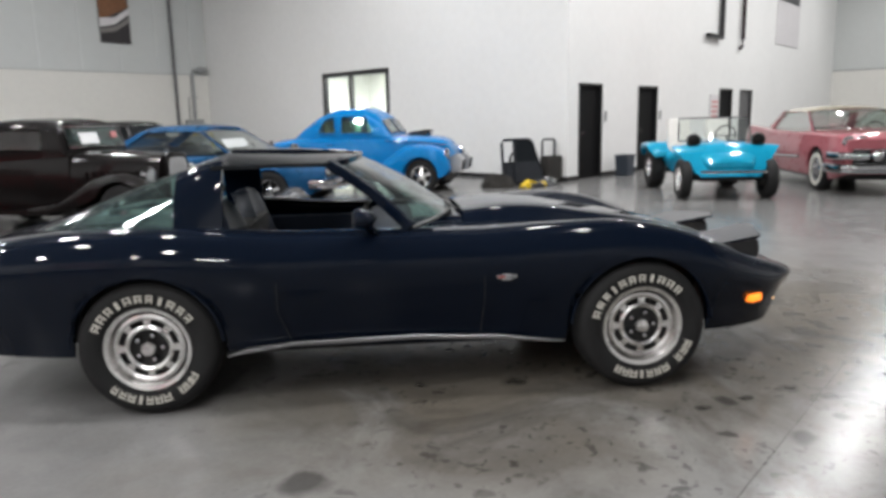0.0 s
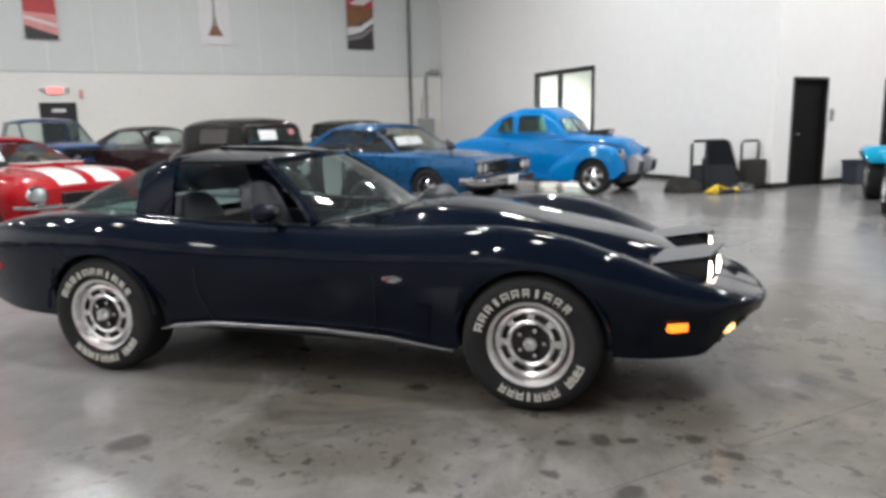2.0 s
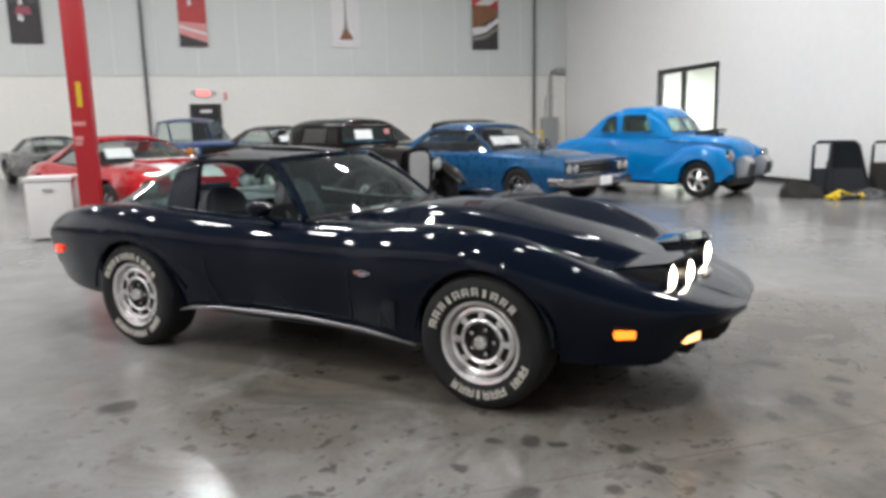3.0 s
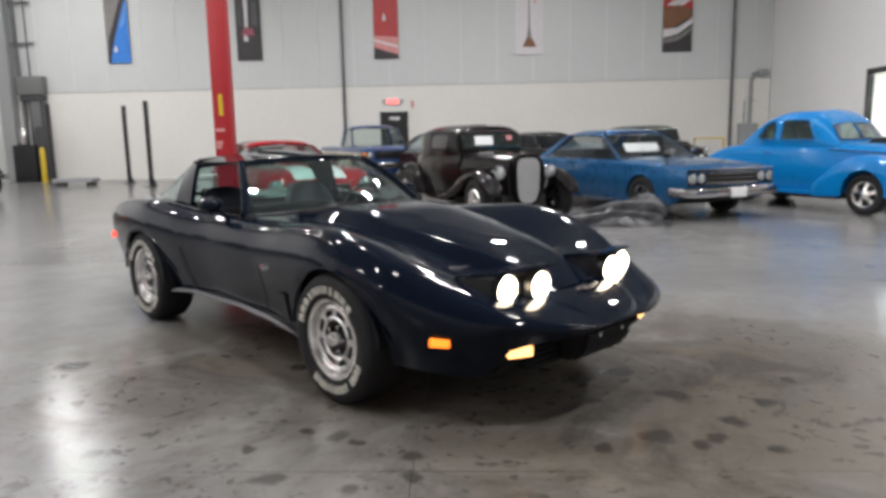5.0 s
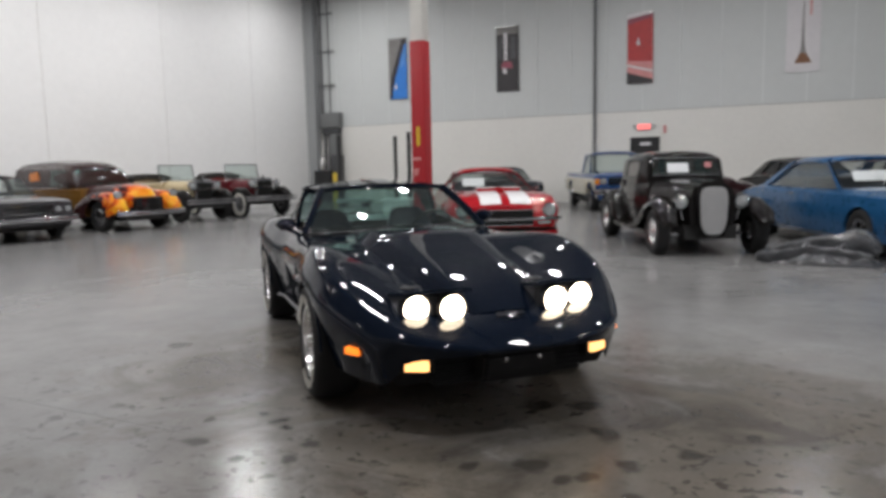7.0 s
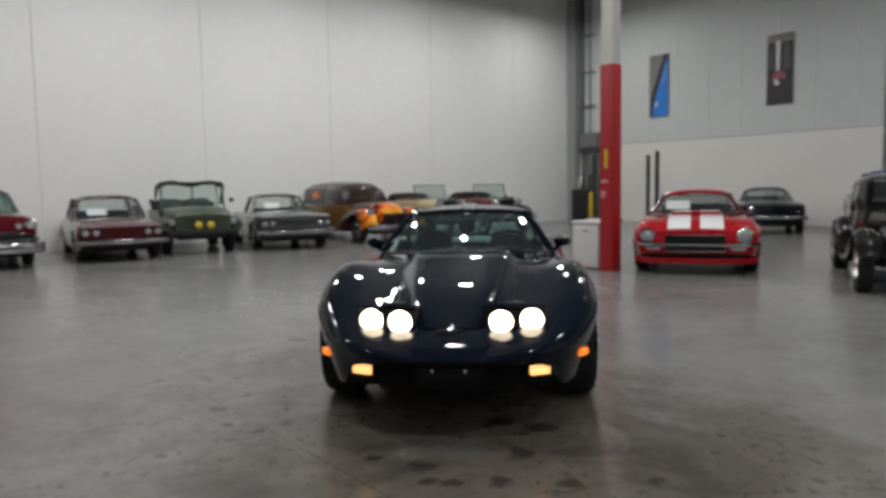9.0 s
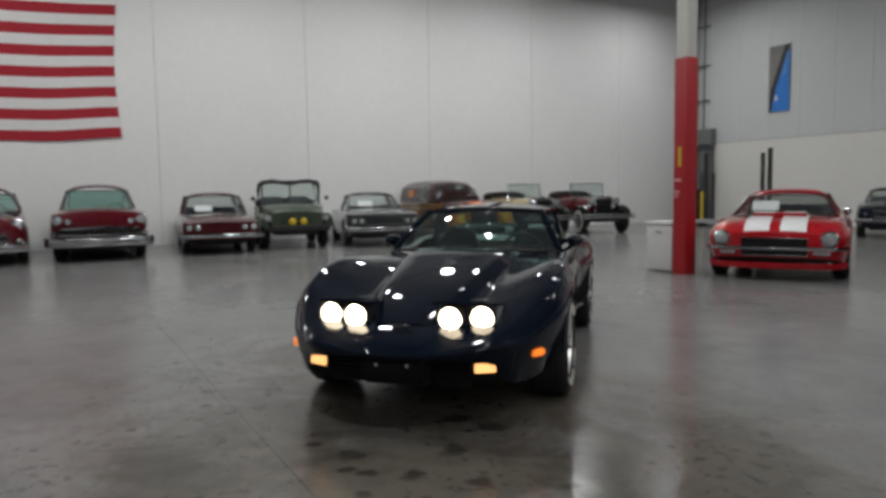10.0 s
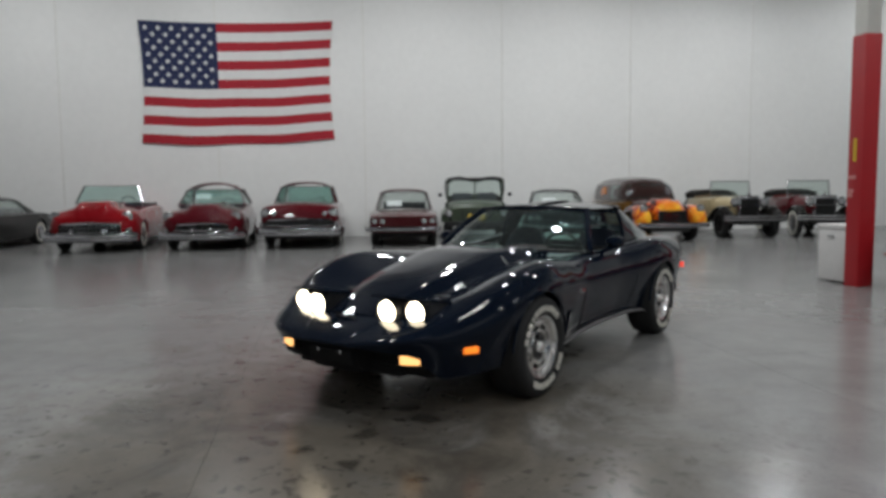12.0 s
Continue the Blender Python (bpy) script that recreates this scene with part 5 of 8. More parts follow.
car_shell("dark_sedan", pose(6.1, 18.8, 0, 0, 0, -62), "black round-roofed sedan parked in the back row", EAST_GROUP, JET, dict(glass=SMOKED,
    body=classic(-2.35, 2.2, 0.88, 0.9, 0.88, 0.84), base=2.75, tyre=0.33, tw=0.19, style="cap", rim=0.2, cut=(-1.2, 0.75, 0.78, 0.7), rows=2,
    green=dict(b=(-1.7, 0.72), r=(-1.1, 0.2), zb=0.92, zr=1.34, wb=0.74, wr=0.6, cw=0.55, ct=0.34, posts=(-0.3,)), lamps=((2.17, 0.66, 0.66, 0.09),), fb=([(2.28, 0), (2.22, 0.6), (2.05, 0.88)], 0.46, 0.1, 0.06)))

tall = car_shell("tall_sedan", pose(8.86, 18.15, 0, 0, 0, -72), "tall black prewar sedan at the back of the hall", EAST_GROUP, JET, dict(glass=SMOKED,
    body=classic(-2.0, 1.9, 0.72, 1.0, 0.95, 0.95, low=0.34, dome=0.1), base=2.6, tyre=0.36, tw=0.16, style="wire", rim=0.23, cut=(-1.2, 0.6, 0.78, 0.8), rows=2,
    green=dict(b=(-1.5, 0.55), r=(-1.35, 0.42), zb=1.04, zr=1.45, wb=0.66, wr=0.62, cw=0.25, ct=0.25, bow=0.02, posts=(-0.4,), crown=0.06), lamps=((1.86, 0.5, 0.82, 0.09),), fb=([(2.05, 0), (2.02, 0.5), (1.95, 0.75)], 0.48, 0.06, 0.03)))

# pickup truck
truck = car_shell("pickup_truck", pose(0.85, 19.5, 0, 0, 0, -65), "blue and cream pickup truck with chrome grille", EAST_GROUP, TRUCK_BLUE, dict(
    body=classic(-2.75, 2.3, 0.98, 1.05, 1.03, 1.04, low=0.42, nose=0.05), base=3.1, tyre=0.37, tw=0.22, style="cap", rim=0.22, arch=0.45, cut=(-0.35, 1.0, 0.8, 0.9), rows=1,
    green=dict(b=(-0.45, 0.95), r=(-0.4, 0.42), zb=1.06, zr=1.63, wb=0.84, wr=0.72, cw=0.16, ct=0.14, bow=0.1, rearin=0.1), lamps=((2.3, 0.74, 0.84, 0.09),),
    fb=([(2.4, 0), (2.39, 0.7), (2.33, 0.98)], 0.56, 0.18, 0.06), grille=(2.31, 0.6, 0.74, 0.95, 3)))
# cream lower panels of the truck
for child in truck.children:
    if child.name.startswith("body"):
        child.data.materials.append(CREAM)
        for face in child.data.polygons:
            if face.center.z < 0.9 and abs(face.normal.y) > 0.45 and face.center.x < 2.2:
                face.material_index = 1
for s in (-1, 1):
    part("turn_lamp", boxes((2.2, 2.29, s * 0.9 - 0.05, s * 0.9 + 0.05, 0.78, 0.9), bevel=0.01), AMBER_DULL, truck, "amber corner lamp")
    part("waist_trim", sweep([(-2.7, s * 0.965, 0.905), (0, s * 0.985, 0.905), (2.2, s * 0.97, 0.905)], 0.012, 0.03, 6), CHROME, truck, "bright waist moulding")

# western row
car_shell("fifties_sedan", pose(-10.38, 0.84, 0, 0, 0, -3), "maroon late-fifties sedan with heavy chrome front", WEST_GROUP, MAROON, dict(glass=TINTED,
    body=classic(-2.02, 2.55, 0.96, 1.04, 1.0, 1.0, nose=0.16, flat=0.08), base=2.9, tyre=0.35, tw=0.2, style="cap", rim=0.2, white=0.05, cut=(-1.4, 0.9, 0.8, 0.75), rows=2, scale=0.96,
    green=dict(b=(-1.7, 0.88), r=(-1.1, 0.35), zb=1.06, zr=1.57, wb=0.8, wr=0.67, crown=0.1, cw=0.3, ct=0.2, bow=0.2, posts=(-0.2,)), lamps=((2.53, 0.8, 0.87, 0.1), (2.53, 0.6, 0.84, 0.06)),
    fb=([(2.7, 0), (2.68, 0.6), (2.58, 0.95), (2.2, 1.02)], 0.43, 0.22, 0.1), teeth=(2.6, 0.8, 0.58, 0.7, 15), guards=(2.64, 0.6, 0.07, (0.86,)), ornament=(2.45, 1.07)))
car_shell("forties_coupe", pose(-10.38, -1.5, 0, 0, 0, 1), "dark maroon chopped postwar coupe with chrome grille", WEST_GROUP, MAROON, dict(glass=TINTED,
    body=classic(-2.02, 2.5, 0.96, 1.03, 0.95, 0.92, dome=0.17), base=2.9, tyre=0.35, tw=0.2, style="cap", rim=0.2, white=0.05, cut=(-1.3, 0.7, 0.8, 0.75), rows=2, scale=0.96,
    green=dict(b=(-1.9, 0.68), r=(-1.0, 0.15), zb=1.07, zr=1.51, wb=0.84, wr=0.7, crown=0.15, cw=0.5, ct=0.3, bow=0.16), lamps=((2.36, 0.76, 0.81, 0.105),),
    fb=([(2.66, 0), (2.62, 0.6), (2.45, 0.95)], 0.37, 0.19, 0.1), teeth=(2.54, 0.6, 0.5, 0.62, 9), guards=(2.62, 0.5, 0.065, (0.2, 0.78)), ornament=(2.3, 1.1), card=(0.3, -0.25, 1.27)))
car_shell("convertible", pose(-10.36, -3.9, 0, 0, 0, 2), "scarlet early-fifties convertible with its top down", WEST_GROUP, SCARLET, dict(glass=TINTED,
    body=classic(-2.02, 2.45, 0.97, 1.03, 0.98, 0.96, dome=0.22), base=2.9, tyre=0.35, tw=0.2, style="cap", rim=0.2, white=0.06, cut=(-1.4, 0.7, 0.8, 0.75), rows=2, seats=RED_VINYL, scale=0.97,
    green=dict(b=(-1.7, 0.68), r=(-1.0, 0.38), zb=1.13, zr=1.55, wb=0.8, wr=0.64, bow=0.16, open=True), lamps=((2.31, 0.77, 0.83, 0.105),),
    fb=([(2.62, 0), (2.58, 0.6), (2.4, 0.98)], 0.37, 0.21, 0.1), teeth=(2.52, 0.66, 0.48, 0.66, 17), guards=(2.62, 0.5, 0.075, (0.34, 0.84)), ornament=(2.35, 1.14)))
car_shell("dark_convertible", pose(-10.3, -7.1, 0, 0, 0, -3), "black low car with chrome trim beside the red convertible", WEST_GROUP, JET, dict(
    body=classic(-2.3, 2.4, 0.95, 0.88, 0.86, 0.86), base=2.9, tyre=0.34, tw=0.2, style="cap", rim=0.2, white=0.05, cut=(-1.3, 0.75, 0.8, 0.72), rows=2, scale=0.94,
    green=dict(b=(-1.7, 0.72), r=(-0.9, 0.15), zb=0.88, zr=1.3, wb=0.74, wr=0.6, bow=0.15), lamps=((2.35, 0.74, 0.68, 0.085),), fb=([(2.5, 0), (2.46, 0.6), (2.3, 0.95)], 0.45, 0.14, 0.07), grille=(2.41, 0.5, 0.55, 0.72, 3)))
car_shell("compact_sedan", pose(-10.1, 3.38, 0, 0, 0, -7), "dull wine-red sixties compact sedan", WEST_GROUP, WINE, dict(
    body=classic(-2.15, 2.2, 0.84, 0.82, 0.76, 0.8, nose=0.05), base=2.74, tyre=0.31, tw=0.17, style="cap", rim=0.18, cut=(-1.2, 0.85, 0.8, 0.62), rows=2, scale=1.0,
    green=dict(b=(-1.5, 0.84), r=(-1.0, 0.3), zb=0.84, zr=1.34, wb=0.72, wr=0.62, cw=0.25, ct=0.15, bow=0.14, posts=(-0.1,), postw=0.04), lamps=((2.18, 0.68, 0.61, 0.085), (2.18, 0.49, 0.61, 0.085)),
    fb=([(2.3, 0), (2.28, 0.6), (2.2, 0.88)], 0.43, 0.11, 0.07), card=(0.4, -0.25, 1.0)))
car_shell("coupe_pickup", pose(-9.85, 7.5, 0, 0, 0, -15), "grey car-based pickup with chrome bumper", WEST_GROUP, SILVER, dict(
    body=classic(-2.3, 2.4, 0.95, 0.88, 0.86, 0.88, nose=0.04), base=2.9, tyre=0.33, tw=0.2, style="five", rim=0.19, cut=(-0.7, 0.85, 0.8, 0.7), rows=1, scale=0.96,
    green=dict(b=(-0.95, 0.82), r=(-0.75, 0.2), zb=0.89, zr=1.36, wb=0.76, wr=0.62, cw=0.28, ct=0.3, bow=0.16), lamps=((2.38, 0.77, 0.67, 0.08), (2.38, 0.58, 0.67, 0.08)),
    fb=([(2.5, 0), (2.48, 0.6), (2.4, 0.95)], 0.47, 0.13, 0.07), grille=(2.4, 0.46, 0.58, 0.76, 4), card=(0.4, -0.2, 1.08)))

# rose hardtop in the east bay
car_shell("rose_hardtop", pose(15.38, 3.02, 0, 0, 0, -147.5), "dusty rose fifties hardtop with a white roof", "cars in the east bay", PINK, dict(
    body=classic(-2.9, 2.65, 1.0, 0.98, 0.96, 0.96, fin=0.12), base=3.28, tyre=0.36, tw=0.2, style="cap", rim=0.2, white=0.06, cut=(-1.5, 1.0, 0.8, 0.78), rows=2, seats=WHITE_VINYL,
    green=dict(b=(-1.7, 0.98), r=(-1.1, 0.35), zb=0.99, zr=1.41, wb=0.82, wr=0.7, cw=0.35, ct=0.2, bow=0.3, roofmat=CREAM, rooflabel="white painted roof"), lamps=((2.6, 0.84, 0.86, 0.08), (2.6, 0.65, 0.86, 0.08)),
    fb=([(2.78, 0), (2.76, 0.7), (2.62, 0.98), (2.2, 1.04)], 0.44, 0.16, 0.1), guards=(2.84, 0.64, 0.1, (0.5,)), upper=([(2.74, 0.4), (2.74, 0.75), (2.62, 0.98), (2.3, 1.03)], 0.64), grille=(2.67, 0.8, 0.5, 0.74, 5), strip=[(-2.6, 0.5), (0, 0.52), (0.9, 0.55)], striph=0.04))


# ---- cars with separate wings ----
def wings(car, mat, side_y, half, front, rear, arches, label=""):
    """Front and rear wings on both sides. front, rear: (x0, x1, top curve, low curve)."""
    for s in (-1, 1):
        for name, spec, arch in (("front_wing", front, arches[0]), ("rear_wing", rear, arches[1])):
            if not spec:
                continue
            x0, x1, top, low = spec
            w = [(x0, half * 0.75), (x0 + 0.15, half), (x1 - 0.25, half), (x1, half * 0.55)]
            sho = [(x, z - 0.05) for x, z in top]
            part(name, loft(x0, x1, low, w, sho, top, [arch], yoff=s * side_y, ws=0.72, wv=0.4, wl=0.97, bulge=0.6, n=26), mat, car, label, smooth=50)


def fit_wheels(car, ms, base, track, r, steer=0.0):
    for sx in (1, -1):
        for sy in (-1, 1):
            fit_wheel(car, ms, sx * base / 2, sy * track, r, steer if sx > 0 else 0)



def inside(u, v, outline):
    """Whether a point lies within a closed outline."""
    hit = False
    for (a, c), (d, e) in zip(outline, outline[1:] + outline[:1]):
        if (c > v) != (e > v) and u < (d - a) * (v - c) / (e - c) + a:
            hit = not hit
    return hit


def pierce(bm, side=(), front=(), out=0.45):
    """Opens a shell: side outlines in x and z, front outlines in y and z."""
    gone = []
    for f in bm.faces:
        c = f.calc_center_median()
        if abs(c.y) > out and any(inside(c.x, c.z, o) for o in side):
            gone.append(f)
        elif f.normal.x > 0.3 and any(inside(abs(c.y), c.z, o) for o in front):
            gone.append(f)
    bmesh.ops.delete(bm, geom=gone, context="FACES")
    return bm


def glazing(car, name, corners, glass, frame_mat, label, wide=0.034):
    """A pane in its frame, on one side of the car."""
    w = part(name, slab(corners, 0.006, (0, 1, 0) if abs(corners[0][0] - corners[1][0]) > 0.2 else (1, 0, 0)), glass, car, label, smooth=0)
    w.visible_shadow = False
    part("window_frame", sweep(corners, wide, wide * 0.7, 6, True), frame_mat, w)
    return w


def shorten(thing_, k):
    """Draws a car's length together; wheels, lamps and seats keep their shape."""
    for child in thing_.children:
        place = child.matrix_basis.copy()
        if place == Matrix.Identity(4):
            for v in child.data.vertices:
                v.co.x *= k
            shorten(child, k)
        else:
            place.translation.x *= k
            child.matrix_basis = place


def blue_coupe(m):
    car = thing("hot_rod_coupe", m, "bright sky-blue rounded prewar coupe with a bonnet scoop", "car", EAST_GROUP)
    r = 0.315
    arches = [(1.46, r, 0.37), (-1.5, r, 0.38)]
    low = [(-2.65, 0.5), (-2.3, 0.3), (1.85, 0.3), (2.0, 0.42)]
    wid = [(-2.65, 0.45), (-2.3, 0.62), (-1.5, 0.76), (-0.6, 0.8), (0.4, 0.78), (0.9, 0.66), (1.5, 0.55), (1.86, 0.44), (2.0, 0.3)]
    sho = [(-2.65, 0.6), (-2.3, 0.78), (-1.7, 0.96), (-0.9, 1.03), (0.5, 1.02), (1.2, 0.99), (1.7, 0.95), (1.9, 0.88), (2.0, 0.76)]
    top = [(-2.65, 0.62), (-2.3, 0.87), (-1.8, 1.04), (-1.0, 1.1), (0.6, 1.1), (1.2, 1.08), (1.7, 1.04), (1.9, 0.96), (2.0, 0.8)]
    part("body", loft(-2.65, 2.0, low, wid, sho, top, [], ws=0.9, bulge=0.45), SKY, car, smooth=50)
    wings(car, SKY, 0.68, 0.19, (0.5, 2.04, [(0.5, 0.5), (0.8, 0.7), (1.12, 0.87), (1.48, 0.91), (1.8, 0.86), (1.98, 0.72), (2.04, 0.56)], [(0.5, 0.24), (0.9, 0.26), (1.9, 0.3), (2.04, 0.42)]),
          (-2.45, -0.85, [(-2.45, 0.5), (-2.15, 0.7), (-1.65, 0.83), (-1.3, 0.8), (-1.0, 0.66), (-0.85, 0.48)], [(-2.45, 0.42), (-2.0, 0.3), (-0.85, 0.24)]), arches)
    for s in (-1, 1):
        part("running_board", boxes((-0.85, 0.75, s * 0.74 - 0.11, s * 0.74 + 0.11, 0.26, 0.32), bevel=0.02), SKY, car)
        round_lamp(car, 2.0, s * 0.66, 0.72, 0.09, -6)
        g = part("grille_half", prism([(1.85, 0.34), (2.03, 0.38), (2.07, 0.6), (1.97, 0.72), (1.83, 0.66)], -0.14, 0.14, 0.02), GLOSS_GREY, car, "bright vertical-bar grille", m=Matrix.Translation((0, s * 0.33, 0)))
        for k in range(7):
            part("grille_bar", sweep([(2.04, -0.11 + 0.036 * k, 0.4), (2.08, -0.11 + 0.036 * k, 0.6)], 0.012, 0.012, 6), CHROME, g)
        part("door_handle", sweep([(-0.55, s * 0.81, 0.92), (-0.4, s * 0.82, 0.92)], 0.02, 0.02, 6), CHROME, car)
    part("underbody", boxes((-2.2, 1.9, -0.5, 0.5, 0.2, 0.55), (-0.9, 0.9, -0.7, 0.7, 0.2, 0.28)), DARK, car, smooth=0)
    scoop = part("bonnet_scoop", prism([(0.95, 1.06), (1.4, 1.05), (1.48, 1.16), (1.42, 1.18), (1.02, 1.13)], -0.16, 0.16, 0.015), BLACK, car, "black intake scoop")
    part("scoop_mouth", boxes((1.45, 1.475, -0.14, 0.14, 1.09, 1.15), bevel=0.008), CHROME, scoop)
    # closed cab: one pressed shell with a rounded back
    cab = loft(-1.8, 0.62, [(-1.8, 0.94), (0.62, 1.02)], [(-1.8, 0.36), (-1.4, 0.6), (-0.8, 0.72), (0.0, 0.735), (0.4, 0.7), (0.62, 0.62)], [(-1.8, 0.98), (-1.35, 1.2), (-0.92, 1.4), (-0.45, 1.49), (0.0, 1.49), (0.3, 1.36), (0.62, 1.08)], [(-1.8, 1.0), (-1.35, 1.29), (-0.92, 1.52), (-0.45, 1.625), (0.0, 1.625), (0.25, 1.54), (0.45, 1.33), (0.62, 1.1)], ws=0.78, wl=1.0, bulge=0.35, n=110, k=9)
    bmesh.ops.translate(cab, vec=(0.15, 0, 0), verts=cab.verts)
    door = [(-0.27, 1.13), (0.37, 1.13), (0.42, 1.17), (0.29, 1.42), (0.22, 1.45), (-0.23, 1.46), (-0.28, 1.42)]
    quarter = [(-0.41, 1.14), (-0.75, 1.14), (-0.79, 1.19), (-0.65, 1.39), (-0.55, 1.43), (-0.43, 1.44)]
    screen = [(0.03, 1.14), (0.5, 1.13), (0.47, 1.36), (0.03, 1.4)]
    part("cab", pierce(cab, (door, quarter), (screen,)), SKY, car, "rounded steel cab", smooth=50)
    for s in (-1, 1):
        glazing(car, "door_window", [(x, s * (0.745 - (z - 1.12) * 0.2), z) for x, z in door], TINTED, SKY, "clear door window")
        glazing(car, "quarter_window", [(x, s * (0.755 - 0.03 * abs(x + 0.35) - (z - 1.12) * 0.26), z) for x, z in quarter], TINTED, SKY, "clear quarter window")
        glazing(car, "screen_half", [(0.798 - 0.85 * (z - 1.1) - 0.1 * y * y, s * y, z) for y, z in screen], CLEAR, BLACK, "split windscreen glass", 0.022)
        seat(car, -0.35, s * 0.33, 0.98, TAN_VINYL, 0.5, 0.3, 12)
        part("bonnet_side_trim", sweep([(0.7, s * 0.735, 0.98), (1.5, s * 0.55, 0.93), (1.9, s * 0.42, 0.88)], 0.014, 0.02, 6), CHROME, car)
    part("dashboard", boxes((0.42, 0.62, -0.58, 0.58, 1.02, 1.12), bevel=0.03), DARK, car)
    steering_wheel(car, 0.32, 0.33, 1.2, 0.17)
    ms = wheel_meshes(r, 0.22, 0.2, "five", rim_mat=ALLOY)
    for xx in (1.46, -1.5):
        for sy in (-1, 1):
            fit_wheel(car, ms, xx, sy * 0.7, r)
    shorten(car, 0.92)
    return car


PINK_TAG = material("pale_red_paper", (0.5, 0.2, 0.2), 0.7, grain=0.1, scale=30)


def black_rod(m):
    car = thing("hot_rod_coupe", m, "gloss black thirties hot rod coupe with a tall mesh grille", "car", EAST_GROUP)
    r, rr = 0.33, 0.36
    b = 2.85 / 2
    arches = [(b, r, 0.38), (-b, rr, 0.41)]
    # cab and tail
    part("body", loft(-2.0, 0.55, [(-2.0, 0.5), (-1.6, 0.34), (0.55, 0.34)], [(-2.0, 0.35), (-1.6, 0.52), (-0.9, 0.66), (0.0, 0.68), (0.55, 0.6)], [(-2.0, 0.66), (-1.5, 0.92), (-0.8, 1.03), (0.55, 1.02)], [(-2.0, 0.7), (-1.5, 1.0), (-0.8, 1.09), (0.55, 1.07)], bulge=0.5), JET, car, smooth=50)
    bonnet = part("bonnet", loft(0.5, 1.66, [(0.5, 0.4), (1.66, 0.42)], [(0.5, 0.6), (1.0, 0.48), (1.66, 0.31)], [(0.5, 1.0), (1.66, 0.93)], [(0.5, 1.08), (1.66, 1.01)], ws=0.85), JET, car, smooth=50)
    for s in (-1, 1):
        for k in range(8):
            part("louvre", boxes((0.75 + 0.09 * k, 0.78 + 0.09 * k, s * (0.555 - 0.02 * k) - 0.012, s * (0.555 - 0.02 * k) + 0.012, 0.55, 0.8)), JET, bonnet, smooth=0)
    # grille shell
    def oval(x, w, z0, z1, n=28):
        pts = []
        for k in range(n):
            a = 2 * math.pi * k / n
            v = math.sin(a)
            pts.append((x, w * math.copysign(abs(math.cos(a)) ** 0.5, math.cos(a)) * (0.86 + 0.14 * v), (z0 + z1) / 2 + (z1 - z0) / 2 * math.copysign(abs(v) ** 0.6, v)))
        return pts
    g = part("grille", slab(oval(1.7, 0.215, 0.3, 0.96), 0.05, (1, 0, 0)), GLOSS_GREY, car, "tall silver mesh grille")
    for k in range(-8, 9):
        reach = 0.27 - 0.0016 * k * k
        part("grille_bar", boxes((1.723, 1.728, 0.022 * k - 0.002, 0.022 * k + 0.002, 0.63 - reach, 0.63 + reach)), GLOSS_GREY, g, smooth=0)
    part("grille_shell", sweep(oval(1.69, 0.235, 0.27, 0.99), 0.05, 0.08, 8, True), JET, car)
    wings(car, JET, 0.66, 0.15, (-0.05, 1.95, [(-0.05, 0.36), (0.35, 0.42), (0.7, 0.58), (1.05, 0.75), (1.4, 0.8), (1.75, 0.7), (1.95, 0.52)], [(-0.05, 0.3), (0.5, 0.32), (0.9, 0.42), (1.2, 0.55), (1.6, 0.6), (1.95, 0.44)]),
          (-2.1, -0.7, [(-2.1, 0.5), (-1.8, 0.74), (-1.4, 0.84), (-1.05, 0.76), (-0.7, 0.4)], [(-2.1, 0.45), (-1.8, 0.5), (-1.2, 0.5), (-0.7, 0.3)]), arches)
    for s in (-1, 1):
        part("running_board", boxes((-0.85, 0.4, s * 0.68 - 0.13, s * 0.68 + 0.13, 0.28, 0.33), bevel=0.015), JET, car)
        lamp = round_lamp(car, 1.62, s * 0.42, 0.75, 0.095)
        part("lamp_bowl", lathe([(0.1, -0.03), (0.085, -0.1), (0.04, -0.15), (0.001, -0.16)], 20, "x"), CHROME, lamp, "chrome lamp bowl")
        part("lamp_stalk", tube([(-0.05, 0, -0.08), (-0.05, s * -0.05, -0.25)], 0.014, 6), CHROME, lamp)
    part("underbody", boxes((-1.9, 1.6, -0.36, 0.36, 0.22, 0.42), (-0.75, 0.6, -0.6, 0.6, 0.24, 0.34)), DARK, car, smooth=0)
    part("front_axle", tube([(b, -0.6, 0.3), (b, 0, 0.26), (b, 0.6, 0.3)], 0.03), CHROME, car)
    door = [(-0.5, 1.09), (0.22, 1.09), (0.2, 1.33), (-0.46, 1.34)]
    screen = [(0.0, 1.13), (0.49, 1.13), (0.46, 1.35), (0.0, 1.35)]
    cab = loft(-1.22, 0.5, [(-1.22, 0.9), (0.5, 1.0)], [(-1.22, 0.46), (-1.1, 0.58), (-0.8, 0.645), (0.1, 0.655), (0.5, 0.58)], [(-1.22, 1.08), (-1.12, 1.28), (-0.92, 1.38), (-0.4, 1.41), (0.2, 1.39), (0.42, 1.36), (0.5, 1.1)], [(-1.22, 1.12), (-1.12, 1.36), (-0.92, 1.46), (-0.4, 1.495), (0.2, 1.48), (0.4, 1.44), (0.5, 1.14)], ws=0.86, wl=1.0, bulge=0.35, n=80, k=8)
    part("cab", pierce(cab, (door,), (screen,), 0.5), JET, car, "chopped steel cab", smooth=50)
    for s in (-1, 1):
        glazing(car, "door_window", [(x, s * (0.66 - (z - 1.08) * 0.2), z) for x, z in door], DEEP_TINT, JET, "deep tinted door window", 0.03)
        seat(car, -0.45, s * 0.3, 0.98, RED_VINYL, 0.5, 0.3, 10)
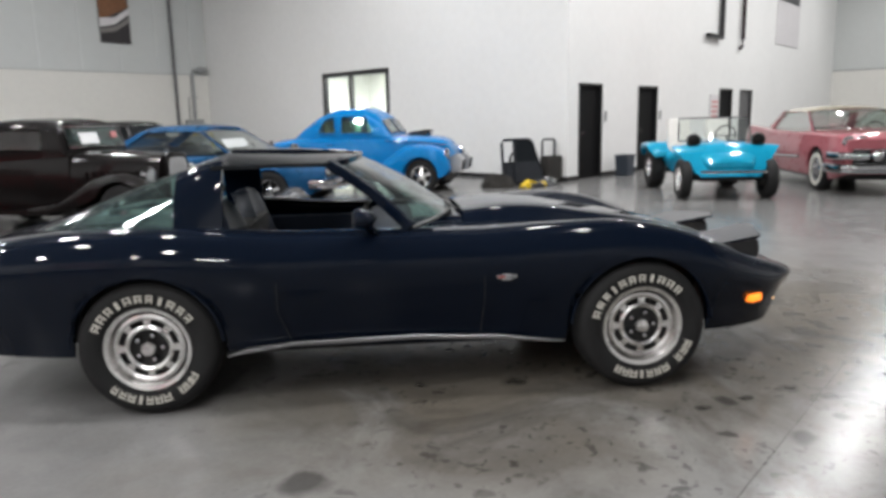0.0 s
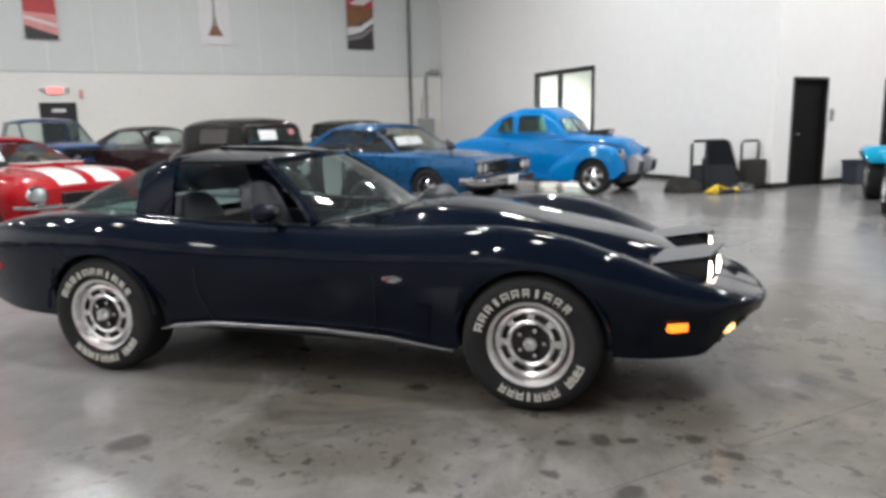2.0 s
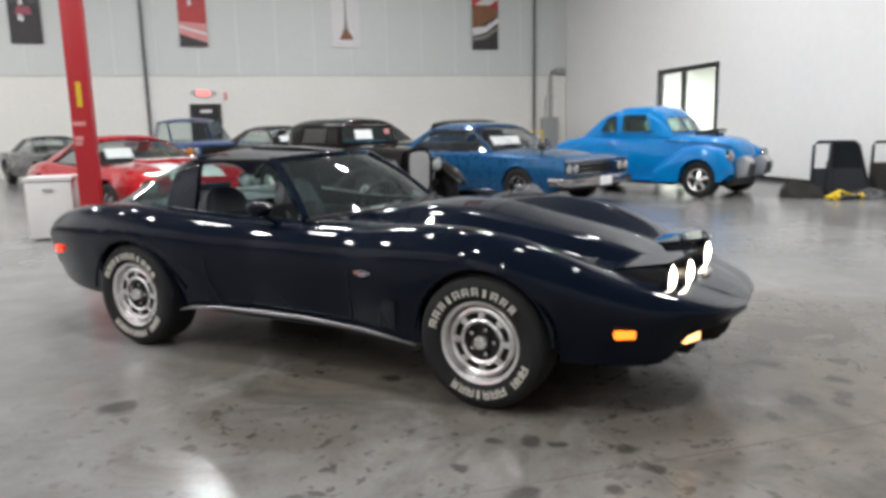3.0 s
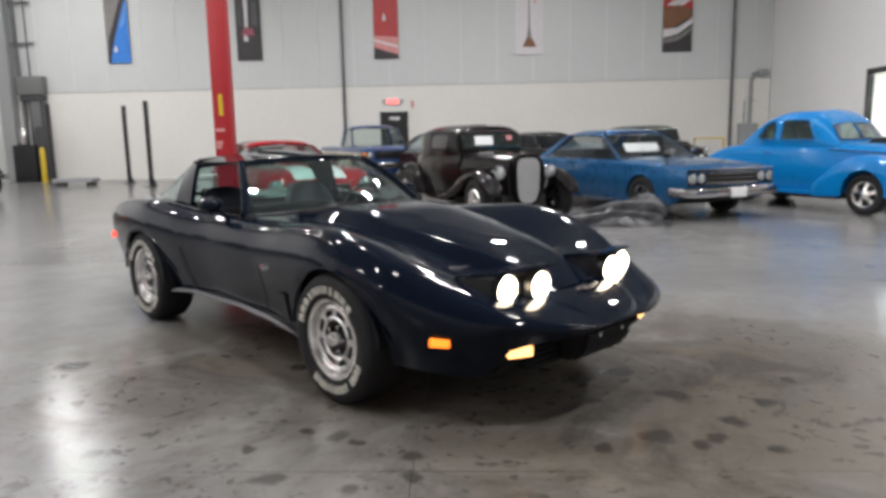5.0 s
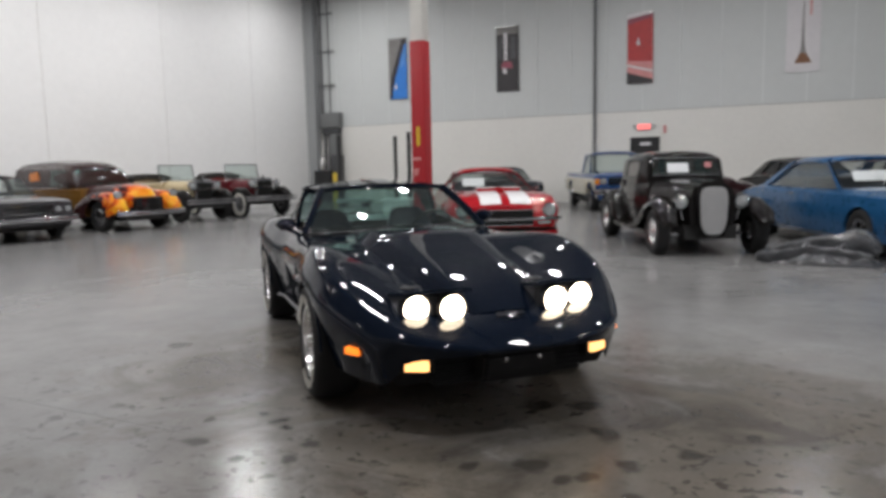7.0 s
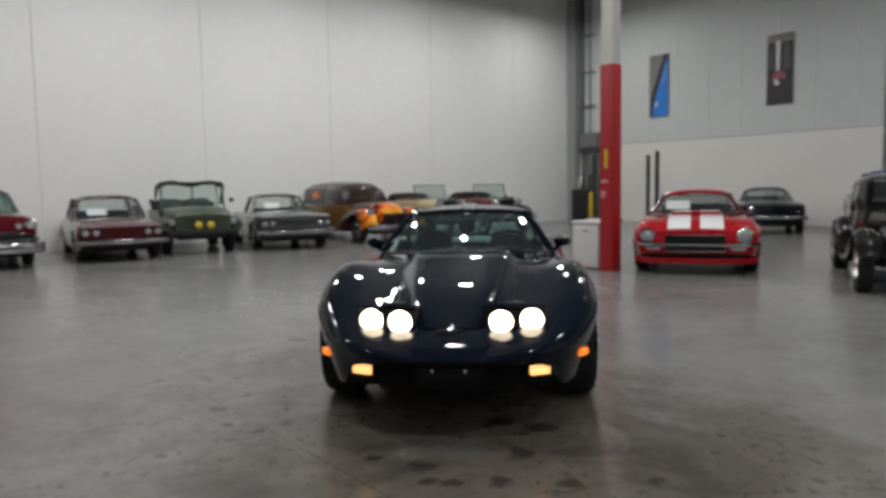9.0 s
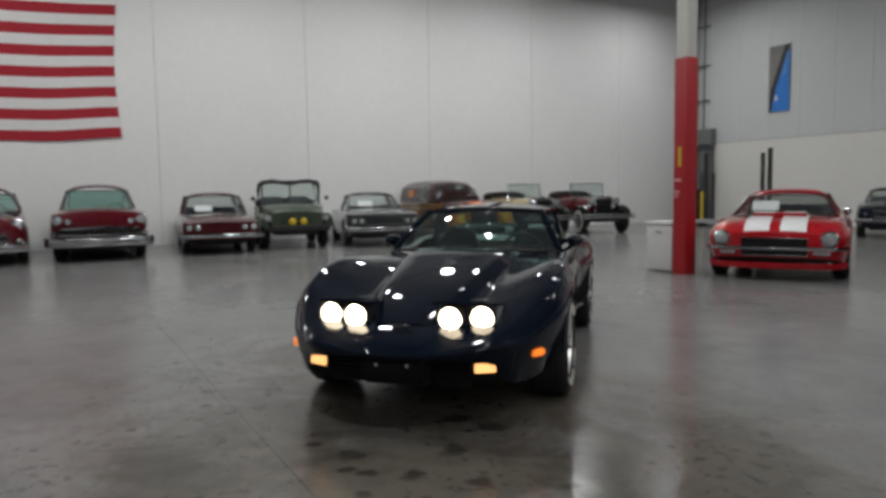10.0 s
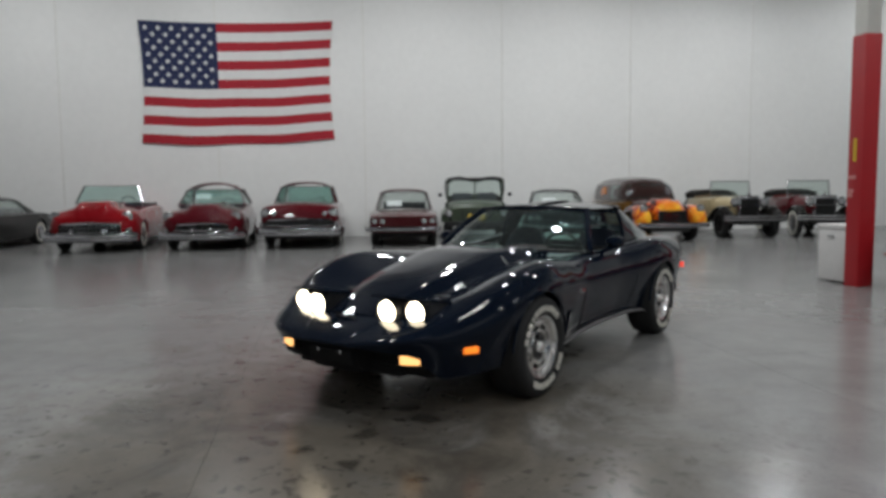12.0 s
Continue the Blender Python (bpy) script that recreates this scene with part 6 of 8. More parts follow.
    part("windscreen", slab([(0.51, -0.5, 1.12), (0.51, 0.5, 1.12), (0.43, 0.47, 1.36), (0.43, -0.47, 1.36)], 0.006, (1, 0, 0.3)), TINTED, car, "flat windscreen", smooth=0).visible_shadow = False
    part("dashboard", boxes((0.25, 0.42, -0.5, 0.5, 1.02, 1.11), bevel=0.02), DARK, car)
    part("screen_frame", sweep([(0.52, -0.51, 1.11), (0.52, 0.51, 1.11), (0.44, 0.48, 1.37), (0.44, -0.48, 1.37)], 0.02, 0.02, 6, True), CHROME, car)
    part("price_card", boxes((-0.004, 0.004, -0.16, 0.16, -0.075, 0.075)), PAPER, car, "white sheet of paper behind the windscreen", smooth=0, m=Matrix.Translation((0.492, -0.12, 1.22)) @ Matrix.Rotation(radians(-18), 4, "Y"))
    part("screen_sticker", boxes((-0.004, 0.004, -0.05, 0.05, -0.04, 0.04)), PINK_TAG, car, "pale red paper tag behind the windscreen", smooth=0, m=Matrix.Translation((0.49, 0.34, 1.26)) @ Matrix.Rotation(radians(-18), 4, "Y"))
    fm, rm = wheel_meshes(r, 0.18, 0.19, "five", rim_mat=ALLOY), wheel_meshes(rr, 0.24, 0.2, "five", rim_mat=ALLOY)
    for sy in (-1, 1):
        fit_wheel(car, fm, b, sy * 0.68, r)
        fit_wheel(car, rm, -b, sy * 0.7, rr)
    return car


def flame_material():
    m = paint("flame_paint", (0.6, 0.2, 0.02))
    t = m.node_tree
    pos = t.nodes.new("ShaderNodeTexCoord")
    n = t.nodes.new("ShaderNodeTexNoise")
    n.inputs["Scale"].default_value, n.inputs["Detail"].default_value, n.inputs["Distortion"].default_value = 3.2, 2.0, 1.6
    t.links.new(pos.outputs["Object"], n.inputs["Vector"])
    sep = t.nodes.new("ShaderNodeSeparateXYZ")
    t.links.new(pos.outputs["Object"], sep.inputs[0])
    add = t.nodes.new("ShaderNodeMath")
    add.operation = "MULTIPLY_ADD"
    add.inputs[1].default_value, add.inputs[2].default_value = 0.55, -0.98
    t.links.new(sep.outputs[0], add.inputs[0])
    mix = t.nodes.new("ShaderNodeMath")
    mix.operation = "ADD"
    t.links.new(add.outputs[0], mix.inputs[0])
    t.links.new(n.outputs["Fac"], mix.inputs[1])
    ramp = t.nodes.new("ShaderNodeValToRGB")
    e = ramp.color_ramp.elements
    e[0].position, e[0].color = 0.42, (0.035, 0.012, 0.012, 1)
    e[1].position, e[1].color = 0.9, (0.75, 0.42, 0.03, 1)
    k = e.new(0.5)
    k.color = (0.5, 0.05, 0.01, 1)
    k = e.new(0.66)
    k.color = (0.68, 0.2, 0.015, 1)
    t.links.new(mix.outputs[0], ramp.inputs[0])
    t.links.new(ramp.outputs[0], t.nodes["Principled BSDF"].inputs["Base Color"])
    return m


FLAMES = flame_material()
AMBER_LENS = material("amber_lens", (0.6, 0.2, 0.02), 0.2, grain=0.05, scale=60)
BROWN = paint("dark_brown_paint", (0.028, 0.014, 0.012))
MUSTARD = paint("mustard_paint", (0.16, 0.08, 0.018))


def panel_van(m):
    car = thing("panel_van", m, "dark brown forties panel van with orange flame paint", "van", WEST_GROUP)
    r, b = 0.35, 1.47
    arches = [(b, r, 0.41), (-b, r, 0.41)]
    part("lower_body", loft(-2.45, 0.75, [(-2.45, 0.4), (-2.2, 0.32), (0.75, 0.32)], [(-2.45, 0.7), (-2.2, 0.8), (0.4, 0.82), (0.75, 0.76)], [(-2.45, 0.95), (0.75, 0.98)], [(-2.45, 0.97), (0.75, 1.0)], ws=0.98, bulge=0.6), MUSTARD, car, "mustard lower panels", smooth=50)
    part("upper_body", loft(-2.4, 0.5, [(-2.4, 1.0), (0.5, 1.0)], [(-2.4, 0.62), (-2.1, 0.76), (0.1, 0.77), (0.5, 0.7)], [(-2.4, 1.3), (-2.1, 1.5), (-0.2, 1.5), (0.3, 1.38), (0.5, 1.15)], [(-2.4, 1.4), (-2.1, 1.62), (-1.0, 1.68), (0.0, 1.62), (0.32, 1.48), (0.5, 1.2)], ws=0.8, wl=1.0, bulge=0.4), BROWN, car, "dark brown upper body", smooth=50)
    for s in (-1, 1):
        part("screen_half", slab([(0.52, s * 0.06, 1.06), (0.5, s * 0.62, 1.06), (0.33, s * 0.56, 1.42), (0.36, s * 0.06, 1.45)], 0.012, (1, 0, 0.4)), TINTED, car, "split windscreen", smooth=0)
        part("side_window", slab([(0.25, s * 0.755, 1.06), (-0.45, s * 0.79, 1.06), (-0.45, s * 0.73, 1.42), (0.1, s * 0.7, 1.42)], 0.02, (0, 1, 0)), TINTED, car, smooth=0)
        part("side_emblem", slab([(-0.95, s * 0.775, 1.18), (-1.35, s * 0.775, 1.16), (-1.4, s * 0.76, 1.34), (-1.05, s * 0.755, 1.4)], 0.02, (0, 1, 0)), FLAME, car, "faded orange sign panel", smooth=0)
        round_lamp(car, 2.1, s * 0.72, 0.83, 0.09)
        part("running_board", boxes((-0.95, 0.85, s * 0.8 - 0.1, s * 0.8 + 0.1, 0.3, 0.35), bevel=0.015), BROWN, car)
    part("bonnet", loft(0.55, 2.15, [(0.55, 0.5), (2.15, 0.55)], [(0.55, 0.7), (1.2, 0.56), (2.0, 0.36), (2.15, 0.22)], [(0.55, 1.0), (1.6, 0.98), (2.15, 0.78)], [(0.55, 1.08), (1.6, 1.07), (2.0, 0.98), (2.15, 0.8)], ws=0.8), FLAMES, car, "orange flames over dark brown", smooth=50)
    wings(car, FLAMES, 0.7, 0.2, (0.5, 2.25, [(0.5, 0.55), (0.8, 0.74), (1.3, 0.92), (1.8, 0.9), (2.1, 0.78), (2.25, 0.6)], [(0.5, 0.32), (1.9, 0.36), (2.25, 0.48)]),
          (-2.3, -0.85, [(-2.3, 0.55), (-1.9, 0.82), (-1.5, 0.88), (-1.1, 0.8), (-0.85, 0.5)], [(-2.3, 0.45), (-1.9, 0.36), (-0.85, 0.32)]), arches)
    g = part("grille", boxes((2.05, 2.2, -0.36, 0.36, 0.48, 0.78), bevel=0.05), GRILLE, car, "dark grille with chrome bars")
    for k in range(5):
        part("grille_bar", sweep([(2.17, -0.36, 0.51 + 0.06 * k), (2.24, 0, 0.51 + 0.06 * k), (2.17, 0.36, 0.51 + 0.06 * k)], 0.02, 0.022, 6), CHROME, g)
    bumper(car, [(2.42, 0), (2.39, 0.5), (2.25, 0.88)], 0.43, 0.12, 0.06)
    part("underbody", boxes((-2.2, 2.0, -0.5, 0.5, 0.24, 0.5)), DARK, car, smooth=0)
    fit_wheels(car, wheel_meshes(r, 0.18, 0.2, "cap"), 2 * b, 0.72, r)
    return car


def roadster(m, mat, label, top_mat, seat_mat, white=0.0, rim=None):
    car = thing("roadster", m, label, "car", WEST_GROUP)
    r, b = 0.38, 1.31
    part("body", loft(-1.75, 0.45, [(-1.75, 0.62), (-1.4, 0.5), (0.45, 0.5)], [(-1.75, 0.42), (-1.2, 0.6), (-0.3, 0.66), (0.45, 0.58)], [(-1.75, 0.86), (-1.3, 1.02), (0.45, 1.04)], [(-1.75, 0.9), (-1.3, 1.08), (0.45, 1.1)], cut=(-0.75, 0.25, 0.8, 0.9), ws=0.92), mat, car, smooth=50)
    part("bonnet", loft(0.42, 1.36, [(0.42, 0.6), (1.36, 0.62)], [(0.42, 0.56), (1.36, 0.34)], [(0.42, 1.02), (1.36, 0.98)], [(0.42, 1.1), (1.36, 1.08)], ws=0.8), mat, car, smooth=50)
    rad = part("radiator", boxes((1.36, 1.46, -0.3, 0.3, 0.5, 1.12), bevel=0.05), CHROME, car, "bright radiator shell")
    part("radiator_core", boxes((1.455, 1.468, -0.24, 0.24, 0.54, 1.04), bevel=0.01), GRILLE, rad, "dark radiator core")
    part("radiator_cap", lathe([(0.04, 0), (0.04, 0.03), (0.015, 0.05), (0.012, 0.1), (0.001, 0.11)], 14, "z", (1.41, 0, 1.12)), CHROME, rad)
    wings(car, JET, 0.66, 0.14, (0.15, 1.85, [(0.15, 0.44), (0.5, 0.5), (0.8, 0.68), (1.1, 0.84), (1.4, 0.86), (1.7, 0.72), (1.85, 0.54)], [(0.15, 0.38), (0.6, 0.42), (1.0, 0.6), (1.4, 0.7), (1.85, 0.48)]),
          (-1.9, -0.65, [(-1.9, 0.55), (-1.6, 0.8), (-1.3, 0.88), (-1.0, 0.8), (-0.65, 0.45)], [(-1.9, 0.48), (-1.5, 0.6), (-1.1, 0.6), (-0.65, 0.38)]), [(b, r, 0.43), (-b, r, 0.43)])
    for s in (-1, 1):
        part("running_board", boxes((-0.75, 0.3, s * 0.68 - 0.12, s * 0.68 + 0.12, 0.36, 0.4), bevel=0.01), JET, car)
        lamp = round_lamp(car, 1.5, s * 0.4, 0.96, 0.1)
        part("lamp_bowl", lathe([(0.105, -0.03), (0.09, -0.1), (0.04, -0.15), (0.001, -0.16)], 20, "x"), CHROME, lamp)
        part("screen_post", tube([(0.36, s * 0.56, 1.04), (0.28, s * 0.54, 1.5)], 0.016, 6), CHROME, car)
    scr = part("windscreen", slab([(0.36, -0.55, 1.1), (0.36, 0.55, 1.1), (0.28, 0.54, 1.5), (0.28, -0.54, 1.5)], 0.006, (1, 0, 0.2)), GLASS, car, "upright flat windscreen", smooth=0)
    scr.visible_shadow = False
    part("screen_frame", tube([(0.36, -0.56, 1.1), (0.36, 0.56, 1.1), (0.28, 0.55, 1.51), (0.28, -0.55, 1.51)], 0.014, 6, True), CHROME, scr)
    part("lamp_bar", tube([(1.5, -0.62, 0.82), (1.5, 0, 0.86), (1.5, 0.62, 0.82)], 0.018), CHROME, car)
    bumper(car, [(1.95, 0), (1.93, 0.5), (1.85, 0.84)], 0.5, 0.05, 0.025, mat=SILL, label="dull metal bumper bar")
    bumper(car, [(1.94, 0), (1.92, 0.5), (1.85, 0.84)], 0.58, 0.04, 0.025, mat=SILL, label="dull metal bumper bar")
    part("folded_top", sweep([(-0.9, -0.66, 1.12), (-1.05, -0.5, 1.19), (-1.12, 0, 1.21), (-1.05, 0.5, 1.19), (-0.9, 0.66, 1.12)], 0.28, 0.18, 10), top_mat, car, "folded cloth top")
    cabin(car, -0.72, 0.24, 0.55, 0.5, 1.04, seat_mat, 1, seat_mat, True)
    part("chassis", boxes((-1.7, 1.85, -0.36, 0.36, 0.36, 0.5), (-0.7, 1.3, -0.5, 0.5, 0.4, 0.62)), DARK, car, smooth=0)
    for sx in (b, -b):
        part("axle", tube([(sx, -0.66, r), (sx, 0.66, r)], 0.035), DARK, car)
    fit_wheels(car, wheel_meshes(r, 0.14, 0.23, "wire", white, rim or mat), 2 * b, 0.68, r)
    spare = part("spare_wheel", wheel_meshes(r, 0.14, 0.23, "wire", white, rim or mat)[1][1], None, car, m=Matrix.Translation((-1.98, 0, 0.78)) @ Matrix.Rotation(radians(90), 4, "Z"))
    return car


def field_car(m):
    car = thing("field_car", m, "olive green open military field car with canvas", "car", WEST_GROUP)
    r, b = 0.36, 1.0
    part("body", loft(-1.75, 0.55, [(-1.75, 0.5), (0.55, 0.5)], [(-1.75, 0.76), (0.55, 0.78)], [(-1.75, 0.98), (0.55, 1.0)], [(-1.75, 0.99), (0.55, 1.02)], [(b * -1, r, 0.42)], ws=0.985, wl=0.99, cut=(-1.2, 0.4, 0.8, 0.8), bulge=0.5), OLIVE, car, smooth=30)
    part("bonnet", loft(0.5, 1.75, [(0.5, 0.5), (1.75, 0.52)], [(0.5, 0.74), (1.6, 0.66), (1.75, 0.62)], [(0.5, 1.02), (1.6, 0.95), (1.75, 0.86)], [(0.5, 1.08), (1.6, 1.02), (1.75, 0.9)], ws=0.92), OLIVE, car, smooth=40)
    for s in (-1, 1):
        part("front_wing", loft(0.5, 1.72, [(0.5, 0.5), (1.72, 0.55)], [(0.5, 0.1), (1.72, 0.1)], [(0.5, 0.82), (1.4, 0.82), (1.72, 0.72)], [(0.5, 0.84), (1.4, 0.84), (1.72, 0.74)], [(b, r, 0.42)], yoff=s * 0.76, ws=0.9, wl=1.0), OLIVE, car, smooth=30)
        round_lamp(car, 1.74, s * 0.68, 0.75, 0.09)
        part("screen_frame", tube([(0.52, s * 0.72, 1.02), (0.4, s * 0.7, 1.6)], 0.025), OLIVE, car)
        part("roof_bow", tube([(-0.35, s * 0.74, 1.0), (-0.3, s * 0.7, 1.56), (0.4, s * 0.7, 1.6)], 0.025), BLACK, car)
        part("door_mirror", boxes((0.42, 0.46, s * 0.92 - 0.05, s * 0.92 + 0.05, 1.16, 1.26), bevel=0.02), BLACK, car)
    part("screen_bar", sweep([(0.4, -0.72, 1.62), (0.4, 0.72, 1.62)], 0.07, 0.08, 8), BLACK, car)
    part("screen_post", tube([(0.5, 0, 1.06), (0.4, 0, 1.6)], 0.02), OLIVE, car)
    scr = part("windscreen", slab([(0.5, -0.7, 1.08), (0.5, 0.7, 1.08), (0.41, 0.68, 1.58), (0.41, -0.68, 1.58)], 0.006, (1, 0, 0.2)), GLASS, car, smooth=0)
    scr.visible_shadow = False
    part("canvas_roll", sweep([(-1.2, -0.74, 1.02), (-1.15, -0.4, 1.12), (-1.2, 0.1, 1.08), (-1.15, 0.5, 1.14), (-1.2, 0.74, 1.02)], 0.36, 0.26, 10), CLOTH_TOP, car, "folded dark canvas")
    part("canvas_edge", sweep([(0.24, -0.74, 1.54), (0.2, -0.6, 1.63), (0.12, -0.4, 1.66), (0.16, -0.15, 1.6), (0.18, 0.05, 1.57), (0.12, 0.3, 1.64), (0.14, 0.55, 1.65), (0.22, 0.74, 1.55)], 0.34, 0.09, 10), CLOTH_TOP, car, "sagging dark canvas edge")
    for s in (-1, 1):
        part("side_canvas", sweep([(0.34, s * 0.76, 1.56), (0.1, s * 0.78, 1.4), (-0.1, s * 0.76, 1.12)], 0.05, 0.2, 8, taper=[0.6, 1, 0.5]), CLOTH_TOP, car, "rolled canvas side flap")
    for k in (-0.1, 0.16):
        lamp = part("fog_lamp", lathe([(0.075, -0.06), (0.085, 0), (0.06, 0.03), (0.001, 0.04)], 20, "x"), YELLOW, car, "yellow fog lamp", m=Matrix.Translation((1.84, k - 0.02, 0.66)))
    part("front_bumper", boxes((1.76, 1.84, -0.78, 0.78, 0.44, 0.56), bevel=0.01), BLACK, car, "black steel bumper")
    for k in range(6):
        part("grille_slot", boxes((1.745, 1.765, -0.36 + 0.13 * k, -0.31 + 0.13 * k, 0.6, 0.82)), BLACK, car, smooth=0)
    cabin(car, -1.15, 0.38, 0.7, 0.5, 1.0, BLACK, 2, VINYL, False)
    part("chassis", boxes((-1.7, 1.7, -0.5, 0.5, 0.34, 0.52)), DARK, car, smooth=0)
    fit_wheels(car, wheel_meshes(r, 0.2, 0.21, "cap", rim_mat=OLIVE), 2 * b, 0.7, r)
    return car


def dune_buggy(m):
    car = thing("dune_buggy", m, "glossy turquoise open dune buggy with white seats", "car", "cars in the east bay")
    rf, rr, b = 0.32, 0.38, 1.02
    # one moulded tub: pointed nose, flared rear
    bm = loft(-1.35, 1.3, [(-1.35, 0.62), (-0.7, 0.42), (0.5, 0.36), (1.0, 0.4), (1.3, 0.52)], [(-1.35, 0.5), (-0.9, 0.58), (0.0, 0.62), (0.6, 0.6), (1.0, 0.5), (1.3, 0.34)], [(-1.35, 0.84), (-0.8, 0.72), (-0.2, 0.66), (0.35, 0.82), (0.8, 0.8), (1.15, 0.68), (1.3, 0.58)], [(-1.35, 0.9), (-0.7, 0.86), (0.35, 0.92), (0.8, 0.86), (1.15, 0.72), (1.3, 0.6)], ws=0.9, cut=(-0.75, 0.28, 0.82, 0.6), bulge=0.6)
    part("body", bm, TURQ, car, smooth=50)
    for s in (-1, 1):
        for name, x0, x1, yy, zz, hw in (("rear_wing", -1.5, -0.5, 0.66, 0.86, 0.24),):
            top = [(x0, zz - 0.16), (x0 + 0.3 * (x1 - x0), zz), (x0 + 0.75 * (x1 - x0), zz), (x1, zz - 0.16)]
            part(name, loft(x0, x1, [(x, z - 0.1) for x, z in top], [(x0, hw * 0.7), (x0 + 0.2, hw), (x1 - 0.2, hw), (x1, hw * 0.6)], [(x, z - 0.03) for x, z in top], top, yoff=s * yy, ws=0.8, wl=0.98, n=16), TURQ, car, smooth=50)
        seat(car, -0.3, s * 0.34, 0.44, WHITE_VINYL, 0.42, 0.76, 14)
        round_lamp(car, 0.98, s * 0.5, 0.93, 0.095, 0, GRILLE, "headlight_cover", rim_mat=BLACK)
    # wedge bonnet running out into pointed wings over the front wheels
    rows = []
    for x, w, zc, ze in ((0.3, 0.6, 0.95, 0.74), (0.6, 0.68, 0.92, 0.8), (0.84, 0.82, 0.89, 0.85), (0.97, 0.84, 0.85, 0.83), (1.06, 0.74, 0.74, 0.71), (1.15, 0.63, 0.61, 0.58), (1.25, 0.52, 0.47, 0.44), (1.29, 0.45, 0.38, 0.37)):
        rows.append([(x + 0.05 * (1 - v * v), w * v, zc + (ze - zc) * abs(v) ** 1.15) for v in np.linspace(-1, 1, 21)])
    part("bonnet", sheet(rows, 0.025), TURQ, car, "wedge-shaped turquoise bonnet with wings", smooth=60)
    rows = []
    for i in range(5):
        u = i / 4
        rows.append([(0.38 - 0.16 * u + 0.16 * (1 - v * v), 0.6 * v * (1 - 0.06 * u), 0.9 + 0.38 * u) for v in np.linspace(-1, 1, 11)])
    scr = part("windscreen", sheet(rows), GLASS, car, "wrap-around clear windscreen", smooth=80)
    scr.visible_shadow = False
    edge = rows[0] + [r[-1] for r in rows[1:]] + rows[-1][-2::-1] + [r[0] for r in rows[-2:0:-1]]
    part("screen_frame", tube(edge, 0.014, 6, True), CHROME, scr)
    part("front_bar", tube([(1.44, -0.5, 0.46), (1.52, -0.35, 0.46), (1.52, 0.35, 0.46), (1.44, 0.5, 0.46)], 0.022), CHROME, car, "chrome tube bumper")
    for s in (-1, 1):
        part("bar_stay", tube([(1.51, s * 0.25, 0.46), (1.1, s * 0.25, 0.38)], 0.016), CHROME, car)
    part("chassis", boxes((-1.2, 1.1, -0.4, 0.4, 0.28, 0.42), (-1.3, -0.9, -0.35, 0.35, 0.3, 0.7)), DARK, car, smooth=0)
    for sx in (b, -b):
        part("axle", tube([(sx, -0.6, rf), (sx, 0.6, rf)], 0.04), DARK, car)
    steering_wheel(car, 0.0, 0.28, 0.98, 0.17)
    part("number_plate", boxes((-0.004, 0.004, -0.09, 0.09, -0.03, 0.03)), WHITE_VINYL, car, "small white nose plate", smooth=0, m=Matrix.Translation((1.0, 0.08, 0.845)) @ Matrix.Rotation(radians(-30), 4, "Y"))
    fm, rm = wheel_meshes(rf, 0.17, 0.185, "five", rim_mat=ALLOY), wheel_meshes(rr, 0.26, 0.19, "five", rim_mat=ALLOY)
    for sy in (-1, 1):
        fit_wheel(car, fm, b, sy * 0.66, rf)
        fit_wheel(car, rm, -b, sy * 0.68, rr)
    return car


blue_coupe(pose(9.84, 10.38, 0, 0, 0, -64))
black_rod(pose(3.95, 10.07, 0, 0, 0, -65))
panel_van(pose(-9.75, 10.0, 0, 0, 0, -6))
roadster(pose(-9.9, 12.55, 0, 0, 0, -7), TAN, "tan twenties roadster with black wings", CLOTH_TOP, TAN_VINYL, 0.0, JET)
roadster(pose(-9.45, 14.7, 0, 0, 0, -16), MAROON, "deep red twenties roadster with black wings and whitewall tyres", CLOTH_TOP, RED_VINYL, 0.065, SILL)
field_car(pose(-10.1, 5.3, 0, 0, 0, -11))
dune_buggy(pose(12.33, 4.43, 0, 0, 0, 215.6))

# white stripes of the red coupe, lying on its bonnet and boot
STRIPE = paint("white_stripe_paint", (0.72, 0.72, 0.72))
fb = RED_CURVES
for s in (-1, 1):
    for xa, xb in ((0.98, 2.17), (-2.3, -1.8)):
        rows = []
        ft, fs_, fw_ = line(fb["top"]), line(fb["sho"]), line(fb["wid"])
        for x in np.linspace(xa, xb, 12):
            row = []
            for y in np.linspace(0.07, 0.4, 7):
                sec = rounded([(fw_(x) * 0.84, fs_(x), 0), (fw_(x) * 0.52, fs_(x) + (ft(x) - fs_(x)) * 0.5, 0), (fw_(x) * 0.3, ft(x) - 0.004, 0), (0, ft(x), 0)], 3)
                ys = sorted((q.x, q.y) for q in sec)
                row.append((x, s * y, float(np.interp(y, [q[0] for q in ys], [q[1] for q in ys])) + 0.012))
            rows.append(row)
        part("stripe", sheet(rows, 0.004), STRIPE, red, "broad white stripe", smooth=70)
part("bonnet_scoop", boxes((0.95, 1.45, -0.36, 0.36, 0.85, 0.945), bevel=0.03), RED, red, "raised bonnet bulge")
for s in (-1, 1):
    part("scoop_stripe", boxes((0.955, 1.445, s * 0.21 - 0.145, s * 0.21 + 0.145, 0.938, 0.95), bevel=0.002), STRIPE, red, "white stripe over the bulge")
    part("side_lamp", boxes((2.2, 2.25, s * 0.6 - 0.1, s * 0.6 + 0.1, 0.385, 0.43), bevel=0.008), LENS, red, "small clear side lamp")
part("chin", sweep([(1.8, -0.9, 0.22), (2.04, -0.8, 0.22), (2.18, -0.6, 0.22), (2.23, 0, 0.22), (2.18, 0.6, 0.22), (2.04, 0.8, 0.22), (1.8, 0.9, 0.22)], 0.04, 0.09, 8), RED, red, "red chin spoiler")
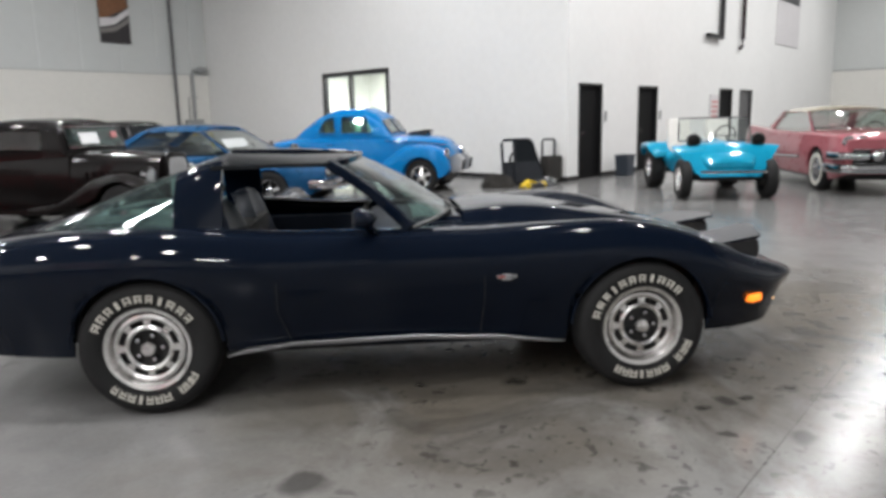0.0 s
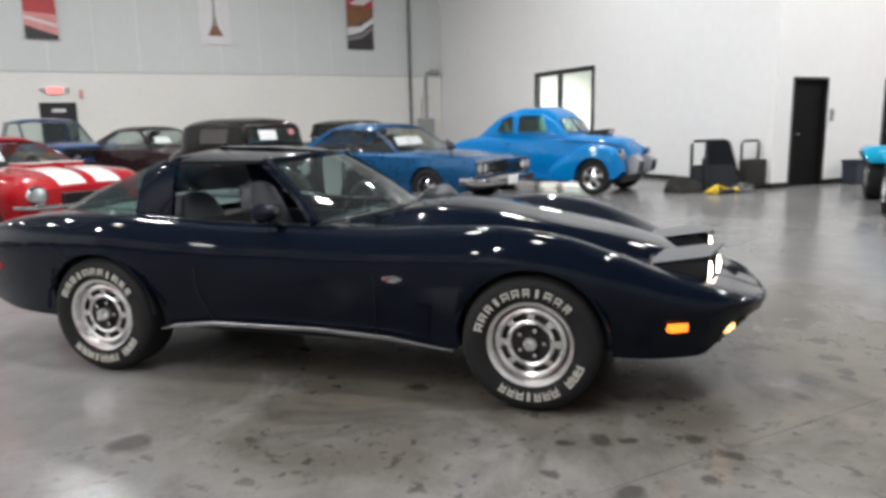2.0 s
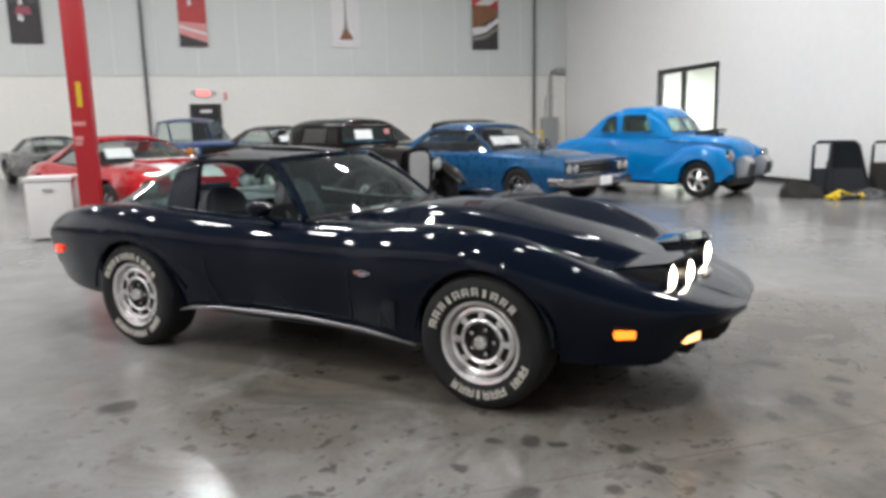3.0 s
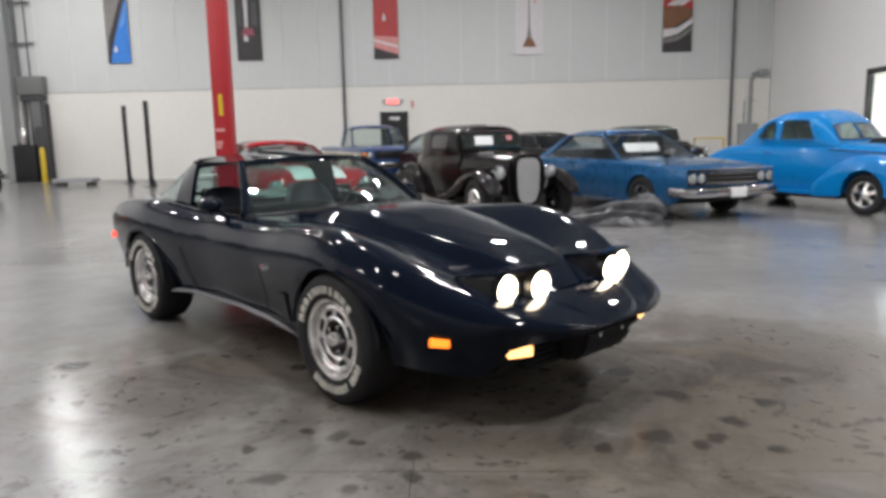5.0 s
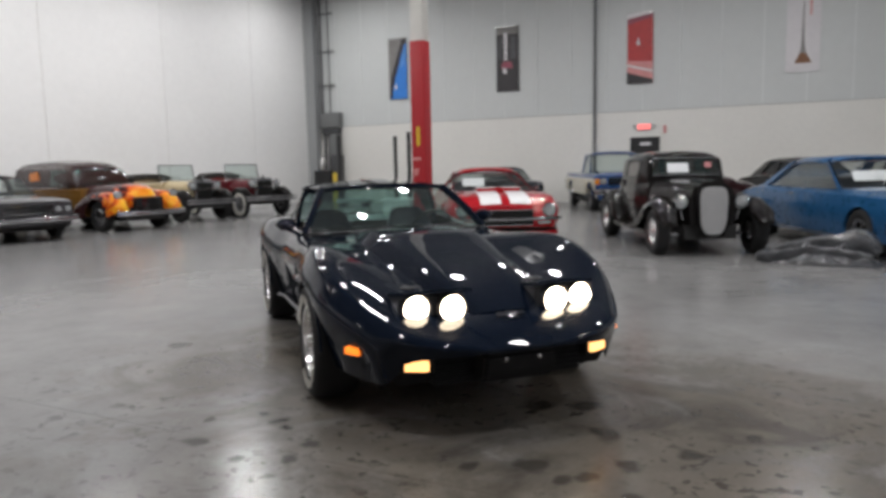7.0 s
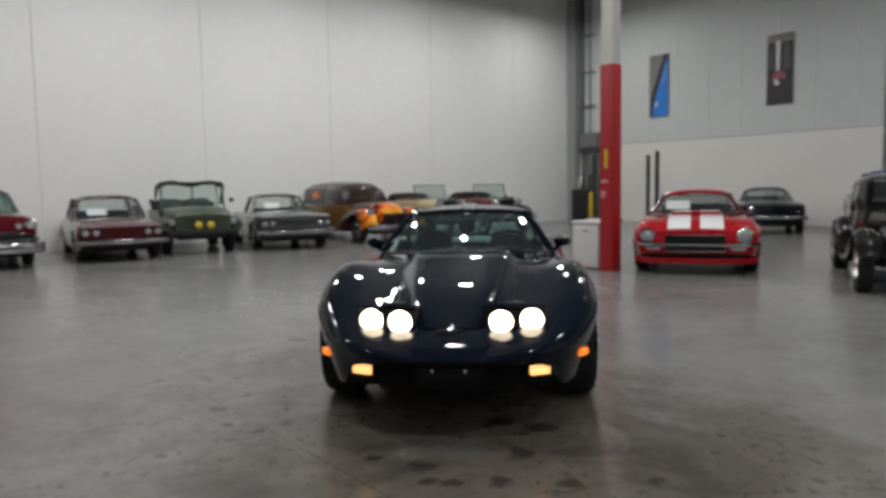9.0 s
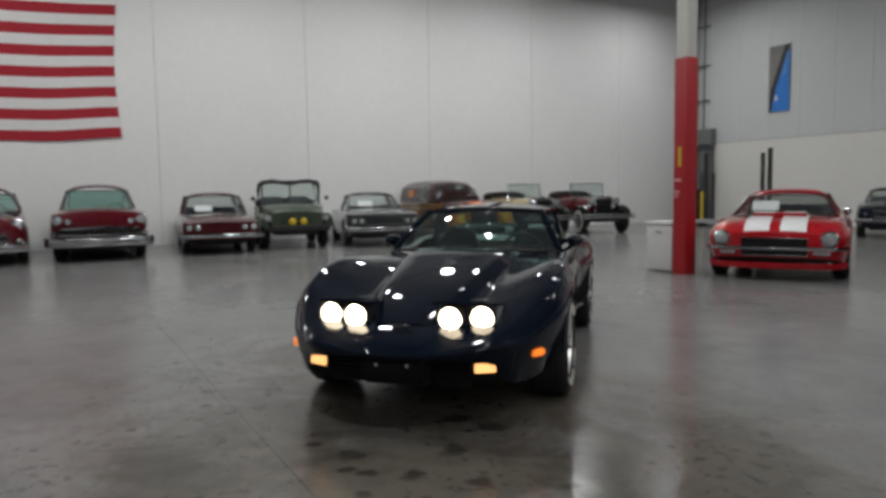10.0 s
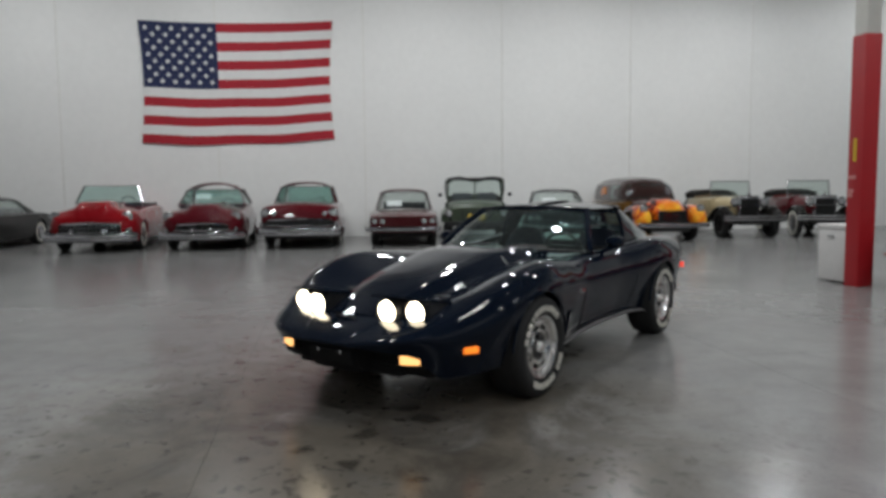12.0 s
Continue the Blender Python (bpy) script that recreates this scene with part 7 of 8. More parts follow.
# cream lower half of the pickup
for s in (-1, 1):
    part("turn_lamp", boxes((2.3, 2.33, s * 0.9 - 0.05, s * 0.9 + 0.05, 0.76, 0.92), bevel=0.008), AMBER_LENS, truck, "amber turn lamp")
for s in (-1, 1):
    part("lower_panel", slab([(-2.6, s * 0.975, 0.5), (-1.85, s * 0.985, 0.5), (-1.85, s * 0.985, 0.85), (-2.6, s * 0.975, 0.85)], 0.02, (0, 1, 0)), CREAM, truck, "cream side panel", smooth=0)
    part("lower_panel", slab([(-1.15, s * 0.986, 0.46), (1.1, s * 0.986, 0.46), (1.1, s * 0.986, 0.85), (-1.15, s * 0.986, 0.85)], 0.02, (0, 1, 0)), CREAM, truck, "cream side panel", smooth=0)


# ---- things on the walls ----
NAVY_CLOTH = material("navy_cloth", (0.012, 0.02, 0.07), 0.8, grain=0.08, scale=60, bump=0.15)
RED_CLOTH = material("red_cloth", (0.36, 0.012, 0.025), 0.8, grain=0.08, scale=60, bump=0.15)
WHITE_CLOTH = material("white_cloth", (0.7, 0.7, 0.69), 0.8, grain=0.05, scale=60, bump=0.15)


def flag(y0, y1, z0, z1):
    """Stars and stripes, hung flat with a slight sag. y runs to the viewer's right."""
    root = thing("flag", pose(WEST + 0.02, y0, z0, 0, 0, 0), "large red, white and blue striped flag on the white wall", "flag")
    w, h = y1 - y0, z1 - z0
    wave = lambda u, v: (0.018 + 0.014 * math.sin(u * 9 + v * 3), w * (u - 0.02 * math.sin(math.pi * v) * (u * u - (1 - u) ** 2)), h * v + 0.14 * u + 0.05 - 0.085 * math.sin(math.pi * u) + 0.016 * math.sin(u * 14 + 1) * (1 - v))
    for k in range(13):
        v1, v0 = 1 - k / 13, 1 - (k + 1) / 13
        u0 = 0.392 if k < 7 else 0.0
        rows = [[wave(u0 + (1 - u0) * i / 24, v0 + (v1 - v0) * j / 2) for i in range(25)] for j in range(3)]
        part("stripe", sheet(rows, 0.004), RED_CLOTH if k % 2 == 0 else WHITE_CLOTH, root, "red stripe" if k % 2 == 0 else "white stripe", smooth=60)
    rows = [[wave(0.392 * i / 12, 1 - 7 / 13 + 7 / 13 * j / 6) for i in range(13)] for j in range(7)]
    part("canton", sheet(rows, 0.004), NAVY_CLOTH, root, "navy field", smooth=60)
    pts = []
    for k in range(10):
        a = math.pi / 2 + k * math.pi / 5
        q = 0.082 if k % 2 == 0 else 0.034
        pts.append((0, q * math.cos(a), q * math.sin(a)))
    star = finish("star", slab(pts, 0.004, (1, 0, 0)), WHITE_CLOTH, 0)
    for r in range(9):
        for c in range(6 if r % 2 == 0 else 5):
            u = 0.392 * (c * 2 + 1 + (r % 2)) / 12
            v = 1 - 7 / 13 * (r + 1) / 10
            x, y, z = wave(u, v)
            part("star", star, None, root, m=Matrix.Translation((x + 0.007, y, z)))
    for u in (0.005, 0.995):
        x, y, z = wave(u, 1)
        part("grommet", lathe([(0.02, 0), (0.03, 0.006), (0.02, 0.012)], 12, "x", (x, y, z - 0.03)), ALLOY, root)


flag(-3.69, 1.625, 2.65, 6.03)

GREY_PRINT = material("grey_print", (0.2, 0.19, 0.18), 0.5, grain=0.25, scale=8)
BLACK_PRINT = material("dark_print", (0.025, 0.022, 0.024), 0.5, grain=0.4, scale=9)
BLUE_PRINT = material("blue_print", (0.025, 0.19, 0.6), 0.45, grain=0.2, scale=6)
RED_PRINT = material("red_print", (0.42, 0.03, 0.03), 0.45, grain=0.25, scale=7)
PINK_PRINT = material("rose_print", (0.6, 0.25, 0.24), 0.45, grain=0.2, scale=7)
WHITE_PRINT = material("white_print", (0.66, 0.64, 0.65), 0.5, grain=0.06, scale=8)
PALE_BLUE = material("pale_blue_print", (0.12, 0.3, 0.62), 0.45, grain=0.2, scale=6)
SLATE_PRINT = material("slate_print", (0.06, 0.06, 0.065), 0.45, grain=0.4, scale=9)
ROSE_DARK = material("dull_rose_print", (0.28, 0.06, 0.09), 0.45, grain=0.3, scale=9)
BROWN_PRINT = material("brown_print", (0.2, 0.085, 0.035), 0.45, grain=0.35, scale=9)


def banner(m, w, h, base, shapes, label):
    """A printed board; shapes: (material, outline of (u, v) on 0..1)."""
    root = thing("banner", m, label, "banner", "banners on the panelled wall")
    part("board", boxes((0, w, -0.02, 0.0, 0, h), bevel=0.004), base, root, smooth=0)
    for k, (mat, pts) in enumerate(shapes):
        part("print", slab([(u * w, -0.023 - 0.004 * k, v * h) for u, v in pts], 0.004, (0, -1, 0)), mat, root, smooth=0)
    part("top_rail", tube([(-0.02, -0.01, h + 0.01), (w + 0.02, -0.01, h + 0.01)], 0.012), ALLOY, root)


BY = NORTH - 0.03
BH = 2.3
banner(pose(-8.6, BY, 4.01), 0.81, BH, GREY_PRINT, [(BLACK_PRINT, [(0.02, 0), (0.2, 0), (1, 0.9), (1, 1), (0.76, 1), (0.1, 0.34)]), (BLUE_PRINT, [(0.14, 0.0), (1, 0), (1, 0.92), (0.86, 0.88), (0.34, 0.33), (0.2, 0.14)]), (PALE_BLUE, [(0.6, 0.5), (0.72, 0.62), (0.9, 0.84), (0.95, 0.84), (0.8, 0.56)]), (WHITE_PRINT, [(0.3, 0.19), (0.38, 0.26), (0.46, 0.2), (0.38, 0.15)])], "tall banner, blue car bonnet on grey")
banner(pose(-4.07, BY, 4.0), 0.86, BH, BLACK_PRINT, [(GREY_PRINT, [(0, 0.88), (1, 0.88), (1, 1), (0, 1)]), (WHITE_PRINT, [(0.36, 0.48), (0.34, 0.9), (0.5, 0.9), (0.48, 0.48)]), (ROSE_DARK, [(0.2, 0.36), (0.74, 0.36), (0.68, 0.46), (0.3, 0.47)]), (WHITE_PRINT, [(0.28, 0.29), (0.46, 0.27), (0.48, 0.33), (0.34, 0.38)]), (SLATE_PRINT, [(0.62, 0.5), (0.9, 0.5), (0.86, 0.84), (0.66, 0.84)]), (SLATE_PRINT, [(0.08, 0.5), (0.26, 0.5), (0.26, 0.84), (0.12, 0.84)])], "tall dark banner, white and red motif")
banner(pose(0.65, BY, 3.965), 0.83, BH, RED_PRINT, [(WHITE_PRINT, [(0, 0.92), (1, 0.98), (1, 1), (0, 1)]), (ROSE_DARK, [(0, 0.84), (1, 0.93), (1, 0.98), (0, 0.92)]), (PINK_PRINT, [(0, 0.33), (1, 0.3), (1, 0.04), (0, 0.17)]), (WHITE_PRINT, [(0, 0.25), (1, 0.15), (1, 0.18), (0, 0.28)]), (BLACK_PRINT, [(0, 0), (1, 0), (1, 0.05), (0, 0.16)]), (WHITE_PRINT, [(0.36, 0.56), (0.44, 0.66), (0.5, 0.56), (0.43, 0.53)])], "tall red banner, classic car front")
banner(pose(5.44, BY, 3.98), 0.93, BH, WHITE_PRINT, [(GREY_PRINT, [(0.3, 0.14), (0.7, 0.14), (0.58, 0.26), (0.53, 0.4), (0.51, 0.9), (0.48, 0.9), (0.46, 0.4), (0.42, 0.26)]), (BROWN_PRINT, [(0.26, 0.11), (0.76, 0.11), (0.72, 0.15), (0.6, 0.24), (0.42, 0.24), (0.3, 0.15)]), (PINK_PRINT, [(0.68, 0.72), (0.73, 0.72), (0.73, 0.95), (0.68, 0.95)])], "tall white banner, slender spire motif")
banner(pose(10.36, BY, 3.96), 0.97, BH, BLACK_PRINT, [(RED_PRINT, [(0, 0.62), (1, 0.6), (1, 1), (0, 1)]), (WHITE_PRINT, [(0, 0.84), (0.45, 0.93), (0.8, 0.88), (0.34, 0.78)]), (WHITE_PRINT, [(0.1, 0.66), (0.55, 0.78), (1, 0.74), (0.6, 0.64)]), (BLUE_PRINT, [(0.3, 0.96), (0.6, 1), (0.3, 1)]), (BROWN_PRINT, [(0, 0.32), (0.3, 0.34), (1, 0.5), (0.9, 0.6), (0.5, 0.66), (0, 0.6)]), (WHITE_PRINT, [(0, 0.2), (0.5, 0.25), (1, 0.4), (1, 0.48), (0.5, 0.34), (0, 0.32)]), (GREY_PRINT, [(0, 0.12), (0.5, 0.16), (1, 0.3), (1, 0.36), (0.5, 0.22), (0, 0.18)])], "tall red, white and brown banner, car detail")
banner(pose(27.3, DOOR_WALL - 0.01, 3.75), 2.9, 4.2, WHITE_PRINT, [(SLATE_PRINT, [(0.06, 0.36), (0.94, 0.36), (0.94, 0.97), (0.06, 0.97)]), (GREY_PRINT, [(0.3, 0.5), (0.72, 0.44), (0.8, 0.78), (0.45, 0.86)])], "large white banner with a dark grey picture")

# steel column with its red sleeve
COL_RED = material("red_column_paint", (0.36, 0.012, 0.018), 0.4, grain=0.07, scale=7, spread=0.05)
COL_CREAM = material("cream_column_paint", (0.6, 0.59, 0.55), 0.5, grain=0.05, scale=6)
column = thing("column", pose(0.285, 8.29, 0, 0, 0, 0), "square steel column in a red sleeve, cream above", "column")
part("sleeve", boxes((-0.12, 0.12, -0.12, 0.12, 0, 3.28), bevel=0.012), COL_RED, column, "red painted sleeve", smooth=30)
part("shaft", boxes((-0.107, 0.107, -0.107, 0.107, 3.28, CEILING), bevel=0.01), COL_CREAM, column, "cream painted shaft", smooth=30)
part("height_tag", boxes((-0.03, 0.03, -0.124, -0.121, 1.65, 1.95)), YELLOW, column, "narrow yellow tag", smooth=0)
for zz, ww in ((1.42, 0.07), (1.24, 0.05), (1.18, 0.04)):
    part("notice", boxes((-0.1, -0.1 + 2 * ww, -0.124, -0.121, zz, zz + 0.05)), PINK_PRINT, column, "pale worn sticker", smooth=0)
BIN_WHITE = material("white_plastic", (0.62, 0.61, 0.6), 0.45, grain=0.05, scale=9)
chest = thing("storage_box", pose(-0.2, 8.46, 0, 0, 0, 0), "white plastic storage box beside the red column", "box")
part("body", boxes((-0.27, 0.27, -0.2, 0.2, 0.02, 0.74), bevel=0.025), BIN_WHITE, chest, smooth=40)
part("lid", boxes((-0.285, 0.285, -0.215, 0.215, 0.742, 0.8), bevel=0.015), BIN_WHITE, chest, smooth=40)
part("handle", boxes((-0.06, 0.06, -0.222, -0.214, 0.62, 0.65)), GREY_PAINT, chest, smooth=0)

# exit door and sign
door = structure("door_5", boxes((0.84, 1.68, NORTH - 0.06, NORTH - 0.034, 0.01, 2.12), bevel=0.004), BLACK, "black steel exit door", "door")
part("door_frame", boxes((0.78, 0.84, NORTH - 0.07, NORTH - 0.031, 0, 2.18), (1.68, 1.74, NORTH - 0.07, NORTH - 0.031, 0, 2.18), (0.84, 1.68, NORTH - 0.07, NORTH - 0.031, 2.12, 2.18)), BLACK, door, smooth=0)
part("door_notice", boxes((1.1, 1.45, NORTH - 0.066, NORTH - 0.061, 1.9, 2.0)), WHITE_PRINT, door, "white strip notice", smooth=0)
part("push_bar", tube([(0.92, NORTH - 0.1, 1.05), (1.6, NORTH - 0.1, 1.05)], 0.02), ALLOY, door)
EXIT_GLOW = material("exit_sign_face", (0.9, 0.2, 0.18), 0.4, emit=1.6, emit_colour=(1.0, 0.12, 0.1))
sign = thing("exit_sign", pose(1.23, NORTH - 0.03, 2.52), "lit red exit sign with two lamp heads", "sign")
part("case", boxes((-0.24, 0.24, -0.07, 0.0, -0.11, 0.11), bevel=0.01), WHITE_PRINT, sign, smooth=30)
part("face", boxes((-0.2, 0.2, -0.076, -0.071, -0.08, 0.08)), EXIT_GLOW, sign, "glowing red face", smooth=0)
txt = bpy.data.curves.new("exit_word", "FONT")
txt.body, txt.size, txt.align_x, txt.align_y, txt.extrude = "EXIT", 0.15, "CENTER", "CENTER", 0.002
word = new("word", txt)
word.parent, word.matrix_basis = sign, pose(0, -0.079, 0, 90, 0, 0)
txt.materials.append(WHITE_PRINT)
for s in (-1, 1):
    part("lamp_head", lathe([(0.05, 0), (0.06, 0.02), (0.04, 0.08), (0.001, 0.09)], 16, "y", (s * 0.32, -0.08, 0.02)), WHITE_PRINT, sign)
call = thing("fire_alarm", pose(1.9, NORTH - 0.03, 2.42), "small red fire alarm box on the wall", "alarm")
part("case", boxes((-0.045, 0.045, -0.06, 0, -0.12, 0.12), bevel=0.01), PINK_PRINT, call, smooth=30)

# pipes and wiring on the north wall
def wall_pipe(x, z0, z1, r, label, mat, drop=0.07):
    p = thing("wall_pipe", pose(x, NORTH - drop, 0), label, "pipe")
    part("pipe", tube([(0, 0, z0), (0, 0, z1)], r, 10), mat, p)
    z = z0 + 0.6
    while z < z1:
        part("bracket", boxes((-r - 0.02, r + 0.02, -r * 0.2, drop - 0.032, z - 0.02, z + 0.02)), GREY_PAINT, p, smooth=0)
        z += 2.1


PIPE_GREY = material("pipe_grey", (0.12, 0.12, 0.125), 0.4, 0.3, grain=0.08, scale=10)
wall_pipe(-0.44, 0.0, CEILING, 0.05, "dark grey vertical drain pipe on the panelled wall", PIPE_GREY, 0.1)
wall_pipe(12.7, 0.0, CEILING, 0.05, "dark grey vertical drain pipe near the corner", PIPE_GREY, 0.1)
duct = thing("conduit_run", pose(13.3, NORTH - 0.06, 0), "grey conduit bending to the corner above a panel", "conduit")
part("riser", tube([(0.05, 0, 1.5), (0.05, 0, 3.0), (0.12, 0, 3.2), (0.3, 0, 3.24)], 0.06, 10), GREY_PAINT, duct)
part("riser", tube([(-0.14, 0, 1.5), (-0.14, 0, 2.3), (0.2, 0, 2.3)], 0.02, 8), GREY_PAINT, duct)
part("junction", boxes((0.26, 0.6, -0.09, 0.02, 3.14, 3.34), bevel=0.02), GREY_PAINT, duct, smooth=30)
cabinet = thing("electrical_cabinet", pose(13.3, NORTH - 0.03, 0), "grey wall-mounted electrical cabinet in the corner", "cabinet")
part("case", boxes((-0.32, 0.28, -0.22, 0, 0.3, 1.55), bevel=0.01), GREY_PAINT, cabinet, smooth=30)
part("door", boxes((-0.3, 0.26, -0.235, -0.221, 0.33, 1.52), bevel=0.006), GREY_PAINT, cabinet, smooth=30)

GEAR_GREY = material("switchgear_grey", (0.15, 0.155, 0.155), 0.45, grain=0.08, scale=9)
MATTE_GREY = material("dark_grey_steel", (0.05, 0.052, 0.055), 0.5, grain=0.12, scale=9)
# north-west corner: switchgear, bollard, pipes
gear = thing("switchgear", pose(-11.3, NORTH - 0.05, 0), "grey switchgear box on conduits above dark cabinets", "cabinet")
part("box", boxes((-0.48, 0.45, -0.3, 0, 3.0, 3.62), bevel=0.015), GEAR_GREY, gear, smooth=30)
part("box_door", boxes((-0.44, 0.41, -0.315, -0.301, 3.05, 3.57), bevel=0.006), GEAR_GREY, gear, smooth=30)
for x0, x1 in ((-0.45, 0.07), (-0.05, 0.03)):
    part("conduit", tube([(x0, -0.12, 3.62), (x0, -0.12, CEILING)], x1, 10), PIPE_GREY, gear)
for zz in (4.74, 6.1, 7.6):
    part("strut", boxes((-0.66, 0.12, -0.06, 0, zz - 0.03, zz + 0.03)), PIPE_GREY, gear, smooth=0)
for x0, rr in ((-0.36, 0.07), (-0.15, 0.05), (0.36, 0.075)):
    part("conduit", tube([(x0, -0.14, 1.25), (x0, -0.14, 3.0)], rr, 10), PIPE_GREY, gear)
part("panel", boxes((-0.08, 0.26, -0.22, 0, 1.75, 2.98), bevel=0.015), GEAR_GREY, gear, "grey panel under the box", smooth=30)
part("junction", boxes((-0.44, 0.43, -0.26, -0.05, 2.78, 2.98), bevel=0.02), MATTE_GREY, gear, smooth=30)
part("lower_cabinet", boxes((-0.72, 0.08, -0.5, 0, 0.0, 1.28), bevel=0.01), BLACK, gear, "black floor cabinet", smooth=30)
part("side_cabinet", boxes((0.1, 0.44, -0.4, 0, 0.0, 1.9), bevel=0.01), MATTE_GREY, gear, "dark grey floor cabinet", smooth=30)
part("meter", lathe([(0.001, 1.86), (0.1, 1.84), (0.13, 1.74), (0.13, 1.36), (0.1, 1.29)], 18, "z", (-0.38, -0.3, 0)), ALLOY, gear, "bright metal cylinder")
part("post", boxes((0.46, 0.55, -0.4, -0.3, 0.0, 2.75), bevel=0.008), PIPE_GREY, gear, smooth=30)
post = thing("bollard", pose(-10.85, NORTH - 0.75, 0), "yellow steel bollard guarding the switchgear", "bollard")
part("pipe", lathe([(0.085, 0), (0.085, 1.1), (0.07, 1.16), (0.03, 1.19), (0.001, 1.2)], 20, "z"), YELLOW, post)
part("floor_flange", lathe([(0.13, 0.0), (0.13, 0.015), (0.09, 0.02)], 20, "z"), YELLOW, post)

# dark uprights of a dismantled lift with a low deck
for px, py, hh in ((-10.0, 21.1, 2.6), (-7.08, 20.34, 2.45), (-5.55, 18.55, 2.48)):
    up = thing("lift_post", pose(px, py, 0), "slim black steel lift upright on a base plate", "post", "lift uprights")
    part("channel", boxes((-0.05, 0.05, -0.05, -0.03, 0.02, hh), (-0.05, -0.03, -0.03, 0.05, 0.02, hh), (0.03, 0.05, -0.03, 0.05, 0.02, hh)), BLACK, up, smooth=0)
    part("base_plate", boxes((-0.16, 0.16, -0.16, 0.16, 0, 0.02), bevel=0.004), BLACK, up, smooth=0)
    part("foot_brace", prism([(0.05, 0.02), (0.16, 0.02), (0.05, 0.3)], -0.01, 0.01), BLACK, up, smooth=0)
deck = thing("ramp_deck", pose(-8.4, 19.6, 0, 0, 0, 4), "low grey steel ramp lying on the floor", "ramp")
part("deck", boxes((-0.6, 0.6, -0.3, 0.3, 0.12, 0.24), bevel=0.01), GREY_PAINT, deck, smooth=30)
for k in (-0.5, 0.4):
    part("foot", boxes((k, k + 0.1, -0.25, 0.25, 0, 0.12)), BLACK, deck, smooth=0)

# door wall details
for i, (sx, zz) in enumerate(((14.62, 1.35), (17.6, 1.35))):
    sw = thing("wall_switch", pose(sx, DOOR_WALL, zz), "grey push-button plate beside a black door", "switch", "door switches")
    part("plate", boxes((-0.05, 0.05, -0.02, 0, -0.12, 0.12), bevel=0.006), GREY_PAINT, sw, smooth=30)
    part("button", lathe([(0.02, 0), (0.02, -0.012), (0.001, -0.014)], 12, "y", (0, -0.02, 0.03)), BLACK, sw)
hook = thing("wall_bracket", pose(21.6, DOOR_WALL, 3.6), "black pipe bracket high on the white wall", "bracket")
part("upright", boxes((-0.06, 0.06, -0.16, -0.04, 0, 2.4)), BLACK, hook, smooth=0)
part("foot", boxes((-1.1, 0.06, -0.16, -0.04, -0.1, 0.0)), BLACK, hook, smooth=0)
sp = thing("sprinkler_pipe", pose(23.45, DOOR_WALL - 0.1, 3.35), "dark red sprinkler riser on the white wall", "pipe")
part("pipe", tube([(0.05, 0, 4.0), (0.05, 0, 0.3), (0.0, 0, 0.05), (-0.15, 0, 0.0)], 0.06, 10), MAROON_D, sp)
notice = thing("notice_board", pose(21.1, DOOR_WALL - 0.02, 0.9), "pale notice poster taped beside the door", "poster")
part("sheet", boxes((0, 0.7, -0.01, 0.01, 0, 1.0)), WHITE_PRINT, notice, smooth=0)
for k in range(5):
    part("bar", boxes((0.1, 0.6, -0.016, -0.011, 0.2 + 0.14 * k, 0.27 + 0.14 * k)), PINK_PRINT, notice, smooth=0)
# heap of car parts against the east wall
FRAME = material("black_trim_frame", (0.016, 0.018, 0.022), 0.45, grain=0.15, scale=14)


def hatch_frame(m, w, h, label):
    root = thing("hatch_frame", m, label, "car part", "heap of car parts")
    part("rim", sweep([(-w, 0, 0.1), (-w * 0.8, 0, h * 0.93), (-w * 0.68, 0, h), (w * 0.6, 0, h), (w * 0.74, 0, h * 0.93), (w, 0, 0.1)], 0.06, 0.05, 8), FRAME, root)
    part("panel", prism([(-w, 0.0), (w, 0.0), (w * 0.86, h * 0.5), (-w * 0.9, h * 0.5)], -0.05, 0.05, 0.03), FRAME, root)
    part("glass", prism([(-w * 0.3, h * 0.48), (w * 0.86, h * 0.48), (w * 0.66, h * 0.97), (-w * 0.2, h * 0.97)], -0.01, 0.01), SMOKED, root, "dark glass", smooth=0)
    part("ridge", sweep([(-w * 0.5, -0.06, 0.05), (-w * 0.36, -0.08, h * 0.55), (-w * 0.22, -0.05, h * 0.97)], 0.08, 0.05, 8), FRAME, root)
    return root


FRAME.node_tree.nodes["Principled BSDF"].inputs["Specular IOR Level"].default_value = 0.15
BIN_BLUE = material("dark_blue_plastic", (0.03, 0.04, 0.055), 0.5, grain=0.06, scale=9)
hatch_frame(pose(12.35, 8.3, 0.02, -8, 0, -20), 0.34, 0.6, "black car hatch frame leaning on another")
hatch_frame(pose(11.93, 7.98, 0.02, -20, 0, -27), 0.46, 0.95, "black car hatch frame leaning on the heap")
case = thing("wheeled_case", pose(12.72, 7.84, 0, 0, 0, -8), "black wheeled case with its tall handle up", "case", "heap of car parts")
part("body", boxes((-0.22, 0.22, -0.13, 0.13, 0.04, 0.56), bevel=0.04), CLOTH_TOP, case, smooth=40)
part("handle", tube([(-0.2, 0.08, 0.54), (-0.2, 0.08, 0.86), (-0.15, 0.08, 0.9), (0.15, 0.08, 0.9), (0.2, 0.08, 0.86), (0.2, 0.08, 0.54)], 0.025, 8), BLACK, case)
for s in (-1, 1):
    part("castor", lathe([(0.04, -0.015), (0.04, 0.015)], 14, "x", (s * 0.17, 0.06, 0.04), cap=True), RUBBER, case)


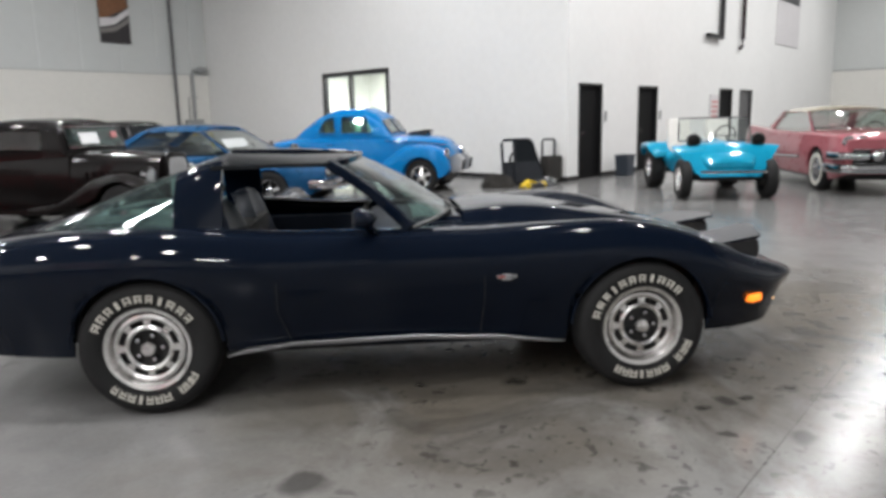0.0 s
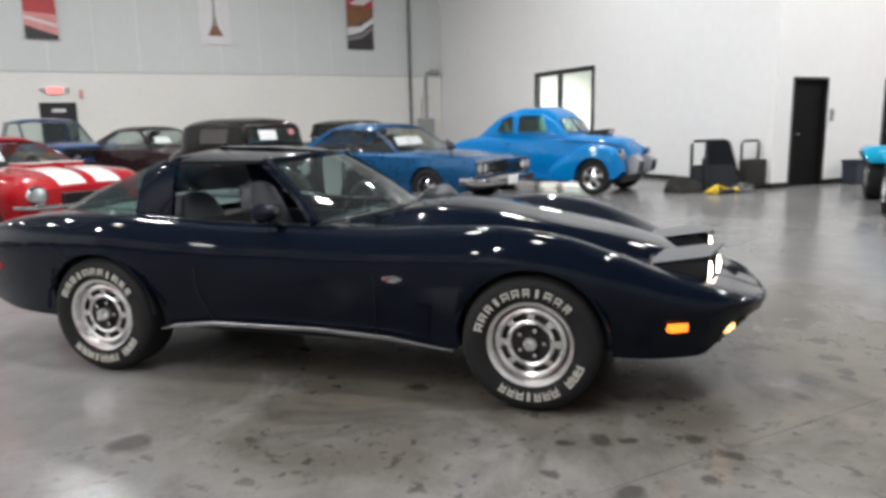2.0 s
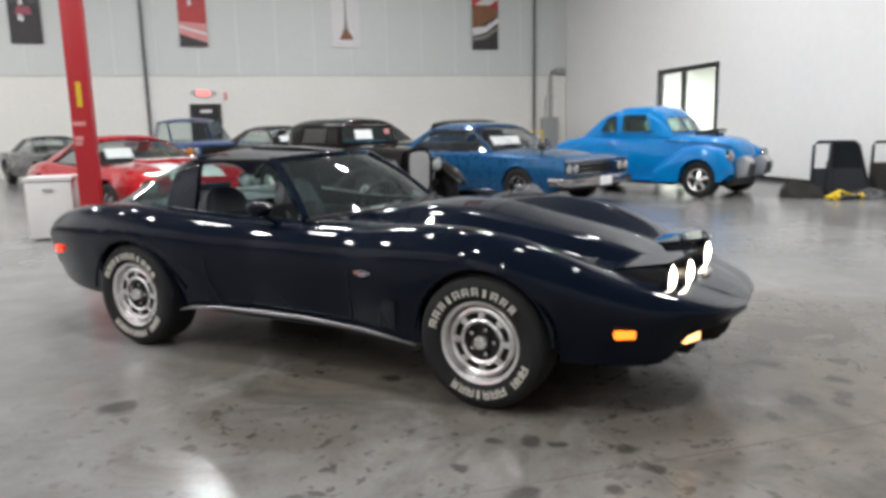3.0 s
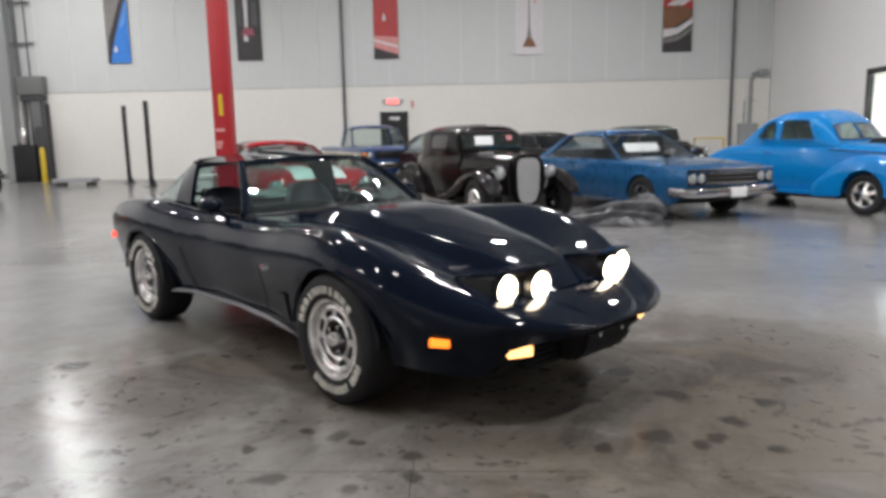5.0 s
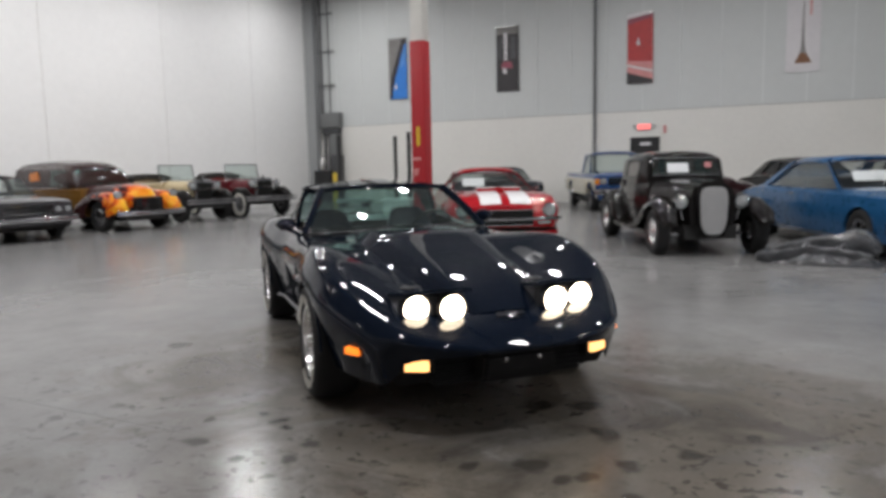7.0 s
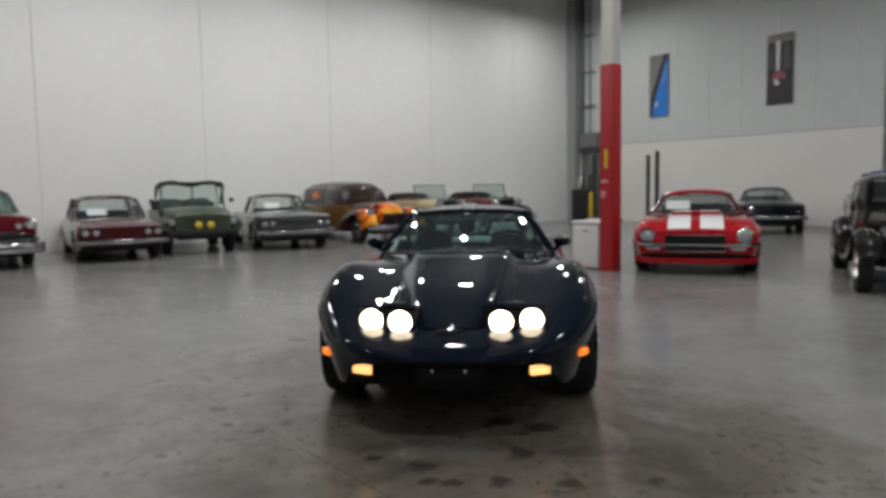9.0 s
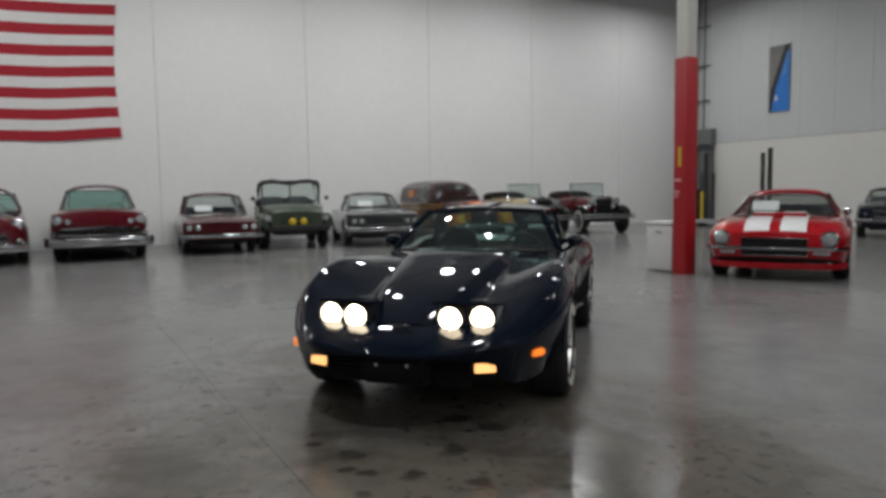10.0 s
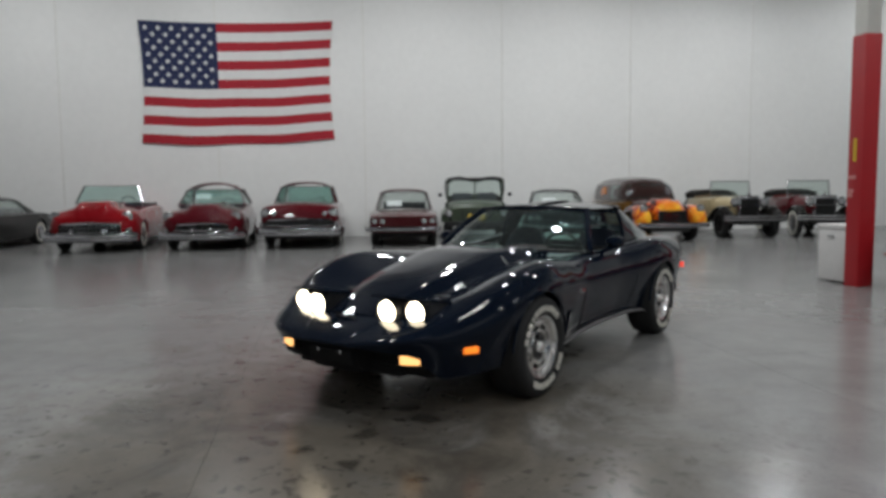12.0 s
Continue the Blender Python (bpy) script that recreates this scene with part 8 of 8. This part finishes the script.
def crumpled(m, lx, ly, h, mat, name, label, category, seed, group=""):
    """A heap of cloth with folds."""
    root = thing(name, m, label, category, group)
    n = 64
    rows = []
    for i in range(n + 1):
        row = []
        for j in range(n + 1):
            u, v = 2 * i / n - 1, 2 * j / n - 1
            d = max(0.0, 1 - (abs(u) ** 2.6 + abs(v) ** 2.6))
            q = Vector((u * lx * 2.2 + seed, v * ly * 2.2, seed))
            warp = Vector((noise.noise(q * 0.9), noise.noise(q * 0.9 + Vector((5, 3, 1))), 0)) * 1.1
            fold = 1 - abs(noise.noise(Vector((q.x * 0.8, q.y * 2.4, seed)) + warp)) * 2.2
            crease = 1 - abs(noise.noise(Vector((q.x * 2.6 + q.y * 1.5, q.y * 3.2, 4)) + warp)) * 2.4
            z = h * d**0.45 * (0.28 + 0.42 * max(fold, -0.3) + 0.2 * crease + 0.5 * noise.noise(q * 0.9))
            k = 1 + 0.16 * noise.noise(Vector((u * 2 + seed, v * 2, 7)))
            row.append((u * lx * k, v * ly * k, max(0.004, z)))
        rows.append(row)
    part("cloth", sheet(rows), mat, root, smooth=35)
    return root


# the strong mottle paints pale lit and dark shaded folds into the colour
SHEETING = material("grey_plastic_sheet", (0.042, 0.044, 0.048), 0.22, grain=0.9, scale=9, bump=0.3)
heap = crumpled(pose(5.98, 8.25, 0, 0, 0, -8), 0.66, 0.36, 0.17, SHEETING, "crumpled_sheet", "crumpled grey plastic sheet heaped on the floor", "sheet", 3.0)
for path, wide, high in (
    (((-0.72, -0.14, 0.05), (-0.4, -0.2, 0.08), (0.0, -0.12, 0.1), (0.35, -0.16, 0.09), (0.55, -0.05, 0.06)), 0.17, 0.15),
    (((-0.55, 0.02, 0.07), (-0.2, 0.04, 0.14), (0.2, 0.0, 0.18), (0.42, 0.06, 0.19), (0.6, 0.02, 0.07)), 0.2, 0.22),
    (((-0.1, 0.18, 0.08), (0.25, 0.12, 0.22), (0.48, 0.16, 0.22), (0.62, 0.12, 0.08)), 0.22, 0.2),
    (((-0.66, -0.2, 0.04), (-0.5, 0.02, 0.1), (-0.3, 0.16, 0.08), (0.0, 0.22, 0.06)), 0.13, 0.1),
    (((0.1, -0.2, 0.06), (0.3, 0.0, 0.2), (0.45, 0.18, 0.16)), 0.12, 0.1),
    (((-0.3, -0.22, 0.05), (-0.15, -0.02, 0.16), (0.0, 0.16, 0.12)), 0.1, 0.09),
):
    pts = rounded([Vector(q) for q in path], 5)
    bm = sweep([(q.x, q.y, q.z) for q in pts], wide, high, 14, taper=[0.35 + 0.65 * math.sin(math.pi * (0.1 + 0.8 * i / (len(pts) - 1))) for i in range(len(pts))])
    for v in bm.verts:
        q = v.co * 7.0
        v.co += Vector((noise.noise(q), noise.noise(q + Vector((9, 2, 4))), noise.noise(q + Vector((3, 7, 1))))) * 0.035
        v.co.z = max(v.co.z, 0.006)
    for v in bm.verts:
        v.co.z *= 1.25
    part("fold", bm, SHEETING, heap, smooth=40)
crumpled(pose(11.32, 8.2, 0, 0, 0, -30), 0.34, 0.3, 0.36, CLOTH_TOP, "black_bag", "slumped black cloth bag by the car parts", "bag", 8.0, "heap of car parts")
crumpled(pose(12.1, 7.6, 0, 0, 0, 10), 0.34, 0.22, 0.2, SHEETING, "grey_cloth", "grey rag draped on the heap", "cloth", 12.0, "heap of car parts")
bin_ = thing("waste_bin", pose(14.95, 7.25, 0), "dark blue-grey plastic waste bin against the white wall", "bin")
part("body", prism([(-0.17, 0.0), (0.17, 0.0), (0.21, 0.46), (-0.21, 0.46)], -0.15, 0.15, 0.012), BIN_BLUE, bin_, smooth=30)
part("rim", tube([(-0.22, -0.16, 0.46), (0.22, -0.16, 0.46), (0.22, 0.16, 0.46), (-0.22, 0.16, 0.46)], 0.014, 6, True), BIN_BLUE, bin_)

stick = thing("yellow_strap", pose(11.62, 7.5, 0, 0, 0, -10), "yellow and black ratchet strap bundle", "strap", "heap of car parts")
part("roll", tube([(-0.2, 0, 0.045), (0.2, 0, 0.045)], 0.042, 10), BLACK, stick)
for s in (-1, 1):
    part("end", lathe([(0.055, -0.03), (0.055, 0.03)], 14, "x", (s * 0.21, 0, 0.055), cap=True), YELLOW, stick)
part("webbing", sweep([(-0.3, 0.1, 0.03), (-0.05, 0.16, 0.13), (0.12, 0.1, 0.06), (0.34, 0.16, 0.04)], 0.12, 0.05, 8), YELLOW, stick)

# slim stand before the blue hardtop, yellow frame behind it
stand = thing("lamp_stand", pose(6.75, 8.75, 0), "thin black stand with a small round head", "stand")
part("base", lathe([(0.14, 0), (0.14, 0.015), (0.03, 0.03)], 20, "z"), BLACK, stand)
part("pole", tube([(0, 0, 0.02), (0, 0, 0.92)], 0.014), BLACK, stand)
part("head", lathe([(0.001, -0.05), (0.06, -0.03), (0.075, 0.02), (0.05, 0.07), (0.001, 0.09)], 18, "z", (0, 0, 0.96)), BLACK, stand)
cart = thing("yellow_cart", pose(10.2, 17.2, 0, 0, 0, 10), "yellow steel frame cart in the back corner", "cart")
part("frame", tube([(-0.42, 0, 0.1), (-0.42, 0, 1.12), (0.42, 0, 1.12), (0.42, 0, 0.1)], 0.03), YELLOW, cart)
part("deck", boxes((-0.4, 0.4, -0.5, 0.3, 0.0, 0.16), bevel=0.01), YELLOW, cart, smooth=30)
